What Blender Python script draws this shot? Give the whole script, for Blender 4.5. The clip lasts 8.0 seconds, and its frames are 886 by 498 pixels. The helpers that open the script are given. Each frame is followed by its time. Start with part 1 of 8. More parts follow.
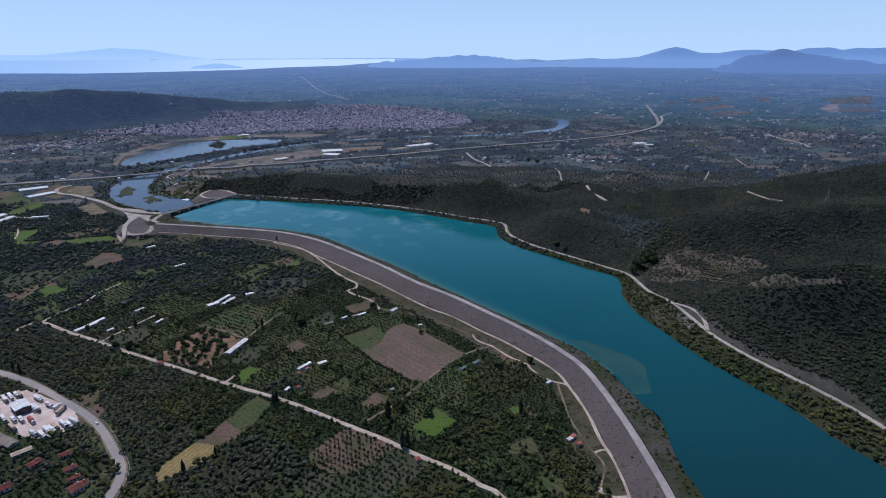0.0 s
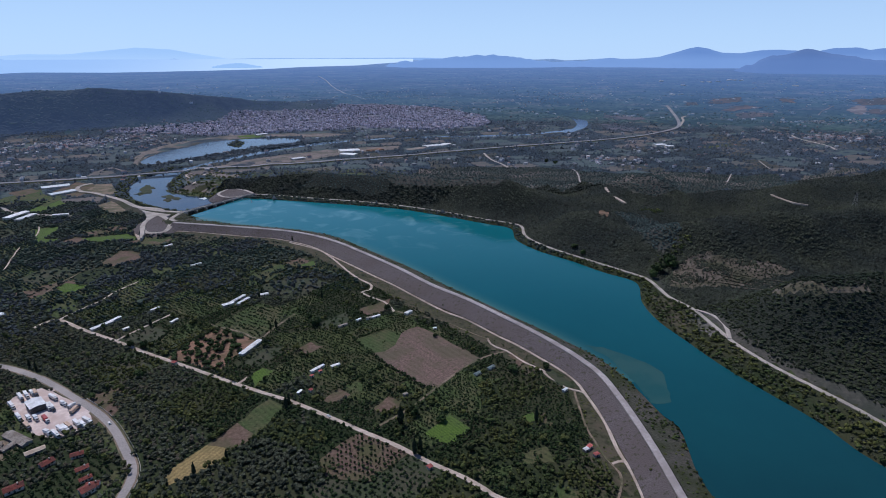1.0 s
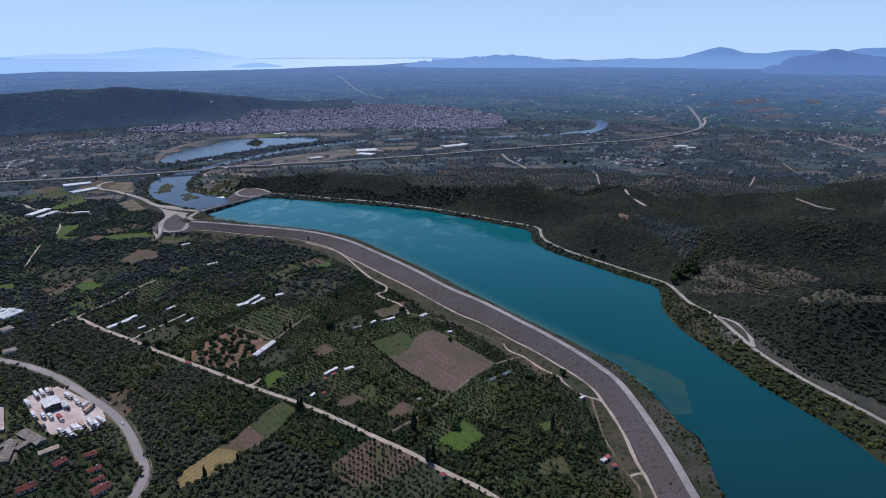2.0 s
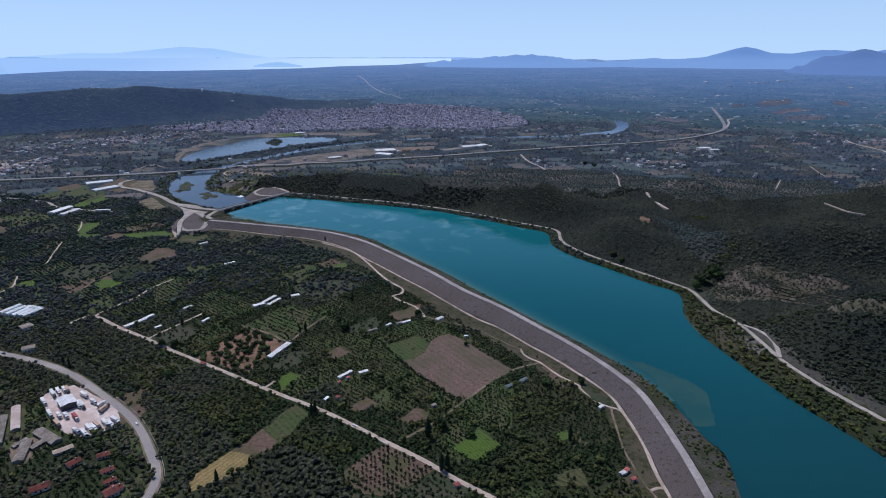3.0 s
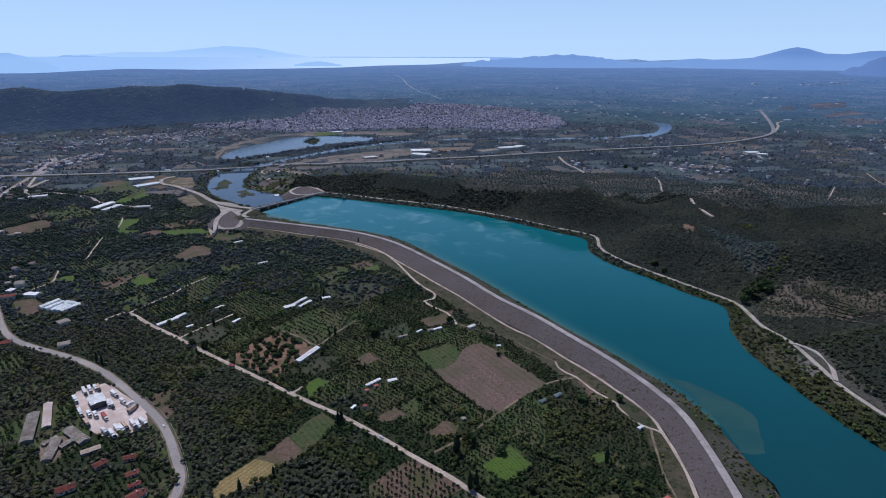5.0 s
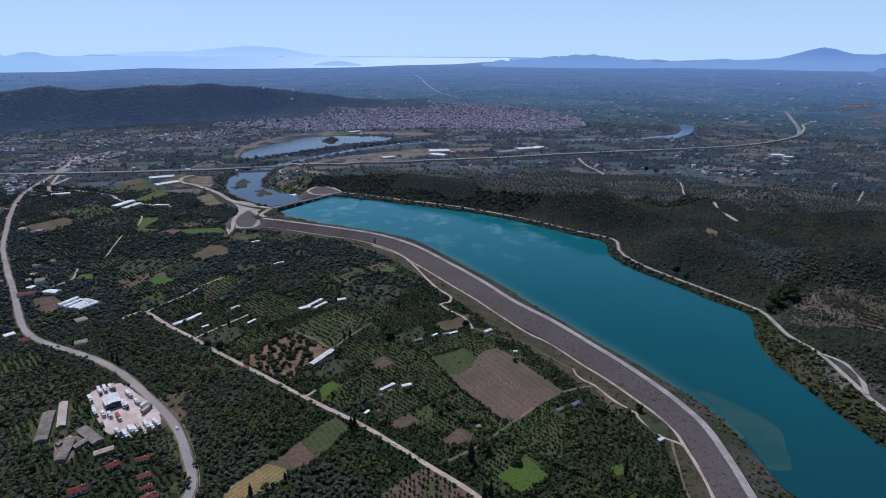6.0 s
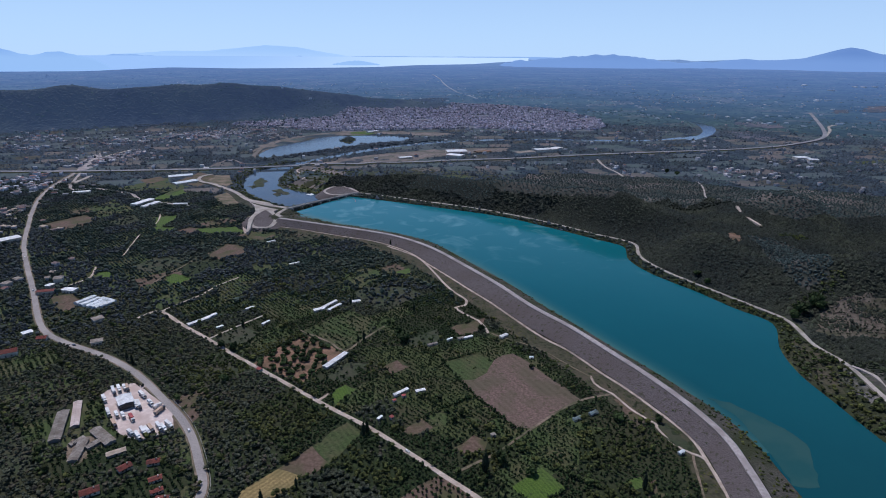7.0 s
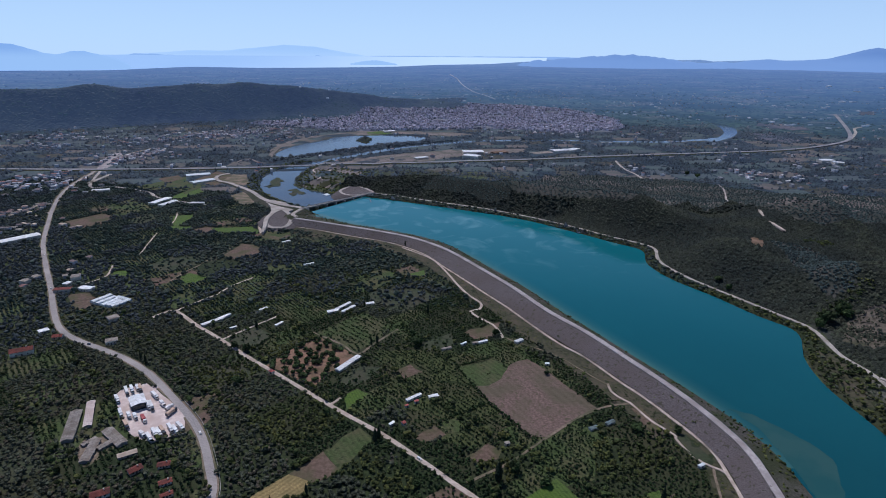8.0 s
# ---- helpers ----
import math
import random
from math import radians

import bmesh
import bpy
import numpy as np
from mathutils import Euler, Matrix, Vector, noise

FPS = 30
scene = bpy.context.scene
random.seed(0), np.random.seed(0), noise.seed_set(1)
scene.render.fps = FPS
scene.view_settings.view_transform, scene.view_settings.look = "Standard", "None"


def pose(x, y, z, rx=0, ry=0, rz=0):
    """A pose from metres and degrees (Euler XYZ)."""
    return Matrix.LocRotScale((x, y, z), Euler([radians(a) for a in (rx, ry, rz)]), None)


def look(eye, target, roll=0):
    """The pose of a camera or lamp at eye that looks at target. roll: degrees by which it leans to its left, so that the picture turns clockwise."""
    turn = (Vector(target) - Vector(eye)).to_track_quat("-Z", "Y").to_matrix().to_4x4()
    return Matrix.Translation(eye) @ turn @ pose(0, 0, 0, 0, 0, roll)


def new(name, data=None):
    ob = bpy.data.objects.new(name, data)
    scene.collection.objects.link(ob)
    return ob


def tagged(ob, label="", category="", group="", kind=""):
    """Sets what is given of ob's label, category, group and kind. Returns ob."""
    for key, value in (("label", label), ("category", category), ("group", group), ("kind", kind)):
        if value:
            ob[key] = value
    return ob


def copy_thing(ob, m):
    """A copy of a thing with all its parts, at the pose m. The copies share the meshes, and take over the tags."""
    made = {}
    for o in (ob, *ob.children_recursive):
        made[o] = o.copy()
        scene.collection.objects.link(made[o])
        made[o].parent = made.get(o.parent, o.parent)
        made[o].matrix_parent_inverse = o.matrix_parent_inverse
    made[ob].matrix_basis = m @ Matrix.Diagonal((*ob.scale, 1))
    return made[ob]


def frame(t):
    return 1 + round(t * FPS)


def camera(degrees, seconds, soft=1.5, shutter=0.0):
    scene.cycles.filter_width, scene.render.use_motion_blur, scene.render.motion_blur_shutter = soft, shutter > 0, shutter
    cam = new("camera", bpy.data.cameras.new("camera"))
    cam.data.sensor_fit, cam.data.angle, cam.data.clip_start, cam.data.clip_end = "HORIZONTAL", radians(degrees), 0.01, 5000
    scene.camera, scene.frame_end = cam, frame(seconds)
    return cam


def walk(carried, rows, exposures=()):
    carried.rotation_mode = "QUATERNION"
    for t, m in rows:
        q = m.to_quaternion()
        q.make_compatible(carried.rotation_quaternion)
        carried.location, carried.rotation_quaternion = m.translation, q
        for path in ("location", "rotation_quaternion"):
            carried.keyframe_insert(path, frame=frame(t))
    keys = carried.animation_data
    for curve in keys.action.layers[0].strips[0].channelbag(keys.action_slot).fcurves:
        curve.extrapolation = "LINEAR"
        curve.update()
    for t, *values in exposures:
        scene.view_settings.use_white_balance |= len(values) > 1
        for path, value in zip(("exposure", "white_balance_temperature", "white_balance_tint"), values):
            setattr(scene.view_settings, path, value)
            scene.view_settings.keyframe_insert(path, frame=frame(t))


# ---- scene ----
# The drone flies straight ahead at a steady height and pans slowly to its left.
cam = camera(75.12, 8.0, soft=1.0)


def aim(x, y, z, yaw, pitch, roll):
    """Pose of the drone's camera from its place, heading, tilt and lean in degrees."""
    a, b = radians(yaw), radians(pitch)
    way = Vector((-math.sin(a) * math.cos(b), math.cos(a) * math.cos(b), math.sin(b)))
    return look((x, y, z), Vector((x, y, z)) + way * 100, roll)


ROWS = [
    (0.00, 0.00, 0.00, 280.00, 0.000, -18.471, -0.140),
    (0.50, 0.56, 4.34, 280.06, 0.855, -18.479, -0.111),
    (1.00, 0.97, 8.77, 280.12, 1.726, -18.487, -0.079),
    (1.50, 1.23, 13.27, 280.20, 2.610, -18.496, -0.044),
    (2.25, 1.37, 20.12, 280.33, 3.955, -18.510, 0.011),
    (3.00, 1.23, 27.06, 280.48, 5.314, -18.526, 0.071),
    (3.50, 1.01, 31.72, 280.59, 6.223, -18.537, 0.112),
    (4.00, 0.70, 36.40, 280.72, 7.132, -18.548, 0.153),
    (4.50, 0.30, 41.07, 280.85, 8.038, -18.561, 0.195),
    (5.25, -0.43, 48.05, 281.07, 9.385, -18.580, 0.259),
    (6.00, -1.28, 54.97, 281.33, 10.710, -18.601, 0.321),
    (6.50, -1.90, 59.52, 281.51, 11.577, -18.616, 0.361),
    (7.00, -2.56, 64.02, 281.70, 12.427, -18.631, 0.400),
    (7.50, -3.22, 68.44, 281.91, 13.258, -18.647, 0.437),
    (8.00, -3.90, 72.78, 282.13, 14.067, -18.664, 0.472),
]
walk(cam, [(t, aim(x, y, z, yaw, pitch, roll)) for t, x, y, z, yaw, pitch, roll in ROWS], [(0.0, 0.0, 6050, 16), (8.0, 0.0, 6050, 16)])

# ---- sky and sun ----
SUN_FROM = Vector((-0.38, 0.40, 1.0)).normalized()
world = bpy.data.worlds.new("summer_sky")
scene.world = world
world.use_nodes = True
wn = world.node_tree.nodes
sky = wn.new("ShaderNodeTexSky")
sky.sky_type, sky.sun_disc = "NISHITA", False
sky.sun_elevation = math.asin(SUN_FROM.z)
sky.sun_rotation = math.atan2(SUN_FROM.x, SUN_FROM.y)
sky.altitude, sky.air_density, sky.dust_density, sky.ozone_density = 300, 0.55, 0.0, 4.0
wn["Background"].inputs["Strength"].default_value = 0.10
hue = wn.new("ShaderNodeMix")
hue.data_type, hue.blend_type = "RGBA", "MULTIPLY"
hue.inputs[0].default_value, hue.inputs[7].default_value = 1.0, (0.88, 0.99, 1.06, 1)
world.node_tree.links.new(sky.outputs["Color"], hue.inputs[6])
# pale summer haze low in the sky, thinning upward
towards, high, thin, hazy = wn.new("ShaderNodeTexCoord"), wn.new("ShaderNodeSeparateXYZ"), wn.new("ShaderNodeMapRange"), wn.new("ShaderNodeMix")
thin.inputs["From Min"].default_value, thin.inputs["From Max"].default_value = 0.0, 0.4
thin.inputs["To Min"].default_value, thin.inputs["To Max"].default_value = 0.92, 0.0
hazy.data_type = "RGBA"
hazy.inputs[7].default_value = (4.85, 6.88, 9.05, 1)
for a, b in ((towards.outputs["Generated"], high.inputs[0]), (high.outputs["Z"], thin.inputs["Value"]), (thin.outputs["Result"], hazy.inputs[0]), (hue.outputs[2], hazy.inputs[6]), (hazy.outputs[2], wn["Background"].inputs["Color"])):
    world.node_tree.links.new(a, b)
sun = new("sun", bpy.data.lights.new("sun", "SUN"))
sun.data.energy, sun.data.angle, sun.data.color = 2.75, radians(0.53), (1.0, 0.95, 0.88)
sun.matrix_world = look(SUN_FROM * 3000, (0, 0, 0))

# ---- plan, in metres: x to the right of the first heading, y ahead, z up ----
WATER, CREST, TAIL = 6.0, 9.0, -2.5
CREST_ROAD = [(-493, 952), (-436, 941), (-333, 920), (-262, 899), (-198, 859), (-135, 796), (-80, 736), (-32, 677), (11, 634), (48, 590), (81, 549), (109, 508), (128, 470), (136, 432), (141, 396), (144, 364), (146, 332), (147, 306), (146, 270), (146, 230), (140, 160), (126, 90)]
LEFT_BANK = [(-489, 1007), (-406, 961), (-330, 940), (-268, 922), (-205, 893), (-140, 826), (-74, 757), (-18, 687), (24, 635), (61, 592), (99, 549), (127, 515), (147, 484), (157, 445), (166, 410), (173, 396), (171, 374), (167, 342), (169, 316), (170, 305), (184, 270), (182, 220), (176, 150), (165, 80)]
RIGHT_BANK = [(-440, 1146), (-381, 1135), (-296, 1115), (-202, 1091), (-112, 1064), (-25, 1014), (45, 968), (86, 939), (90, 878), (116, 826), (159, 779), (196, 733), (223, 707), (226, 683), (216, 637), (218, 589), (231, 543), (247, 491), (267, 445), (285, 406), (294, 369), (306, 343), (309, 332), (322, 290), (338, 220), (350, 80)]
SHORE_ROAD = [(-438, 1186), (-365, 1159), (-278, 1134), (-183, 1109), (-91, 1071), (-14, 1028), (46, 988), (85, 966), (105, 944), (105, 901), (114, 867), (141, 824), (176, 784), (214, 741), (241, 709), (247, 680), (251, 647), (266, 613), (273, 559), (276, 533), (290, 491), (310, 450), (325, 419), (336, 387), (339, 374), (346, 340), (356, 290), (368, 150)]
TOE_ROAD = [(-493, 933), (-451, 929), (-409, 919), (-357, 906), (-297, 893), (-233, 857), (-188, 810), (-148, 768), (-117, 734), (-84, 699), (-52, 661), (-16, 620), (10, 598), (40, 562), (62, 538), (84, 509), (100, 487), (108, 471), (112, 452), (117, 427), (120, 407), (121, 376), (125, 349), (125, 317), (120, 270), (120, 200)]
RIVER_LEFT = [(-501, 1046), (-543, 1063), (-588, 1089), (-633, 1116), (-689, 1174), (-740, 1249), (-771, 1332), (-773, 1420), (-752, 1494), (-725, 1550), (-700, 1639), (-657, 1747), (-606, 1858), (-538, 1943), (-443, 2036), (-296, 2121), (-50, 2195), (210, 2240), (341, 2325), (448, 2418)]
RIVER_RIGHT = [(-453, 1192), (-516, 1182), (-558, 1193), (-597, 1209), (-652, 1259), (-691, 1357), (-703, 1455), (-695, 1533), (-668, 1620), (-626, 1715), (-577, 1822), (-513, 1904), (-423, 1994), (-287, 2083), (-49, 2155), (206, 2198), (346, 2280), (461, 2360)]
POND = [(-904, 1608), (-922, 1694), (-919, 1810), (-894, 1892), (-882, 1995), (-811, 2064), (-704, 2107), (-582, 2089), (-569, 2003), (-646, 1925), (-705, 1830), (-754, 1732), (-803, 1653), (-843, 1572), (-870, 1564)]
BEND_LEFT = [(397, 2290), (477, 2466), (517, 2642), (523, 2887), (457, 2941)]
BEND_RIGHT = [(433, 2296), (522, 2469), (573, 2662), (576, 2828), (525, 2936), (468, 2983)]
DIRT_ROAD = [(-462, 562), (-458, 576), (-448, 584), (-404, 560), (-354, 535), (-305, 509), (-255, 485), (-209, 462), (-173, 445), (-138, 429), (-105, 410), (-75, 392), (-46, 375), (-19, 356), (6, 341), (25, 325), (41, 311), (30, 280), (60, 230)]
MAIN_ROAD = [(-214, 150), (-222, 250), (-226, 337), (-243, 356), (-265, 383), (-294, 408), (-331, 431), (-381, 461), (-434, 482), (-487, 494), (-528, 508), (-568, 536), (-643, 601), (-719, 664), (-810, 743), (-898, 833), (-988, 929), (-1071, 1029), (-1128, 1119), (-1170, 1202), (-1228, 1302), (-1294, 1439), (-1313, 1587)]
HIGHWAY = [(-1503, 1161), (-1425, 1184), (-1183, 1251), (-899, 1354), (-733, 1435), (-601, 1494), (-459, 1558), (-309, 1637), (-141, 1723), (1, 1807), (203, 1912), (432, 2026), (524, 2076), (655, 2165), (780, 2291), (877, 2417), (936, 2544), (994, 2748), (1046, 2987), (1068, 3107)]
PLAZA_LOOP = [(-552, 986), (-547, 955), (-535, 928), (-519, 911), (-504, 910), (-492, 916), (-495, 941), (-507, 968), (-527, 991), (-546, 1008), (-552, 1002)]
PLAZA_ROAD = [(-506, 1020), (-557, 1033), (-600, 1054), (-641, 1087), (-684, 1129), (-734, 1167), (-788, 1203), (-827, 1219), (-855, 1249), (-864, 1281), (-856, 1304)]
GRAVEL_PATH = [(-270, 875), (-216, 840), (-186, 801), (-163, 764), (-146, 737), (-130, 716), (-119, 705), (-112, 695), (-112, 680), (-121, 673), (-108, 658), (-89, 644), (-79, 627), (-74, 616)]
GRAVEL_PATH_B = [(-74, 618), (-56, 609), (-34, 601), (-13, 589), (9, 569), (32, 549)]
GRAVEL_PATH_C = [(31, 552), (34, 540), (43, 530), (49, 526), (57, 514), (65, 503), (81, 488), (81, 485), (87, 472), (97, 460), (108, 455), (112, 452)]
GRAVEL_SPUR = [(104, 456), (103, 449), (103, 434), (103, 403), (106, 384), (109, 368), (112, 359), (116, 349), (114, 337), (106, 319)]
GRAVEL_LINK = [(112, 359), (118, 362), (124, 363)]
GRAVEL_LANE = [(107, 322), (107, 316), (115, 313), (126, 314)]
LANE_A = [(-432, 642), (-431, 665), (-426, 683), (-420, 700)]
LANE_K = [(-630, 739), (-650, 777), (-672, 819), (-680, 837)]
LANE_L = [(-695, 892), (-710, 920), (-733, 955)]
LANE_M = [(-513, 762), (-520, 801), (-524, 834), (-526, 865)]
LANE_B = [(-448, 584), (-441, 611), (-432, 639)]
LANE_C = [(-355, 538), (-340, 576), (-328, 604)]
LANE_D = [(-515, 649), (-519, 688), (-518, 724), (-520, 752)]
LANE_E = [(-272, 576), (-253, 568), (-228, 557), (-208, 544), (-199, 573), (-187, 607)]
LANE_J = [(-198, 457), (-193, 469)]
LANE_F = [(-66, 395), (-41, 422), (-23, 449), (8, 494), (30, 515), (48, 524)]
LANE_G = [(-614, 610), (-613, 628), (-610, 655), (-632, 690)]
LANE_H = [(-1209, 1283), (-1061, 1090), (-1014, 1104), (-903, 1079), (-847, 1043), (-769, 1026), (-720, 1021)]
LANE_I = [(-959, 894), (-954, 871), (-971, 863)]
FAR_ROAD = [(914, 2481), (992, 2653), (1025, 2757), (1068, 2805)]
HILLS = [(454, 563, 258, 58, 0, 52), (519, 858, 314, 55, 15, 53), (50, 1060, 185, 60, -22, 40), (-170, 1200, 363, 104, -12, 26), (902, 1096, 337, 122, 1, 74), (349, 1120, 103, 163, -6, 44), (198, 880, 99, 55, 22, 30), (490, 1043, 74, 125, -26, -30)]
FAR_HILLS = [(-1932, 1985, 1077, 104, 47, 146), (-1311, 2620, 569, 139, 35, 52), (-638, 3022, 268, 64, 10, 18)]
YARD = [(-383, 421), (-385, 431), (-379, 438), (-371, 446), (-354, 439), (-337, 430), (-317, 420), (-301, 406), (-294, 397), (-299, 386), (-309, 377), (-319, 377), (-332, 381), (-347, 392), (-364, 405)]
BROWN_FIELD = [(-61, 554), (-60, 563), (-44, 578), (-31, 568), (-5, 539), (22, 510), (4, 489), (-17, 460), (-30, 457), (-49, 477), (-65, 492), (-86, 517), (-73, 521), (-64, 535)]
CLEARING = [(228, 949), (240, 957), (251, 943), (230, 877), (217, 879)]
FALLOW_FIELD = [(-108, 546), (-94, 558), (-79, 572), (-61, 554), (-64, 535), (-73, 521), (-86, 517), (-97, 529)]
BRIGHT_FIELD = [(-25, 390), (-6, 415), (12, 397), (-6, 375)]
STUBBLE_FIELD = [(-198, 328), (-205, 337), (-199, 355), (-190, 371), (-172, 368), (-171, 358), (-181, 343)]
PLOUGHED_STRIP = [(-190, 371), (-183, 386), (-177, 400), (-157, 385), (-163, 372), (-171, 367)]
GRASS_STRIP = [(-177, 400), (-170, 420), (-162, 434), (-146, 425), (-151, 404), (-157, 385)]
ORCHARD_SOIL = [(-92, 340), (-101, 356), (-88, 377), (-74, 393), (-35, 366), (-47, 352), (-60, 335)]
RED_SOIL = [(-284, 499), (-276, 538), (-259, 569), (-210, 540), (-217, 513), (-224, 478), (-246, 487), (-267, 497)]
YOUNG_ORCHARD = [(-102, 337), (-58, 335), (-34, 365), (-8, 348), (-22, 329), (-36, 311), (-104, 311)]
ROW_ORCHARD = [(-417, 643), (-414, 688), (-383, 677), (-384, 654), (-388, 623)]
ROW_ORCHARD_B = [(-268, 577), (-239, 638), (-197, 614), (-198, 576), (-213, 546)]
PLOT_0 = [(-354, 536), (-338, 573), (-310, 559), (-312, 524)]
PLOT_1 = [(-206, 495), (-197, 525), (-172, 527), (-185, 495), (-193, 486)]
PLOT_2 = [(-191, 469), (-185, 486), (-173, 481), (-181, 455)]
PLOT_3 = [(-102, 455), (-94, 467), (-85, 464), (-84, 449), (-93, 444)]
PLOT_4 = [(-117, 433), (-105, 452), (-93, 443), (-106, 429)]
PLOT_5 = [(-72, 422), (-60, 441), (-48, 435), (-49, 425), (-63, 418)]
PLOT_6 = [(-155, 583), (-130, 613), (-117, 590), (-144, 567)]
PLOT_7 = [(-510, 764), (-516, 825), (-485, 820), (-463, 789), (-485, 758)]
PLOT_8 = [(-508, 841), (-472, 902), (-447, 878), (-494, 838)]
PLOT_9 = [(-688, 876), (-651, 885), (-641, 867), (-670, 859)]
PLOT_10 = [(-506, 665), (-509, 688), (-478, 686), (-481, 662)]
PLOT_11 = [(-282, 714), (-258, 769), (-237, 758), (-247, 700), (-269, 689)]
PLOT_12 = [(-224, 770), (-210, 787), (-202, 770), (-215, 756)]
PLOT_13 = [(-392, 831), (-360, 823), (-331, 797), (-361, 804)]
PLOT_14 = [(-457, 584), (-481, 611), (-467, 639), (-442, 611)]
PLOT_15 = [(-592, 879), (-518, 903), (-507, 881), (-581, 867)]
PLOT_16 = [(-896, 766), (-903, 797), (-892, 821), (-867, 793), (-869, 767)]
PLOT_17 = [(-573, 558), (-586, 594), (-558, 591), (-551, 559)]
PLOT_18 = [(-262, 701), (-229, 654), (-197, 649), (-166, 701), (-200, 721)]
PLOT_19 = [(-890, 1217), (-902, 1322), (-819, 1280), (-803, 1167)]
PLOT_20 = [(78, 483), (90, 493), (107, 464), (97, 455)]
PLOT_21 = [(48, 520), (58, 522), (71, 493), (63, 490)]
PLOT_22 = [(70, 335), (85, 329), (85, 311), (58, 311)]
PLOT_23 = [(-117, 620), (-83, 653), (-82, 619), (-101, 603)]
PLOT_24 = [(-425, 745), (-380, 767), (-378, 744), (-410, 723)]
PLOT_25 = [(-590, 700), (-562, 753), (-531, 746), (-539, 687)]
PLOT_26 = [(-615, 670), (-600, 679), (-580, 663), (-595, 654)]
PLOT_27 = [(-892, 957), (-896, 1028), (-799, 953), (-815, 895)]
PLOT_28 = [(-866, 842), (-839, 900), (-806, 878), (-837, 825)]
PLOT_29 = [(-826, 1049), (-838, 1156), (-790, 1113), (-798, 1047)]
PLOT_30 = [(-967, 1118), (-934, 1245), (-881, 1174), (-901, 1091)]
PLOTS = [(PLOT_0, "dull"), (PLOT_1, "dull"), (PLOT_2, "bright"), (PLOT_3, "grass"), (PLOT_4, "soil"), (PLOT_5, "soil"), (PLOT_6, "dull"), (PLOT_7, "soil"), (PLOT_8, "grass"), (PLOT_9, "bright"), (PLOT_10, "bright"), (PLOT_11, "grass"), (PLOT_12, "bright"), (PLOT_13, "grass"), (PLOT_14, "grass"), (PLOT_15, "bright"), (PLOT_16, "grass"), (PLOT_17, "soil"), (PLOT_18, "dull"), (PLOT_19, "soil"), (PLOT_20, "dull"), (PLOT_21, "soil"), (PLOT_22, "grass"), (PLOT_23, "soil"), (PLOT_24, "grass"), (PLOT_25, "dull"), (PLOT_26, "bright"), (PLOT_27, "grass"), (PLOT_28, "soil"), (PLOT_29, "bright"), (PLOT_30, "grass")]
WHITE_SHEDS = [(-273, 628, 12.7, 45, 5.1, 2.5), (-267, 644, 24.4, 71, 3.9, 2.5), (-258, 638, 21.2, 71, 3.9, 2.5), (-209, 523, 31.3, 73, 5.1, 2.5), (-132, 484, 15.8, 55, 2.8, 2.2), (-116, 490, 8.6, 36, 3.4, 2.2), (-389, 568, 23.7, 62, 4.5, 2.5), (-385, 578, 25.3, 72, 3.9, 2.5), (-353, 613, 10.3, 61, 2.8, 2.2), (-316, 583, 10.4, 73, 2.8, 1.9), (-240, 660, 9.4, 32, 4.5, 2.2), (-359, 562, 7.2, 56, 2.8, 1.9), (-453, 849, 13.6, 54, 3.4, 1.9), (-372, 765, 14.9, 48, 2.8, 1.9)]
SMALL_HUTS = [(-93, 600, 10.6, 41, 2.8, 2), (-100, 596, 6.4, 39, 2.8, 2), (-111, 591, 7.2, 56, 2.2, 2), (-57, 611, 10.0, 53, 3.9, 2.4), (-126, 577, 10.6, 41, 2.8, 1.7), (-25, 572, 4.1, 14, 2.2, 2), (-138, 444, 5.4, 68, 2.2, 2), (-45, 443, 3.6, 34, 2.8, 2), (95, 454, 5.7, 45, 2.2, 2), (97, 373, 5.0, 37, 2.8, 2), (19, 480, 7.8, 40, 3.4, 1.7), (32, 491, 8.5, 45, 3.4, 1.7)]
RED_HUTS = [(-129, 447, 3.0, 56, 3.1, 2.2), (-128, 479, 3.5, 37, 2.4, 2.2), (-134, 471, 3.0, 56, 2.2, 1.9), (-19, 350, 3.5, 37, 3.5, 2.2), (100, 376, 4.0, 45, 2.8, 2.2), (103, 367, 4.1, 31, 2.8, 2.2), (-272, 491, 4.4, -18, 3.5, 2.2)]
LONG_BARNS = [(-381, 376, 40.9, 126, 8, 2.6), (-381, 393, 37.3, 130, 5.5, 2.2), (-338, 373, 26.9, -25, 7.5, 2.4), (-343, 355, 25.5, -64, 6.5, 2.2), (-338, 363, 9.7, 73, 4.5, 2.0), (-314, 359, 12.5, 46, 4.8, 2.2), (-353, 364, 11.0, 74, 4, 1.6)]
TILED_HOUSES = [(-301, 320, 11.3, 45, 8.5, 4), (-296, 346, 8.9, 63, 8, 3.8), (-280, 356, 8.1, 30, 7, 3.6), (-267, 341, 4.2, 45, 6.5, 3.4), (-250, 320, 8.6, 54, 9.5, 4.6), (-258, 331, 4.2, 45, 6, 3.4), (-249, 325, 6.3, 18, 7, 4), (-526, 460, 19.1, 43, 12, 6), (-521, 496, 8.9, 27, 9, 4)]
GREENHOUSES = [(-555, 589, 24.5, 78, 7, 3.5), (-546, 586, 23.5, 78, 7, 3.5), (-537, 582, 20.2, 81, 7, 3.5), (-530, 581, 17.3, 80, 7, 3.5), (-538, 595, 5.0, 90, 7, 3.5), (-523, 583, 23.1, 72, 7, 3.5), (-529, 595, 21.6, -13, 7, 3.5)]
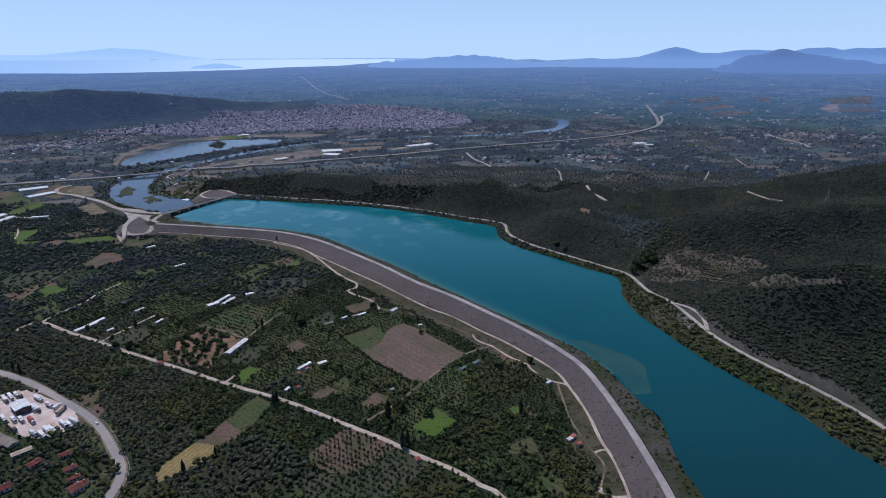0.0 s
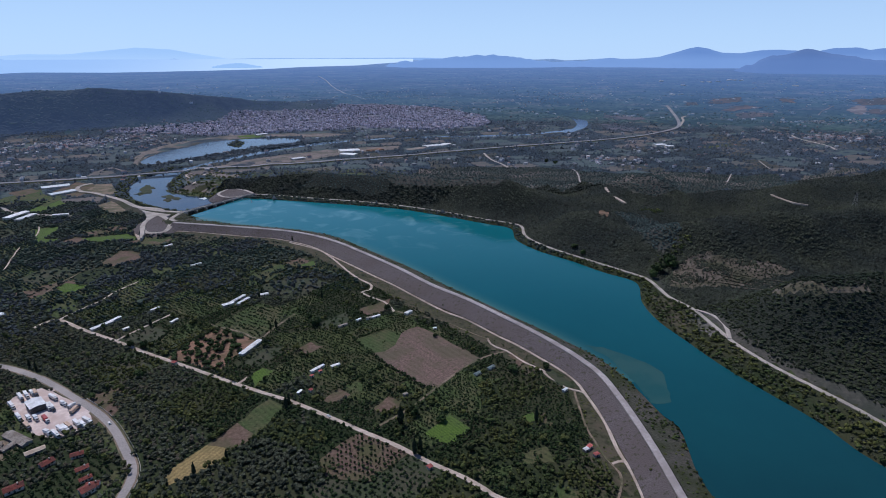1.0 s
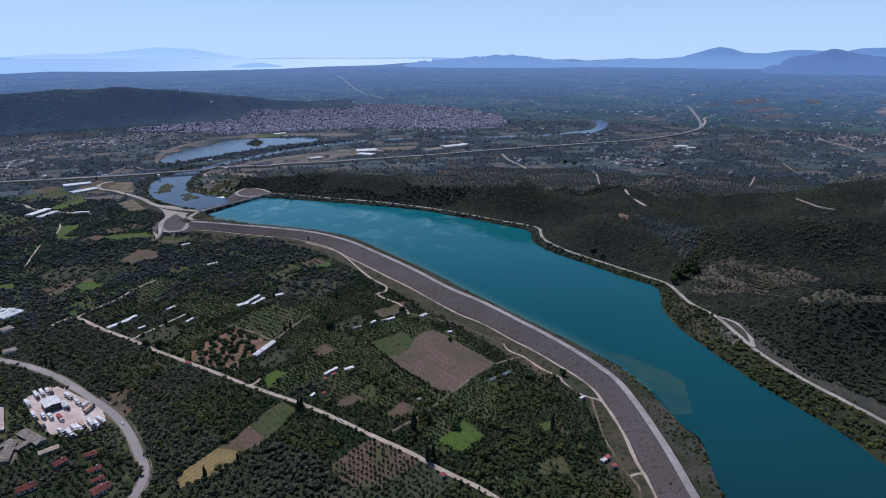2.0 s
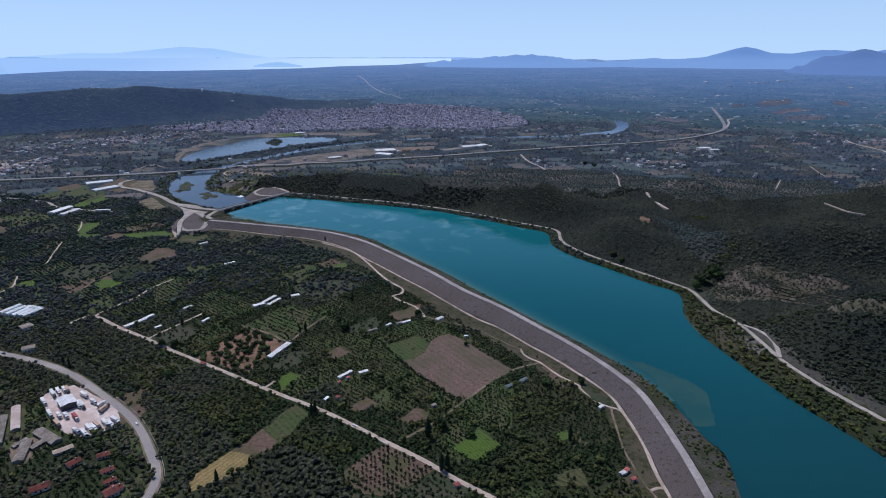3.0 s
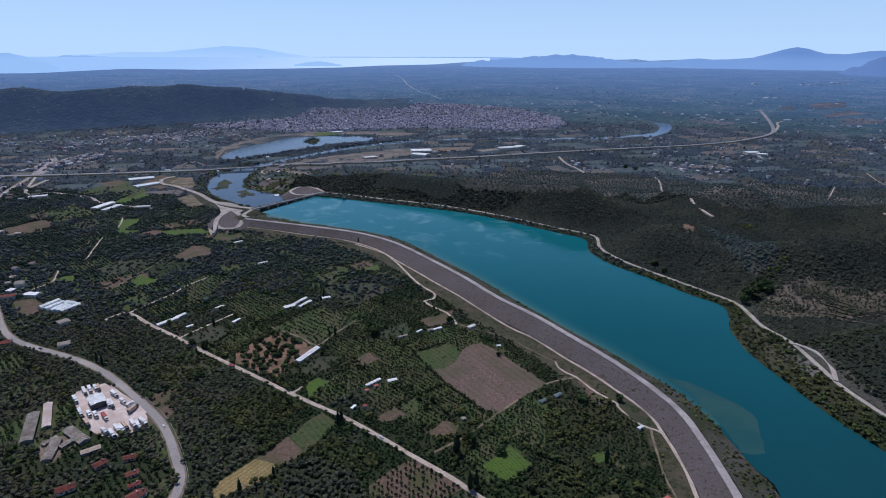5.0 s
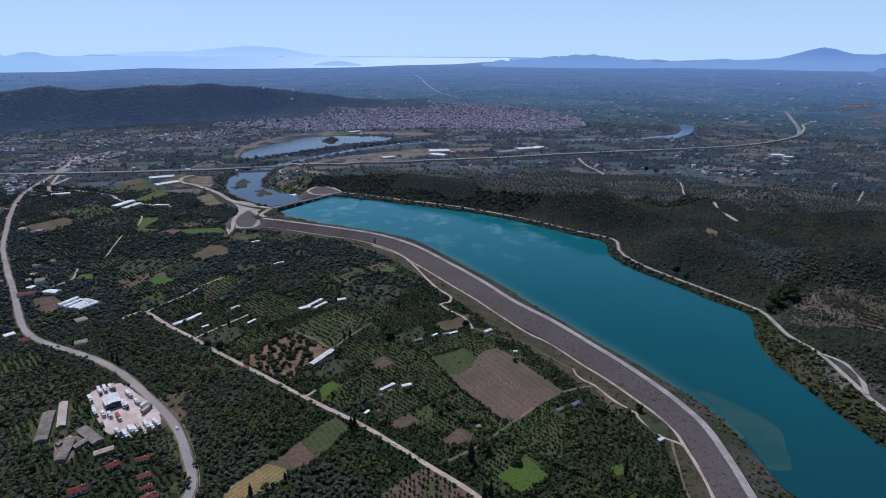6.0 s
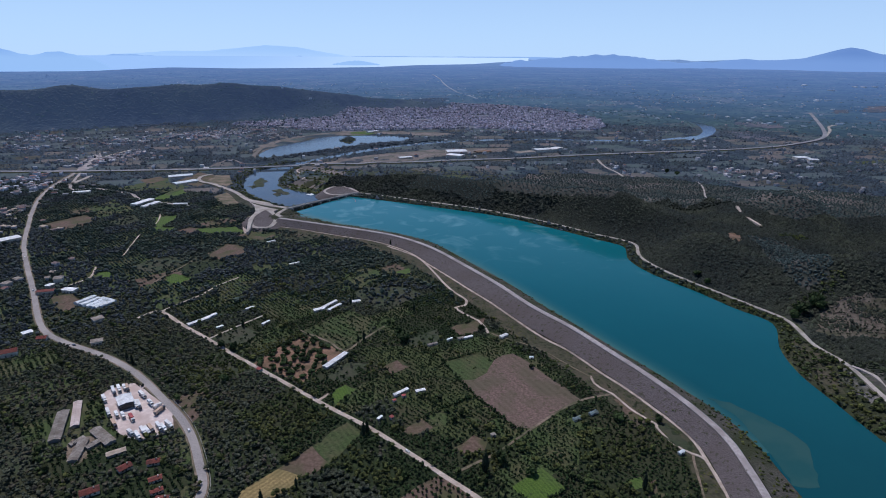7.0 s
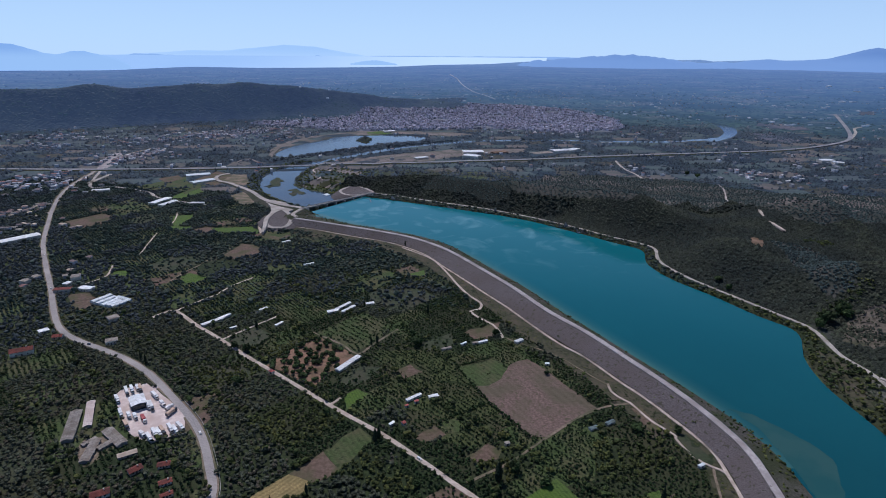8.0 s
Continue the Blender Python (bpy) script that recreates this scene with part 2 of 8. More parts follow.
FAR_SHEDS = [(-913, 1262, 53.3, 40, 24, 3.6), (-857, 1201, 51.9, 62, 20, 3.6), (-820, 1016, 49.0, 88, 14, 3.6), (-792, 1003, 42.0, 87, 11, 3.6), (-738, 1020, 26.0, 16, 6, 4), (-499, 546, 10.3, 61, 10, 4), (-595, 608, 16.0, 4, 9, 4), (-620, 597, 19.2, 28, 8, 4), (-634, 631, 10.0, 37, 12, 7), (-631, 614, 8.0, 90, 7, 4), (-857, 745, 53.3, 67, 18, 5), (-546, 502, 8.9, 63, 7, 3), (-999, 1056, 32.2, 36, 12, 5), (-459, 501, 10.6, 41, 8, 4), (-685, 603, 9.1, 96, 9, 6)]
WORKS = [(-339, 1768, 60.7, 20, 40, 9), (-328, 1700, 46.3, -14, 30, 8), (-138, 1799, 66.6, 41, 28, 9), (-88, 1862, 58.4, 38, 32, 10), (-55, 1892, 58.3, 59, 26, 9), (-461, 1634, 38.9, 44, 20, 6), (652, 1923, 38.9, 18, 25, 7), (672, 1891, 27.0, 0, 20, 7), (-267, 1818, 49.5, 43, 25, 3), (-746, 2174, 45.3, 45, 20, 5)]
DEPOT = (-353, 415)
PARKED = [(-320, 381, -25, 8), (-312, 379, -33, 12), (-312, 385, -34, 12), (-309, 386, -32, 10), (-308, 389, -34, 12), (-304, 393, -35, 12), (-299, 392, -32, 10), (-298, 397, -28, 10), (-376, 428, -40, 14), (-374, 432, -40, 12), (-371, 435, -39, 7), (-368, 435, -42, 12), (-375, 416, -37, 9), (-357, 400, -39, 11), (-341, 388, -35, 9), (-348, 429, -29, 12), (-333, 420, -28, 7), (-324, 417, 82, 7), (-318, 412, 88, 9), (-343, 415, -38, 9), (-340, 415, -40, 14), (-333, 398, -35, 12), (-348, 399, -37, 7), (-342, 399, -36, 7)]
CYPRESSES = [(-184, 337, 11), (-175, 342, 7), (-169, 357, 8), (-143, 420, 13), (-142, 425, 11), (-45, 401, 17), (-31, 365, 14), (-27, 368, 13), (64, 408, 14), (-396, 475, 10), (-406, 480, 9), (-335, 569, 10), (-166, 652, 11), (-244, 663, 10), (-197, 569, 11), (-202, 566, 8), (-243, 651, 9), (-267, 882, 9)]
BIG_TREES = [(-35, 414, 7), (-158, 578, 8), (-100, 384, 5), (-292, 466, 7), (-317, 521, 7), (-333, 524, 6), (263, 724, 13), (278, 739, 12), (250, 710, 9), (281, 730, 9), (259, 731, 8), (171, 822, 7), (179, 799, 6), (-12, 406, 6), (-197, 530, 6), (52, 488, 7), (84, 493, 6), (-167, 597, 6), (-195, 445, 5), (258, 1573, 9), (237, 1591, 8), (-83, 620, 6), (-24, 554, 4)]
TOWN = [(-1160, 2222), (-1262, 2216), (-1379, 2240), (-1379, 2299), (-1274, 2359), (-1224, 2417), (-1072, 2555), (-1045, 2699), (-849, 2861), (-636, 2971), (-635, 3028), (-464, 3216), (-116, 3114), (114, 2830), (131, 2575), (69, 2444), (-87, 2347), (-351, 2413), (-678, 2266), (-816, 2194), (-940, 2157)]
HILL_TRACK = [(278, 1094), (275, 1059), (280, 1027), (290, 996)]
HILL_TRACK_B = [(585, 1085), (589, 1057), (596, 1027), (613, 1012)]
HILL_TRACK_C = [(602, 1309), (635, 1371), (672, 1441)]
HILL_TRACK_D = [(800, 1500), (811, 1549), (838, 1644)]
HILL_TRACK_E = [(256, 1212), (284, 1381), (287, 1466)]
VALLEY_TRACK = [(73, 1772), (89, 1655), (116, 1574), (127, 1525)]
JUNCTION = [(-1201, 1256), (-1296, 1375), (-1359, 1484), (-1351, 1508), (-1270, 1409), (-1204, 1305), (-1184, 1256)]
SLIP_ROAD = [(-1093, 1122), (-1109, 1167), (-1125, 1219)]
BOOM = [(-466, 1107), (-448, 1106), (-438, 1133), (-420, 1127), (-409, 1105)]
GULLY_TREES = [(261, 740), (271, 747), (290, 755), (306, 767), (316, 773)]
PINE_CLUMP = [(313, 960), (338, 955)]
PLAZA_PAVE = [(-641, 1086), (-610, 1069), (-588, 1065), (-568, 1058), (-541, 1033), (-528, 1019), (-528, 997), (-542, 1002), (-554, 1004), (-550, 980), (-540, 949), (-525, 917), (-505, 871), (-509, 871), (-532, 916), (-549, 959), (-561, 993), (-585, 1029), (-610, 1055)]
PLAZA_PATH = [(-564, 978), (-549, 936), (-538, 913), (-516, 881)]
RIVER_TRACK = [(-664, 1404), (-667, 1381), (-640, 1329), (-615, 1307), (-605, 1323), (-606, 1351), (-591, 1286), (-592, 1248)]
BANK_TRACK = [(-921, 1394), (-932, 1468), (-928, 1505), (-862, 1458), (-825, 1466)]
PARK = [(-825, 2149), (-757, 2207), (-719, 2128), (-780, 2059)]
POND_BANK = [(-874, 1540), (-922, 1680), (-928, 1777), (-908, 1850), (-880, 1950), (-820, 2062), (-722, 2124), (-610, 2150), (-500, 2126), (-420, 2200), (-523, 2239), (-698, 2190), (-850, 2180), (-915, 2090), (-960, 2003), (-985, 1895), (-985, 1787), (-950, 1652)]
RIDGE_GROVE = [(-338, 1193), (-312, 1218), (-277, 1339), (-137, 1156), (-143, 1134), (-183, 1138), (-224, 1164)]
PLAZA_FIELD = [(-824, 1235), (-843, 1298), (-810, 1305), (-754, 1231), (-746, 1190), (-781, 1206)]
YARD_FIELD = [(-720, 1097), (-709, 1153), (-656, 1111), (-633, 1058), (-650, 1036)]
SHORE_SPUR = [(268, 610), (280, 596), (283, 572), (275, 541)]
OLIVE_GROVE = [(260, 955), (287, 949), (321, 913), (312, 795), (299, 768), (274, 760), (260, 789), (259, 854)]
TERRACES = [(263, 682), (279, 718), (307, 744), (337, 757), (370, 744), (419, 747), (444, 730), (425, 717), (385, 695), (359, 679), (325, 672), (284, 668)]
TERRACES_B = [(337, 605), (339, 571), (370, 545), (402, 549), (400, 540), (352, 538), (329, 561)]
GROVES_FAR = [(-160, 1168), (-101, 1490), (106, 1538), (263, 1501), (303, 1439), (586, 1446), (774, 1417), (639, 1092), (601, 1240), (467, 1142), (349, 1018), (313, 1029), (286, 1104), (260, 1206), (200, 1123), (187, 1222), (73, 1045), (-31, 1103), (-122, 1138)]
PALE_SLOPE = [(813, 1388), (929, 1466), (1036, 1527), (1018, 1488), (919, 1436), (719, 1218)]
OLIVES_NEAR = [(-168, 362), (-148, 382), (-114, 367), (-90, 335), (-109, 319), (-144, 330)]
SCREE = [(231, 661), (246, 643), (250, 606), (246, 560), (228, 560), (232, 591), (228, 624)]
SCREE_B = [(257, 614), (266, 588), (274, 562), (259, 550), (250, 570)]
SAND_BAR = [(-662, 1376), (-624, 1417), (-531, 1374), (-505, 1268), (-540, 1213), (-614, 1269)]
DRY_BED = [(-664, 1436), (-655, 1493), (-609, 1622), (-540, 1720), (-454, 1794), (-342, 1865), (-201, 1916), (-195, 1856), (-306, 1765), (-379, 1695), (-439, 1602), (-522, 1558), (-595, 1499)]
ABUTMENT = [(-504, 1162), (-506, 1198), (-489, 1225), (-448, 1203), (-432, 1176), (-450, 1151), (-473, 1141)]
ABUTMENT_LOOP = [(-432, 1179), (-465, 1211), (-494, 1223), (-503, 1201), (-502, 1169), (-480, 1144), (-458, 1143), (-442, 1163)]
ABUTMENT_LANE = [(-505, 1225), (-527, 1277), (-536, 1327), (-527, 1354)]
DAM_ENDS = [(-509, 1016), (-433, 1168)]
POND_ISLE = [(-782, 1937), (-794, 2046), (-744, 1989), (-725, 1886)]
PYLON = [(678, 991), (903, 1418)]
POLE = (132, 429)

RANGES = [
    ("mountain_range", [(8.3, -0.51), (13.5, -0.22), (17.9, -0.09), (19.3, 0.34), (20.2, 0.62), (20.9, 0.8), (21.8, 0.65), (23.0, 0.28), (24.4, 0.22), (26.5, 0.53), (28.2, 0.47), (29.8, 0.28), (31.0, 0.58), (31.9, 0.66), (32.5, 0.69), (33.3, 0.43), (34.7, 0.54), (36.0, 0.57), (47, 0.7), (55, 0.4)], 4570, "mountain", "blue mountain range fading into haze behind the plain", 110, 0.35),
    ("mountain_ridge", [(23.9, -1.17), (25.3, -0.56), (27.0, 0.08), (28.2, 0.29), (29.2, 0.55), (30.2, 0.37), (31.8, 0.02), (33.4, -0.2), (34.5, -0.37), (36.3, -0.57), (47, -1.0)], 4430, "mountain_mid", "rocky ridge in painted slate-blue haze in front of the range", 110, 0.5),
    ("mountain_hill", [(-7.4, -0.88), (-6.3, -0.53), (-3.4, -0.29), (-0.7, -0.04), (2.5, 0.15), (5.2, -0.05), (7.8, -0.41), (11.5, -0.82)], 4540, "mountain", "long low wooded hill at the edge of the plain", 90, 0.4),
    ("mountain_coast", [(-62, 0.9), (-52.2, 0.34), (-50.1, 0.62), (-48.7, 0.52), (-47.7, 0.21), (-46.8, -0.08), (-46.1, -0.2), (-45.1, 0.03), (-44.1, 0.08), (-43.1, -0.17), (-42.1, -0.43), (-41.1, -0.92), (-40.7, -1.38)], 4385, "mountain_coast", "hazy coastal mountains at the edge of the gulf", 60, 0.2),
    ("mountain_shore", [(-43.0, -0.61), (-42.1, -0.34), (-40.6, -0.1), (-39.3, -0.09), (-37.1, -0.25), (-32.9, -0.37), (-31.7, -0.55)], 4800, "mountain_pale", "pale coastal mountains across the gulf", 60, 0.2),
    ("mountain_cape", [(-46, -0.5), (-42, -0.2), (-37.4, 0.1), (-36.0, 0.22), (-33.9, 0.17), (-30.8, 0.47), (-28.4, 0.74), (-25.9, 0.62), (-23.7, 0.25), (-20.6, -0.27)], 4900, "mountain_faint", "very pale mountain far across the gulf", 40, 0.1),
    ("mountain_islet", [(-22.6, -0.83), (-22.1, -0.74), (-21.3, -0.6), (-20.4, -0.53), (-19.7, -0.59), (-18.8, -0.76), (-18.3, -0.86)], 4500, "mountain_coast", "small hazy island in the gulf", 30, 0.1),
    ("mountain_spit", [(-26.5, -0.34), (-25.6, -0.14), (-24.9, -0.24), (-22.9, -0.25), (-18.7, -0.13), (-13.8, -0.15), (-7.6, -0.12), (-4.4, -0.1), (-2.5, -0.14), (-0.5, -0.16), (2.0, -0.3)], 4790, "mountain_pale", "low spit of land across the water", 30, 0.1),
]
SEA_AZ = [-50.5, -46.9, -42.9, -36.3, -30.7, -26.6, -22.1, -18.3, -14.8, -9.7, -7.1, -5.0, -3.2]
SEA_FROM = [4325, 4318, 4314, 4416, 4380, 4391, 4413, 4442, 4504, 4547, 4617, 4660, 4700]
ISLETS = [[(-717, 1255), (-728, 1306), (-696, 1275), (-672, 1218), (-690, 1213)], [(-634, 1193), (-626, 1208), (-584, 1174), (-581, 1159), (-609, 1167)], [(-647, 1238), (-676, 1315), (-664, 1340), (-608, 1237), (-618, 1210)], [(-676, 1147), (-652, 1143), (-624, 1109), (-640, 1104)], [(-616, 1158), (-615, 1175), (-596, 1157), (-598, 1142)], [(-702, 1214), (-703, 1233), (-684, 1213), (-685, 1196)], [(-651, 1106), (-637, 1131), (-610, 1107), (-620, 1084)]]
FOAM = [(-547, 1174), (-540, 1187), (-531, 1179), (-533, 1167)]
SHOAL = [(126, 528), (144, 525), (160, 512), (177, 496), (187, 479), (184, 457), (180, 437), (179, 430), (166, 427), (161, 428), (158, 455), (152, 481), (144, 506)]
VILLAGES = [(-1180, 1060, 70, 45, 110), (-1008, 870, 14, 33, 25), (-1251, 1429, 13, 84, 60), (-1233, 1152, 15, 46, 25), (-909, 795, 14, 24, 10), (-850, 838, 26, 22, 6), (-1798, 1693, 81, 60, 60), (-1300, 1898, 107, 97, 110), (-1210, 2204, 43, 152, 90), (444, 1626, 64, 49, 26), (638, 1808, 66, 44, 16), (112, 1612, 37, 37, 8), (1699, 2552, 173, 25, 120), (1280, 2150, 119, 68, 60), (-339, 3570, 183, 115, 120), (472, 3455, 151, 121, 80), (400, 1617, 31, 43, 20), (-636, 610, 27, 16, 8), (-704, 657, 20, 22, 6), (-1350, 1900, 70, 60, 70), (-1450, 1690, 80, 50, 60), (-1640, 1520, 60, 30, 40), (-1250, 1440, 50, 60, 60), (-1190, 2010, 60, 60, 60), (-1060, 2030, 40, 50, 40), (1330, 2120, 130, 40, 90), (-160, 2290, 130, 18, 40)]
POND_ROAD = [(-896, 1565), (-947, 1705), (-966, 1860), (-947, 1959), (-935, 2027), (-838, 2136), (-640, 2172), (-560, 2123)]
POND_TREES = [(-840, 1514), (-770, 1616), (-698, 1764), (-612, 1877), (-508, 1978), (-368, 2059)]
CARS = [(-759, 700), (-477, 494), (-643, 597), (-278, 394), (-105, 410)]
TERRACE_WALLS = [[(291, 728), (311, 733), (329, 733), (345, 720), (357, 706), (371, 696), (389, 692), (411, 685)], [(291, 718), (308, 720), (325, 720), (341, 710), (355, 699), (370, 691), (386, 685), (408, 679)], [(291, 707), (307, 709), (321, 710), (339, 702), (352, 692), (367, 684), (383, 679), (406, 675)], [(291, 699), (305, 698), (318, 700), (336, 695), (349, 685), (364, 677), (380, 672), (373, 621)], [(291, 689), (303, 688), (313, 687), (332, 685), (347, 677), (361, 671), (376, 663), (367, 610)], [(289, 676), (300, 675), (308, 674), (328, 675), (344, 670), (357, 661), (360, 635), (364, 605)]]
DAM_LINK = [(-509, 1016), (-510, 996), (-507, 973), (-492, 960)]
MORE_PLOTS = [([(53, 415), (63, 421), (65, 411), (56, 406)], 'bright'), ([(48, 369), (68, 377), (72, 359), (49, 356)], 'grass'), ([(-160, 526), (-152, 539), (-137, 529), (-150, 513)], 'soil'), ([(-871, 943), (-889, 992), (-841, 997), (-795, 964), (-807, 928)], 'grass'), ([(-880, 850), (-871, 879), (-861, 913), (-826, 901), (-823, 854), (-848, 833)], 'soil'), ([(-903, 1148), (-904, 1198), (-850, 1194), (-826, 1140), (-855, 1114)], 'grass'), ([(-979, 1205), (-961, 1251), (-920, 1219), (-935, 1170)], 'soil'), ([(-782, 886), (-782, 926), (-743, 905), (-748, 867)], 'dull'), ([(-634, 869), (-627, 890), (-597, 885), (-603, 857)], 'soil'), ([(-725, 930), (-698, 952), (-682, 929), (-668, 860)], 'bright'), ([(-585, 706), (-581, 744), (-538, 755), (-523, 722), (-549, 688)], 'dull'), ([(-513, 675), (-511, 693), (-491, 689), (-486, 665)], 'bright'), ([(-526, 863), (-514, 885), (-463, 885), (-467, 856)], 'soil'), ([(-523, 883), (-499, 899), (-466, 894), (-473, 867)], 'grass'), ([(-776, 879), (-778, 936), (-727, 902), (-744, 869)], 'dull'), ([(-885, 1126), (-875, 1189), (-827, 1171), (-816, 1089)], 'grass'), ([(-605, 589), (-589, 606), (-565, 590), (-583, 572)], 'soil'), ([(-613, 884), (-550, 910), (-528, 892), (-586, 867)], 'bright')]
FAR_BARE = [[(1332, 3231), (1427, 3283), (1522, 3280), (1460, 3162), (1356, 3109), (1302, 3139)], [(1193, 3195), (1258, 3202), (1229, 3109), (1167, 3107)], [(1267, 2917), (1375, 3034), (1455, 3057), (1478, 2958), (1394, 2965), (1310, 2904)], [(1299, 2836), (1401, 2855), (1458, 2819), (1431, 2744), (1271, 2689)], [(1682, 3194), (1738, 3163), (1694, 3057), (1647, 3082)], [(1958, 3054), (2067, 3055), (2197, 3045), (2082, 2874), (1933, 2918)], [(1889, 2803), (2014, 2774), (1942, 2669), (1833, 2701)], [(684, 2851), (777, 2808), (862, 2752), (836, 2677), (732, 2708), (666, 2774)], [(617, 2562), (696, 2504), (720, 2384), (670, 2292), (576, 2386)]]
QUARRY = [(1821, 2840), (1901, 2911), (1940, 2899), (1832, 2710), (1783, 2691), (1780, 2766)]
PLAIN_SHEDS = [(1497, 3771), (1534, 3756), (1585, 3748), (1662, 3774), (1688, 3763), (1721, 3741), (1272, 3853), (1357, 3701), (1078, 3280), (1204, 3435), (1255, 3436), (1918, 3493), (2099, 3273), (2267, 3173), (755, 2890), (1090, 2826)]
QUARRY_TRACK = [(1621, 2724), (1688, 2818), (1752, 2878), (1823, 2955)]
VILLAGE_ROAD = [(1229, 2210), (1206, 2105), (1209, 2033), (1206, 1943), (1183, 1864)]
TOWN_ROAD = [(-977, 4102), (-893, 3966), (-819, 3791), (-703, 3580), (-592, 3429), (-530, 3341)]
DRY_FIELDS = [[(817, 1895), (899, 1897), (951, 1852), (892, 1807), (815, 1823)], [(1010, 1880), (1090, 1900), (1130, 1850), (1060, 1825)], [(620, 2060), (690, 2110), (720, 2070), (660, 2030)]]
MEADOWS_FAR = [[(786, 1915), (903, 1983), (897, 1932), (783, 1870)]]
PLANTED = [([(-225, 485), (-219, 511), (-192, 500), (-201, 462)], 0.05), ([(-197, 556), (-118, 579), (-84, 523), (-45, 469), (-64, 429), (-119, 442), (-154, 493)], 0.62), ([(18, 460), (72, 480), (69, 451), (48, 418), (22, 422)], 0.8), ([(30, 403), (73, 415), (44, 355), (-5, 349)], 0.8), ([(47, 397), (102, 412), (103, 376), (85, 360), (43, 354)], 0.12), ([(73, 451), (99, 443), (106, 413), (72, 408)], 0.25), ([(-141, 443), (-117, 436), (-85, 421), (-56, 408), (-37, 394), (-18, 369), (-19, 359), (-38, 370), (-70, 390), (-100, 406), (-127, 421)], 0.05), ([(-180, 621), (-146, 681), (-115, 688), (-105, 655), (-151, 586)], 0.25), ([(74, 480), (84, 482), (102, 451), (88, 431), (69, 455)], 0.25), ([(-299, 436), (-256, 424), (-217, 398), (-203, 354), (-231, 350), (-266, 392)], 0.5), ([(-198, 386), (-146, 407), (-100, 386), (-112, 354), (-170, 346)], 0.8)]

def curve(points, step=8.0):
    """Smooth line through plan points (Catmull-Rom), resampled at an even step."""
    p = np.array(points, float)[:, :2]
    p = np.vstack([2 * p[0] - p[1], p, 2 * p[-1] - p[-2]])
    out = []
    for a, b, c, d in zip(p, p[1:], p[2:], p[3:]):
        n = max(2, int(np.hypot(*(c - b)) / step))
        u = np.linspace(0, 1, n, endpoint=False)[:, None]
        out.append(0.5 * (2 * b + (c - a) * u + (2 * a - 5 * b + 4 * c - d) * u ** 2 + (3 * b - a - 3 * c + d) * u ** 3))
    return np.vstack(out + [p[-2:-1]])


def away(x, y, line):
    """Distance of points from a line, and on which side they lie (positive: to its left)."""
    x, y = np.asarray(x, float), np.asarray(y, float)
    best, side = np.full(x.shape, 1e9), np.ones(x.shape)
    for (ax, ay), (bx, by) in zip(line, line[1:]):
        dx, dy = bx - ax, by - ay
        u = np.clip(((x - ax) * dx + (y - ay) * dy) / (dx * dx + dy * dy + 1e-9), 0, 1)
        d = np.hypot(x - ax - u * dx, y - ay - u * dy)
        near = d < best
        best = np.where(near, d, best)
        side = np.where(near, np.sign(dx * (y - ay) - dy * (x - ax)), side)
    return best, side


def inside(x, y, poly):
    """Whether points lie in a polygon."""
    x, y = np.asarray(x, float), np.asarray(y, float)
    hit = np.zeros(x.shape, bool)
    for (ax, ay), (bx, by) in zip(poly, np.roll(poly, -1, axis=0)):
        if ay != by:
            hit ^= ((ay > y) != (by > y)) & (x < (bx - ax) * (y - ay) / (by - ay) + ax)
    return hit


def ease(v):
    v = np.clip(v, 0, 1)
    return v * v * (3 - 2 * v)


crest_line = curve(CREST_ROAD)
bank_line = curve(RIGHT_BANK)
shore_road_line = curve(SHORE_ROAD)
left_edge = curve(LEFT_BANK)
lake_poly = np.vstack([left_edge, bank_line[::-1]])
river_poly = np.vstack([curve(RIVER_LEFT), curve(RIVER_RIGHT)[::-1]])
pond_poly = curve(POND + POND[:1])
bend_poly = np.vstack([curve(BEND_LEFT), curve(BEND_RIGHT)[::-1]])
BOWL, RIM = 2600.0, 4700.0


def bowl(r):
    """The far plain lifts gently, so that its true horizon fits into the reach of the lens."""
    inv = 1 / BOWL - (np.clip(r, BOWL, RIM + 60) - BOWL) * (1 / BOWL - 1 / 40000) / (RIM - BOWL)
    lip = np.clip(r - RIM - 60, 0, None)
    return np.where(r > BOWL, 280 * (1 - np.minimum(r, RIM + 60) * inv), 0.0) - lip * 0.8


def bump(x, y, cx, cy, rx, ry, turn=0):
    a = math.radians(turn)
    u, v = (x - cx) * math.cos(a) + (y - cy) * math.sin(a), (y - cy) * math.cos(a) - (x - cx) * math.sin(a)
    return np.exp(-(u / rx) ** 2 - (v / ry) ** 2)


def ripples(x, y):
    """Gullies and knolls of the wooded hills."""
    return (np.sin(x / 41 + 1.3 * np.sin(y / 67)) * np.sin(y / 53 + 0.8 * np.sin(x / 71)) + 0.5 * np.sin(x / 19 + y / 27) * np.sin(y / 23 - x / 37))


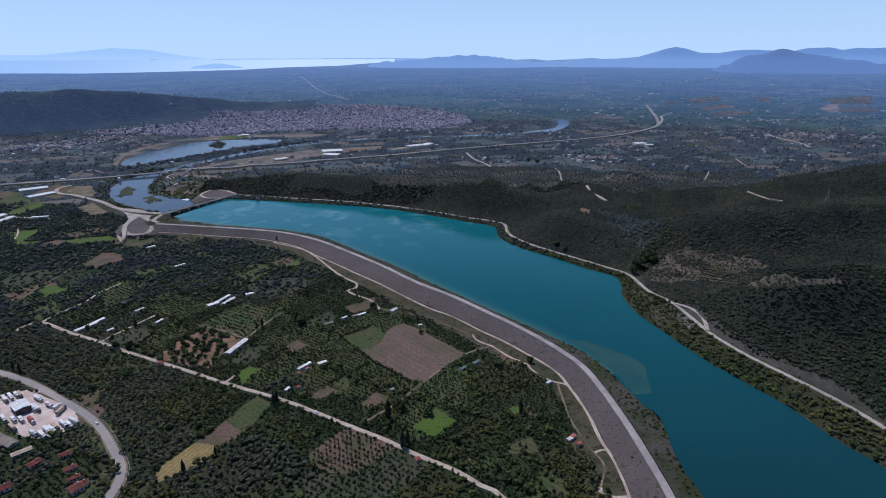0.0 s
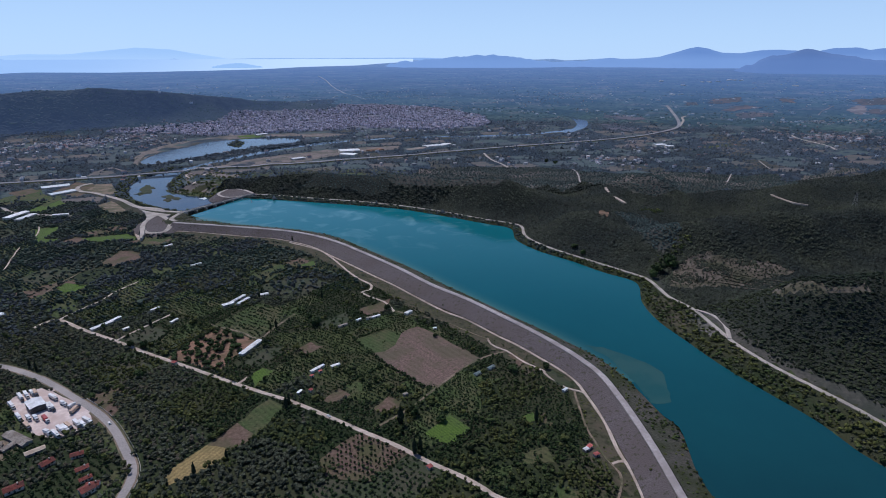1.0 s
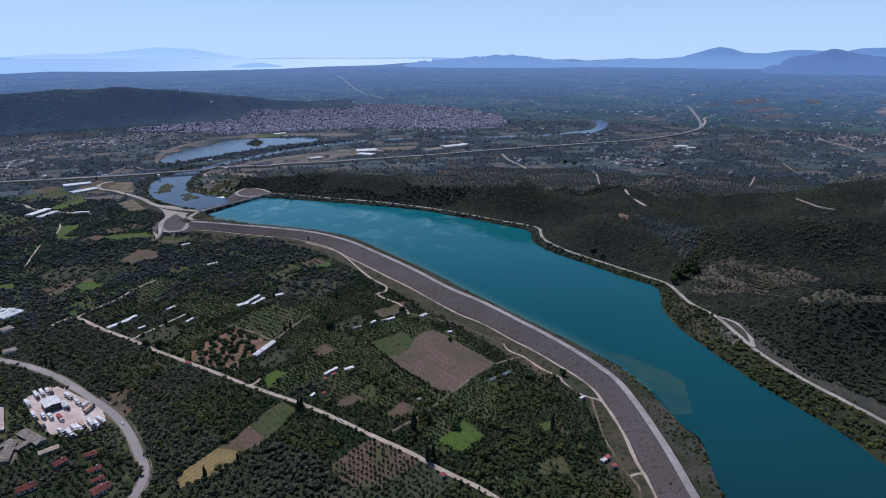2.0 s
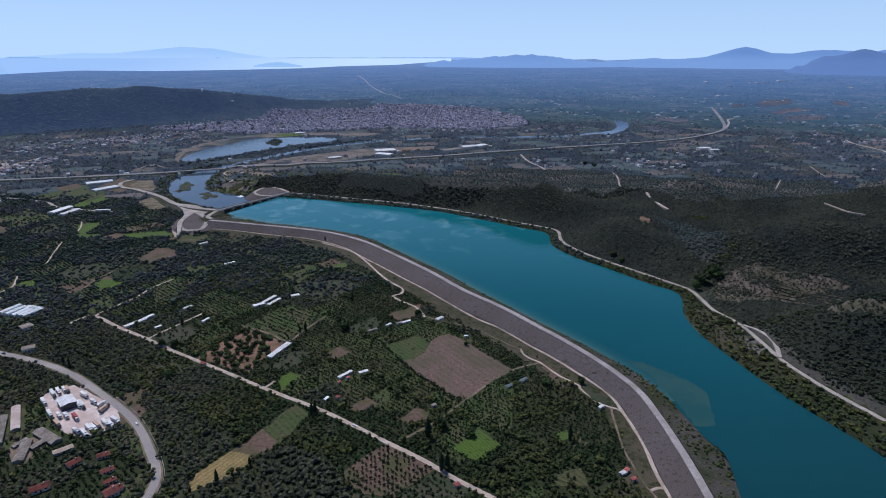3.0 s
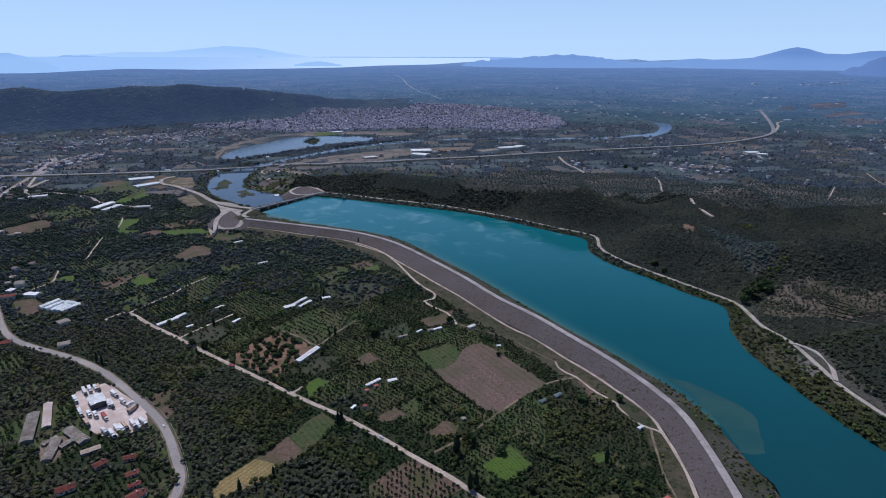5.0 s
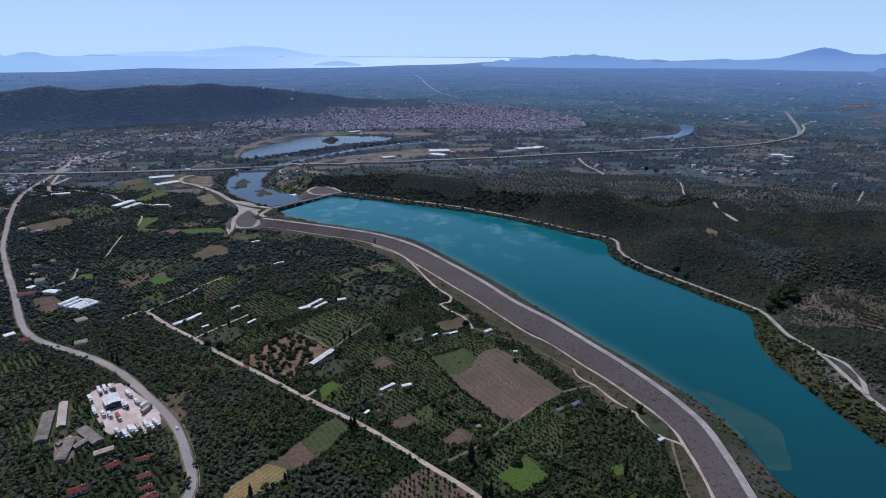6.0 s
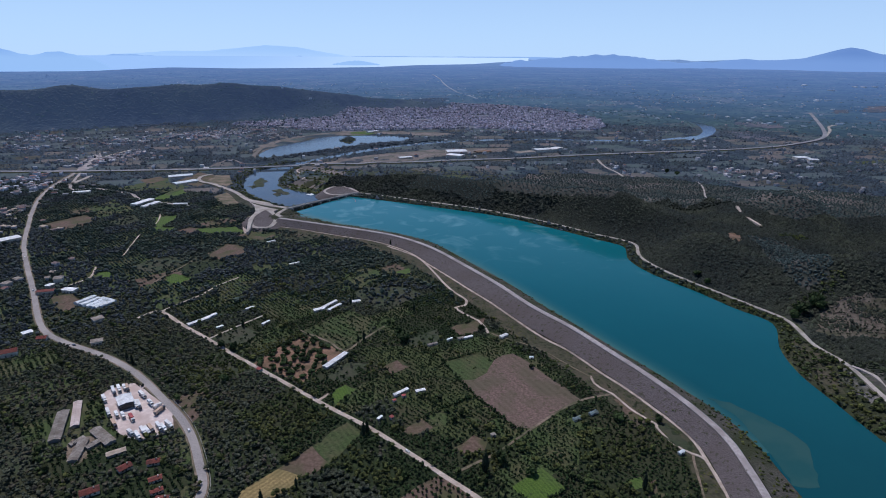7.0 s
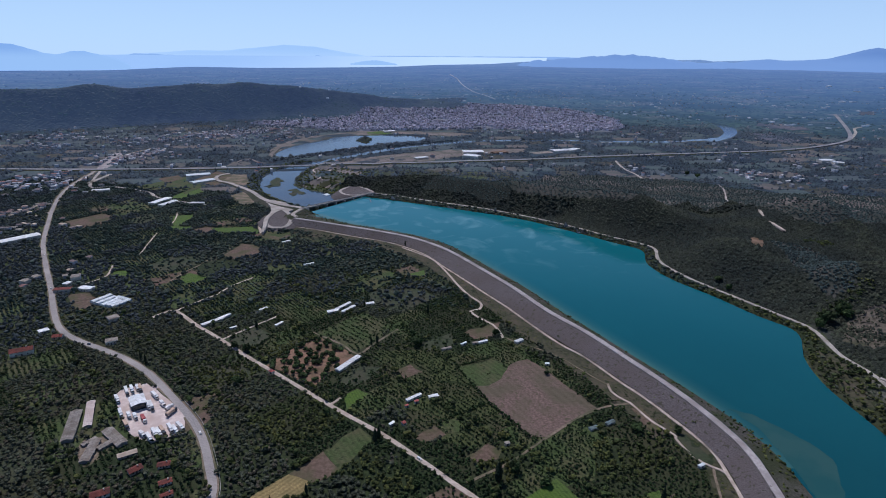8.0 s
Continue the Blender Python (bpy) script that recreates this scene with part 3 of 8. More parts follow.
def height(x, y):
    """Height of the ground."""
    x, y = np.asarray(x, float), np.asarray(y, float)
    r = np.hypot(x, y)
    z = bowl(r)
    # right shore: a road bench, then the hills
    d, side = away(x, y, shore_road_line)
    right = np.where(side > 0, d, 0.0)
    rise = 0.0 * x
    for cx, cy, rx, ry, turn, top in HILLS:
        rise = np.maximum(rise, 0) + top * bump(x, y, cx, cy, rx, ry, turn)
    grow = ease((right - 6) / 75)
    fade = 1 - ease((y - 1250) / 500)
    hills = grow * rise + grow * fade * (7 + 5 * ripples(x, y)) + 5 * ease((right - 5) / 14) * ease((620 - y) / 100)
    z = z + np.where((side > 0) & (x > -700), hills, 0)
    shelf = 8.2 * (1 - ease((right - 40) / 300)) * (1 - ease((y - 1150) / 150)) * (x > -520)
    z = np.where(side > 0, z + shelf, z)
    # the shore strip between the road and the water
    db, sb = away(x, y, bank_line)
    strip = (side <= 0) & (sb > 0) & (y < 1160) & (x > -440)
    z = np.where(strip, WATER + (8.2 - WATER) * ease(db / np.maximum(db + d, 1) * 1.15) + 0.7 * np.sin(x / 9) * np.sin(y / 11) * ease(db / 12), z)
    # hill over the far town
    for cx, cy, rx, ry, turn, top in FAR_HILLS:
        z = z + top * bump(x, y, cx, cy, rx, ry, turn) * (1 + 0.06 * ripples(x / 2.4, y / 2.4))
    # embankment core, under its own built face
    dc, sc = away(x, y, crest_line)
    z = np.where((sc > 0) & (dc < 34), np.maximum(z, -0.6), z)
    z = np.where(dc < 34, np.minimum(np.maximum(z, 0), np.maximum(-0.8 + 0 * x, -0.8)), z)
    # beds of the waters
    for poly, level in ((lake_poly, WATER), (river_poly, TAIL), (pond_poly, TAIL + 1.0), (bend_poly, -2.0)):
        lo, hi = poly.min(0) - 40, poly.max(0) + 40
        m = (x > lo[0]) & (x < hi[0]) & (y > lo[1]) & (y < hi[1])
        if not m.any():
            continue
        xx, yy = x[m], y[m]
        closed = np.vstack([poly, poly[:1]])
        dd, _ = away(xx, yy, closed)
        inn = inside(xx, yy, poly)
        keep = z[m]
        bed = level - 0.4 - 3.5 * ease(dd / 14)
        slope = np.minimum(keep, level + 0.25 + dd * 0.35) if level < 0 else keep
        z[m] = np.where(inn, np.minimum(bed, keep), slope)
    return z

# ---- materials ----
def surface(name, dark, light, grain=0.6, patch=0.02, tint=None, rough=0.9, relief=0.25, island=0.0, each=0.0, metal=0.0, speckle=None, rows=None):
    """A rough natural or built surface: two colours mixed by a fine grain, a third by broad patches, single pieces varied, drilled or mown rows (turn, spacing, depth of tone)."""
    m = bpy.data.materials.new(name)
    m.use_nodes = True
    n, l = m.node_tree.nodes, m.node_tree.links
    b = n["Principled BSDF"]
    where = n.new("ShaderNodeNewGeometry")

    def cloud(scale, detail=3.0, low=0.35, high=0.65):
        t, r = n.new("ShaderNodeTexNoise"), n.new("ShaderNodeMapRange")
        t.inputs["Scale"].default_value, t.inputs["Detail"].default_value = scale, detail
        r.inputs["From Min"].default_value, r.inputs["From Max"].default_value = low, high
        l.new(where.outputs["Position"], t.inputs["Vector"])
        l.new(t.outputs["Fac"], r.inputs["Value"])
        return r.outputs["Result"]

    def blend(a, c, by, kind="MIX"):
        x = n.new("ShaderNodeMix")
        x.data_type, x.blend_type = "RGBA", kind
        for socket, v in ((x.inputs[6], a), (x.inputs[7], c), (x.inputs[0], by)):
            if isinstance(v, bpy.types.NodeSocket):
                l.new(v, socket)
            else:
                socket.default_value = v if isinstance(v, float) else (*v, 1)
        return x.outputs[2]

    g = cloud(grain)
    col = blend(dark, light, g)
    if tint:
        col = blend(col, tint, cloud(patch, 4.0, 0.42, 0.62))
    if speckle:
        col = blend(col, speckle, cloud(grain * 0.37, 2.0, 0.58, 0.66))
    if rows:
        turn, wave, tone = n.new("ShaderNodeVectorRotate"), n.new("ShaderNodeTexWave"), n.new("ShaderNodeMapRange")
        turn.rotation_type, turn.inputs["Angle"].default_value = "Z_AXIS", radians(-rows[0])
        wave.inputs["Scale"].default_value, wave.inputs["Distortion"].default_value, wave.inputs["Detail"].default_value = 0.314 / rows[1], 2.5, 3.0
        wave.inputs["Detail Scale"].default_value = 0.6
        tone.inputs["To Min"].default_value, tone.inputs["To Max"].default_value = 1 - rows[2], 1 + rows[2]
        v = n.new("ShaderNodeHueSaturation")
        for a, c in ((where.outputs["Position"], turn.inputs["Vector"]), (turn.outputs["Vector"], wave.inputs["Vector"]), (wave.outputs["Fac"], tone.inputs["Value"]), (tone.outputs["Result"], v.inputs["Value"]), (col, v.inputs["Color"])):
            l.new(a, c)
        col = v.outputs["Color"]
    for amount, node, out in ((island, "ShaderNodeNewGeometry", "Random Per Island"), (each, "ShaderNodeObjectInfo", "Random")):
        if amount:
            src, r = n.new(node), n.new("ShaderNodeMapRange")
            r.inputs["To Min"].default_value, r.inputs["To Max"].default_value = 1 - amount, 1 + amount
            l.new(src.outputs[out], r.inputs["Value"])
            v = n.new("ShaderNodeHueSaturation")
            l.new(r.outputs["Result"], v.inputs["Value"])
            l.new(col, v.inputs["Color"])
            col = v.outputs["Color"]
    l.new(col, b.inputs["Base Color"])
    b.inputs["Roughness"].default_value, b.inputs["Metallic"].default_value = rough, metal
    b.inputs["Specular IOR Level"].default_value = 0.25 if rough > 0.7 else 0.5
    if relief:
        bp = n.new("ShaderNodeBump")
        bp.inputs["Strength"].default_value, bp.inputs["Distance"].default_value = relief, 0.6
        l.new(g, bp.inputs["Height"])
        l.new(bp.outputs["Normal"], b.inputs["Normal"])
    return m


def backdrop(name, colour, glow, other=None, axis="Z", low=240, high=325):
    """Far land, plain and slightly luminous: bright summer haze is painted in as emission. The other glow is that of
    its foot, or of its far end.
    """
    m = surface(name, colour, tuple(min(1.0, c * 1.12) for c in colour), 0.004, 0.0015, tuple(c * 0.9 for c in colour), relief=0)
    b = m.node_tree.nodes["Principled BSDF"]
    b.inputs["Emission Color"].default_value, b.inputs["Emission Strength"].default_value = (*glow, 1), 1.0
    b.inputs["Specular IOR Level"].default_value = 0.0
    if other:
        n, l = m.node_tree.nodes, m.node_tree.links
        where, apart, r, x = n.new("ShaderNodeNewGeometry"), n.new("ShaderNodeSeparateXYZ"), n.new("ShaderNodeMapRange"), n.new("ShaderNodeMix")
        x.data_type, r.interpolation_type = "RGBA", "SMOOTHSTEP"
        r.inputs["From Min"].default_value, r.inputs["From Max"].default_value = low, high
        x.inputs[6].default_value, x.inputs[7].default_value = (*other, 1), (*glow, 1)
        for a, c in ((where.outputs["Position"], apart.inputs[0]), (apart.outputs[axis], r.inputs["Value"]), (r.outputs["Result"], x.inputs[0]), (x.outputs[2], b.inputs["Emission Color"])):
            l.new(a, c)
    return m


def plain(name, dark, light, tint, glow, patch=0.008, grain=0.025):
    """Patchwork of distant fields, with the luminous haze of the far backdrop painted in as emission."""
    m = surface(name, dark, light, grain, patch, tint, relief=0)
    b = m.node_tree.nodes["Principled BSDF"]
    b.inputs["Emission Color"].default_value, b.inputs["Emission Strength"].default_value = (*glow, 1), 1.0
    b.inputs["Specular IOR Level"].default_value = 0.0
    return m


def fields(name, colours, cell=80.0, clump=14.0, tree=(0.02, 0.03, 0.02), share=0.5, glow=None):
    """A patchwork of distant fields and groves. With glow it is the plain's outer backdrop, which lifts towards its
    rim: the patches shrink as the true distance grows, and haze is painted in as emission that rises with the lift.
    """
    m = bpy.data.materials.new(name)
    m.use_nodes = True
    n, l = m.node_tree.nodes, m.node_tree.links
    b = n["Principled BSDF"]
    b.inputs["Roughness"].default_value, b.inputs["Specular IOR Level"].default_value = 0.95, 0.1

    def calc(kind, *values):
        x = n.new("ShaderNodeMath")
        x.operation = kind
        for socket, v in zip(x.inputs, values):
            if isinstance(v, bpy.types.NodeSocket):
                l.new(v, socket)
            else:
                socket.default_value = v
        return x.outputs[0]

    where = n.new("ShaderNodeNewGeometry")
    flat = n.new("ShaderNodeVectorMath")
    flat.operation = "MULTIPLY"
    flat.inputs[1].default_value = (1, 1, 0)
    l.new(where.outputs["Position"], flat.inputs[0])
    size = n.new("ShaderNodeVectorMath")
    size.operation = "LENGTH"
    l.new(flat.outputs["Vector"], size.inputs[0])
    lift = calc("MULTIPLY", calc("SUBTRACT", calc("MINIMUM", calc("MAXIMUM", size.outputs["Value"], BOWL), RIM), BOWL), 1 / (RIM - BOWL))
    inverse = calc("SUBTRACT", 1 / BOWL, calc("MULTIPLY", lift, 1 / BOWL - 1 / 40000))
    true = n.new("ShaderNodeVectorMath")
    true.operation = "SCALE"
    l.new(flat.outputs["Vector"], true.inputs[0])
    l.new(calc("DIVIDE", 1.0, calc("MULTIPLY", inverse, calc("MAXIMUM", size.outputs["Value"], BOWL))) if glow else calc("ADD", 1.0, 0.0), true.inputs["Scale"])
    cells, pick = n.new("ShaderNodeTexVoronoi"), n.new("ShaderNodeValToRGB")
    cells.inputs["Scale"].default_value = 1 / cell
    l.new(true.outputs["Vector"], cells.inputs["Vector"])
    tone = n.new("ShaderNodeSeparateColor")
    l.new(cells.outputs["Color"], tone.inputs[0])
    pick.color_ramp.interpolation = "CONSTANT"
    for k, c in enumerate(colours):
        e = pick.color_ramp.elements[k] if k < 2 else pick.color_ramp.elements.new(k / len(colours))
        e.position, e.color = k / len(colours), (*c, 1)
    l.new(tone.outputs[0], pick.inputs["Fac"])
    col = pick.outputs["Color"]
    for scale, low, high, colour, most in ((1 / clump, 0.62 - share * 0.25, 0.70 - share * 0.2, tree, 0.85), (1 / (cell * 6), 0.42, 0.62, tree, 0.5), (1 / (clump * 0.4), 0.70, 0.74, (0.20, 0.20, 0.20), 0.5)):
        t, r, x = n.new("ShaderNodeTexNoise"), n.new("ShaderNodeMapRange"), n.new("ShaderNodeMix")
        t.inputs["Scale"].default_value, t.inputs["Detail"].default_value = scale, 3
        r.inputs["From Min"].default_value, r.inputs["From Max"].default_value, r.inputs["To Max"].default_value = low, high, most
        x.data_type = "RGBA"
        x.inputs[7].default_value = (*colour, 1)
        l.new(true.outputs["Vector"], t.inputs["Vector"])
        l.new(t.outputs["Fac"], r.inputs["Value"])
        l.new(r.outputs["Result"], x.inputs[0])
        l.new(col, x.inputs[6])
        col = x.outputs[2]
    l.new(col, b.inputs["Base Color"])
    # distance haze painted into the emission, bluer and stronger towards the rim
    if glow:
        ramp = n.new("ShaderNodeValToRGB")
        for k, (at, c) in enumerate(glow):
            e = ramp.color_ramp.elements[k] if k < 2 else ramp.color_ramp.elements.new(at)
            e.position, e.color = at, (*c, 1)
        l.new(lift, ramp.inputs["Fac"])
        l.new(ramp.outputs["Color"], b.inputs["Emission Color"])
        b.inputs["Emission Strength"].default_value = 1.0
    return m


def water_body(name, deep, silt, ripple=0.35, patch=0.006, rough=0.08):
    """Turbid water: its own colour below a rippled gloss."""
    m = surface(name, deep, deep, 0.3, patch, silt, rough, 0, 0)
    n, l = m.node_tree.nodes, m.node_tree.links
    b = n["Principled BSDF"]
    b.inputs["IOR"].default_value, b.inputs["Specular IOR Level"].default_value = 1.33, 0.32
    pos, w, bp = n.new("ShaderNodeNewGeometry"), n.new("ShaderNodeTexNoise"), n.new("ShaderNodeBump")
    w.inputs["Scale"].default_value, w.inputs["Detail"].default_value = ripple, 4
    bp.inputs["Strength"].default_value, bp.inputs["Distance"].default_value = 0.12, 0.5
    l.new(pos.outputs["Position"], w.inputs["Vector"])
    l.new(w.outputs["Fac"], bp.inputs["Height"])
    l.new(bp.outputs["Normal"], b.inputs["Normal"])
    return m


def lake_water(name, shelving=False):
    """Reservoir water, milkier with silt towards the gates and deeper upstream."""
    m = water_body(name, (0.007, 0.050, 0.063), (0.008, 0.060, 0.073))
    n, l = m.node_tree.nodes, m.node_tree.links
    b = n["Principled BSDF"]
    b.inputs["Specular IOR Level"].default_value = 0.3
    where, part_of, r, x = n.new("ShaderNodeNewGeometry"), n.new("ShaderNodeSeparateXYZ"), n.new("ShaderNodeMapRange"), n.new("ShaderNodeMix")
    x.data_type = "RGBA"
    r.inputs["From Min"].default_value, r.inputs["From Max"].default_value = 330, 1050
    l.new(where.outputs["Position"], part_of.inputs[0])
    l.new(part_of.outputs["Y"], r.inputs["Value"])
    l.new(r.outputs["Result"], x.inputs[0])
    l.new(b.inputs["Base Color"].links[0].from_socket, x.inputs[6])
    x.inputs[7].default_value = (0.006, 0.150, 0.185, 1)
    # milky swirls where the water is drawn to the gates
    swirl, tell, near, both, pale = n.new("ShaderNodeTexNoise"), n.new("ShaderNodeMapRange"), n.new("ShaderNodeMapRange"), n.new("ShaderNodeMath"), n.new("ShaderNodeMix")
    swirl.inputs["Scale"].default_value, swirl.inputs["Detail"].default_value, swirl.inputs["Distortion"].default_value = 0.022, 5, 0.8
    tell.inputs["From Min"].default_value, tell.inputs["From Max"].default_value, tell.inputs["To Max"].default_value = 0.54, 0.74, 0.8
    near.inputs["From Min"].default_value, near.inputs["From Max"].default_value = 780, 1000
    both.operation, pale.data_type = "MULTIPLY", "RGBA"
    pale.inputs[7].default_value = (0.12, 0.29, 0.32, 1)
    for a, c in ((where.outputs["Position"], swirl.inputs["Vector"]), (swirl.outputs["Fac"], tell.inputs["Value"]), (part_of.outputs["Y"], near.inputs["Value"]), (tell.outputs["Result"], both.inputs[0]), (near.outputs["Result"], both.inputs[1]), (both.outputs[0], pale.inputs[0]), (x.outputs[2], pale.inputs[6]), (pale.outputs[2], b.inputs["Base Color"])):
        l.new(a, c)
    if shelving:
        # the pale bed shows through near the bank
        bed, over = n.new("ShaderNodeAttribute"), n.new("ShaderNodeMix")
        bed.attribute_name, over.data_type = "shallow", "RGBA"
        over.inputs[7].default_value = (0.062, 0.160, 0.146, 1)
        l.new(bed.outputs["Fac"], over.inputs[0])
        l.new(pale.outputs[2], over.inputs[6])
        l.new(over.outputs[2], b.inputs["Base Color"])
    return m


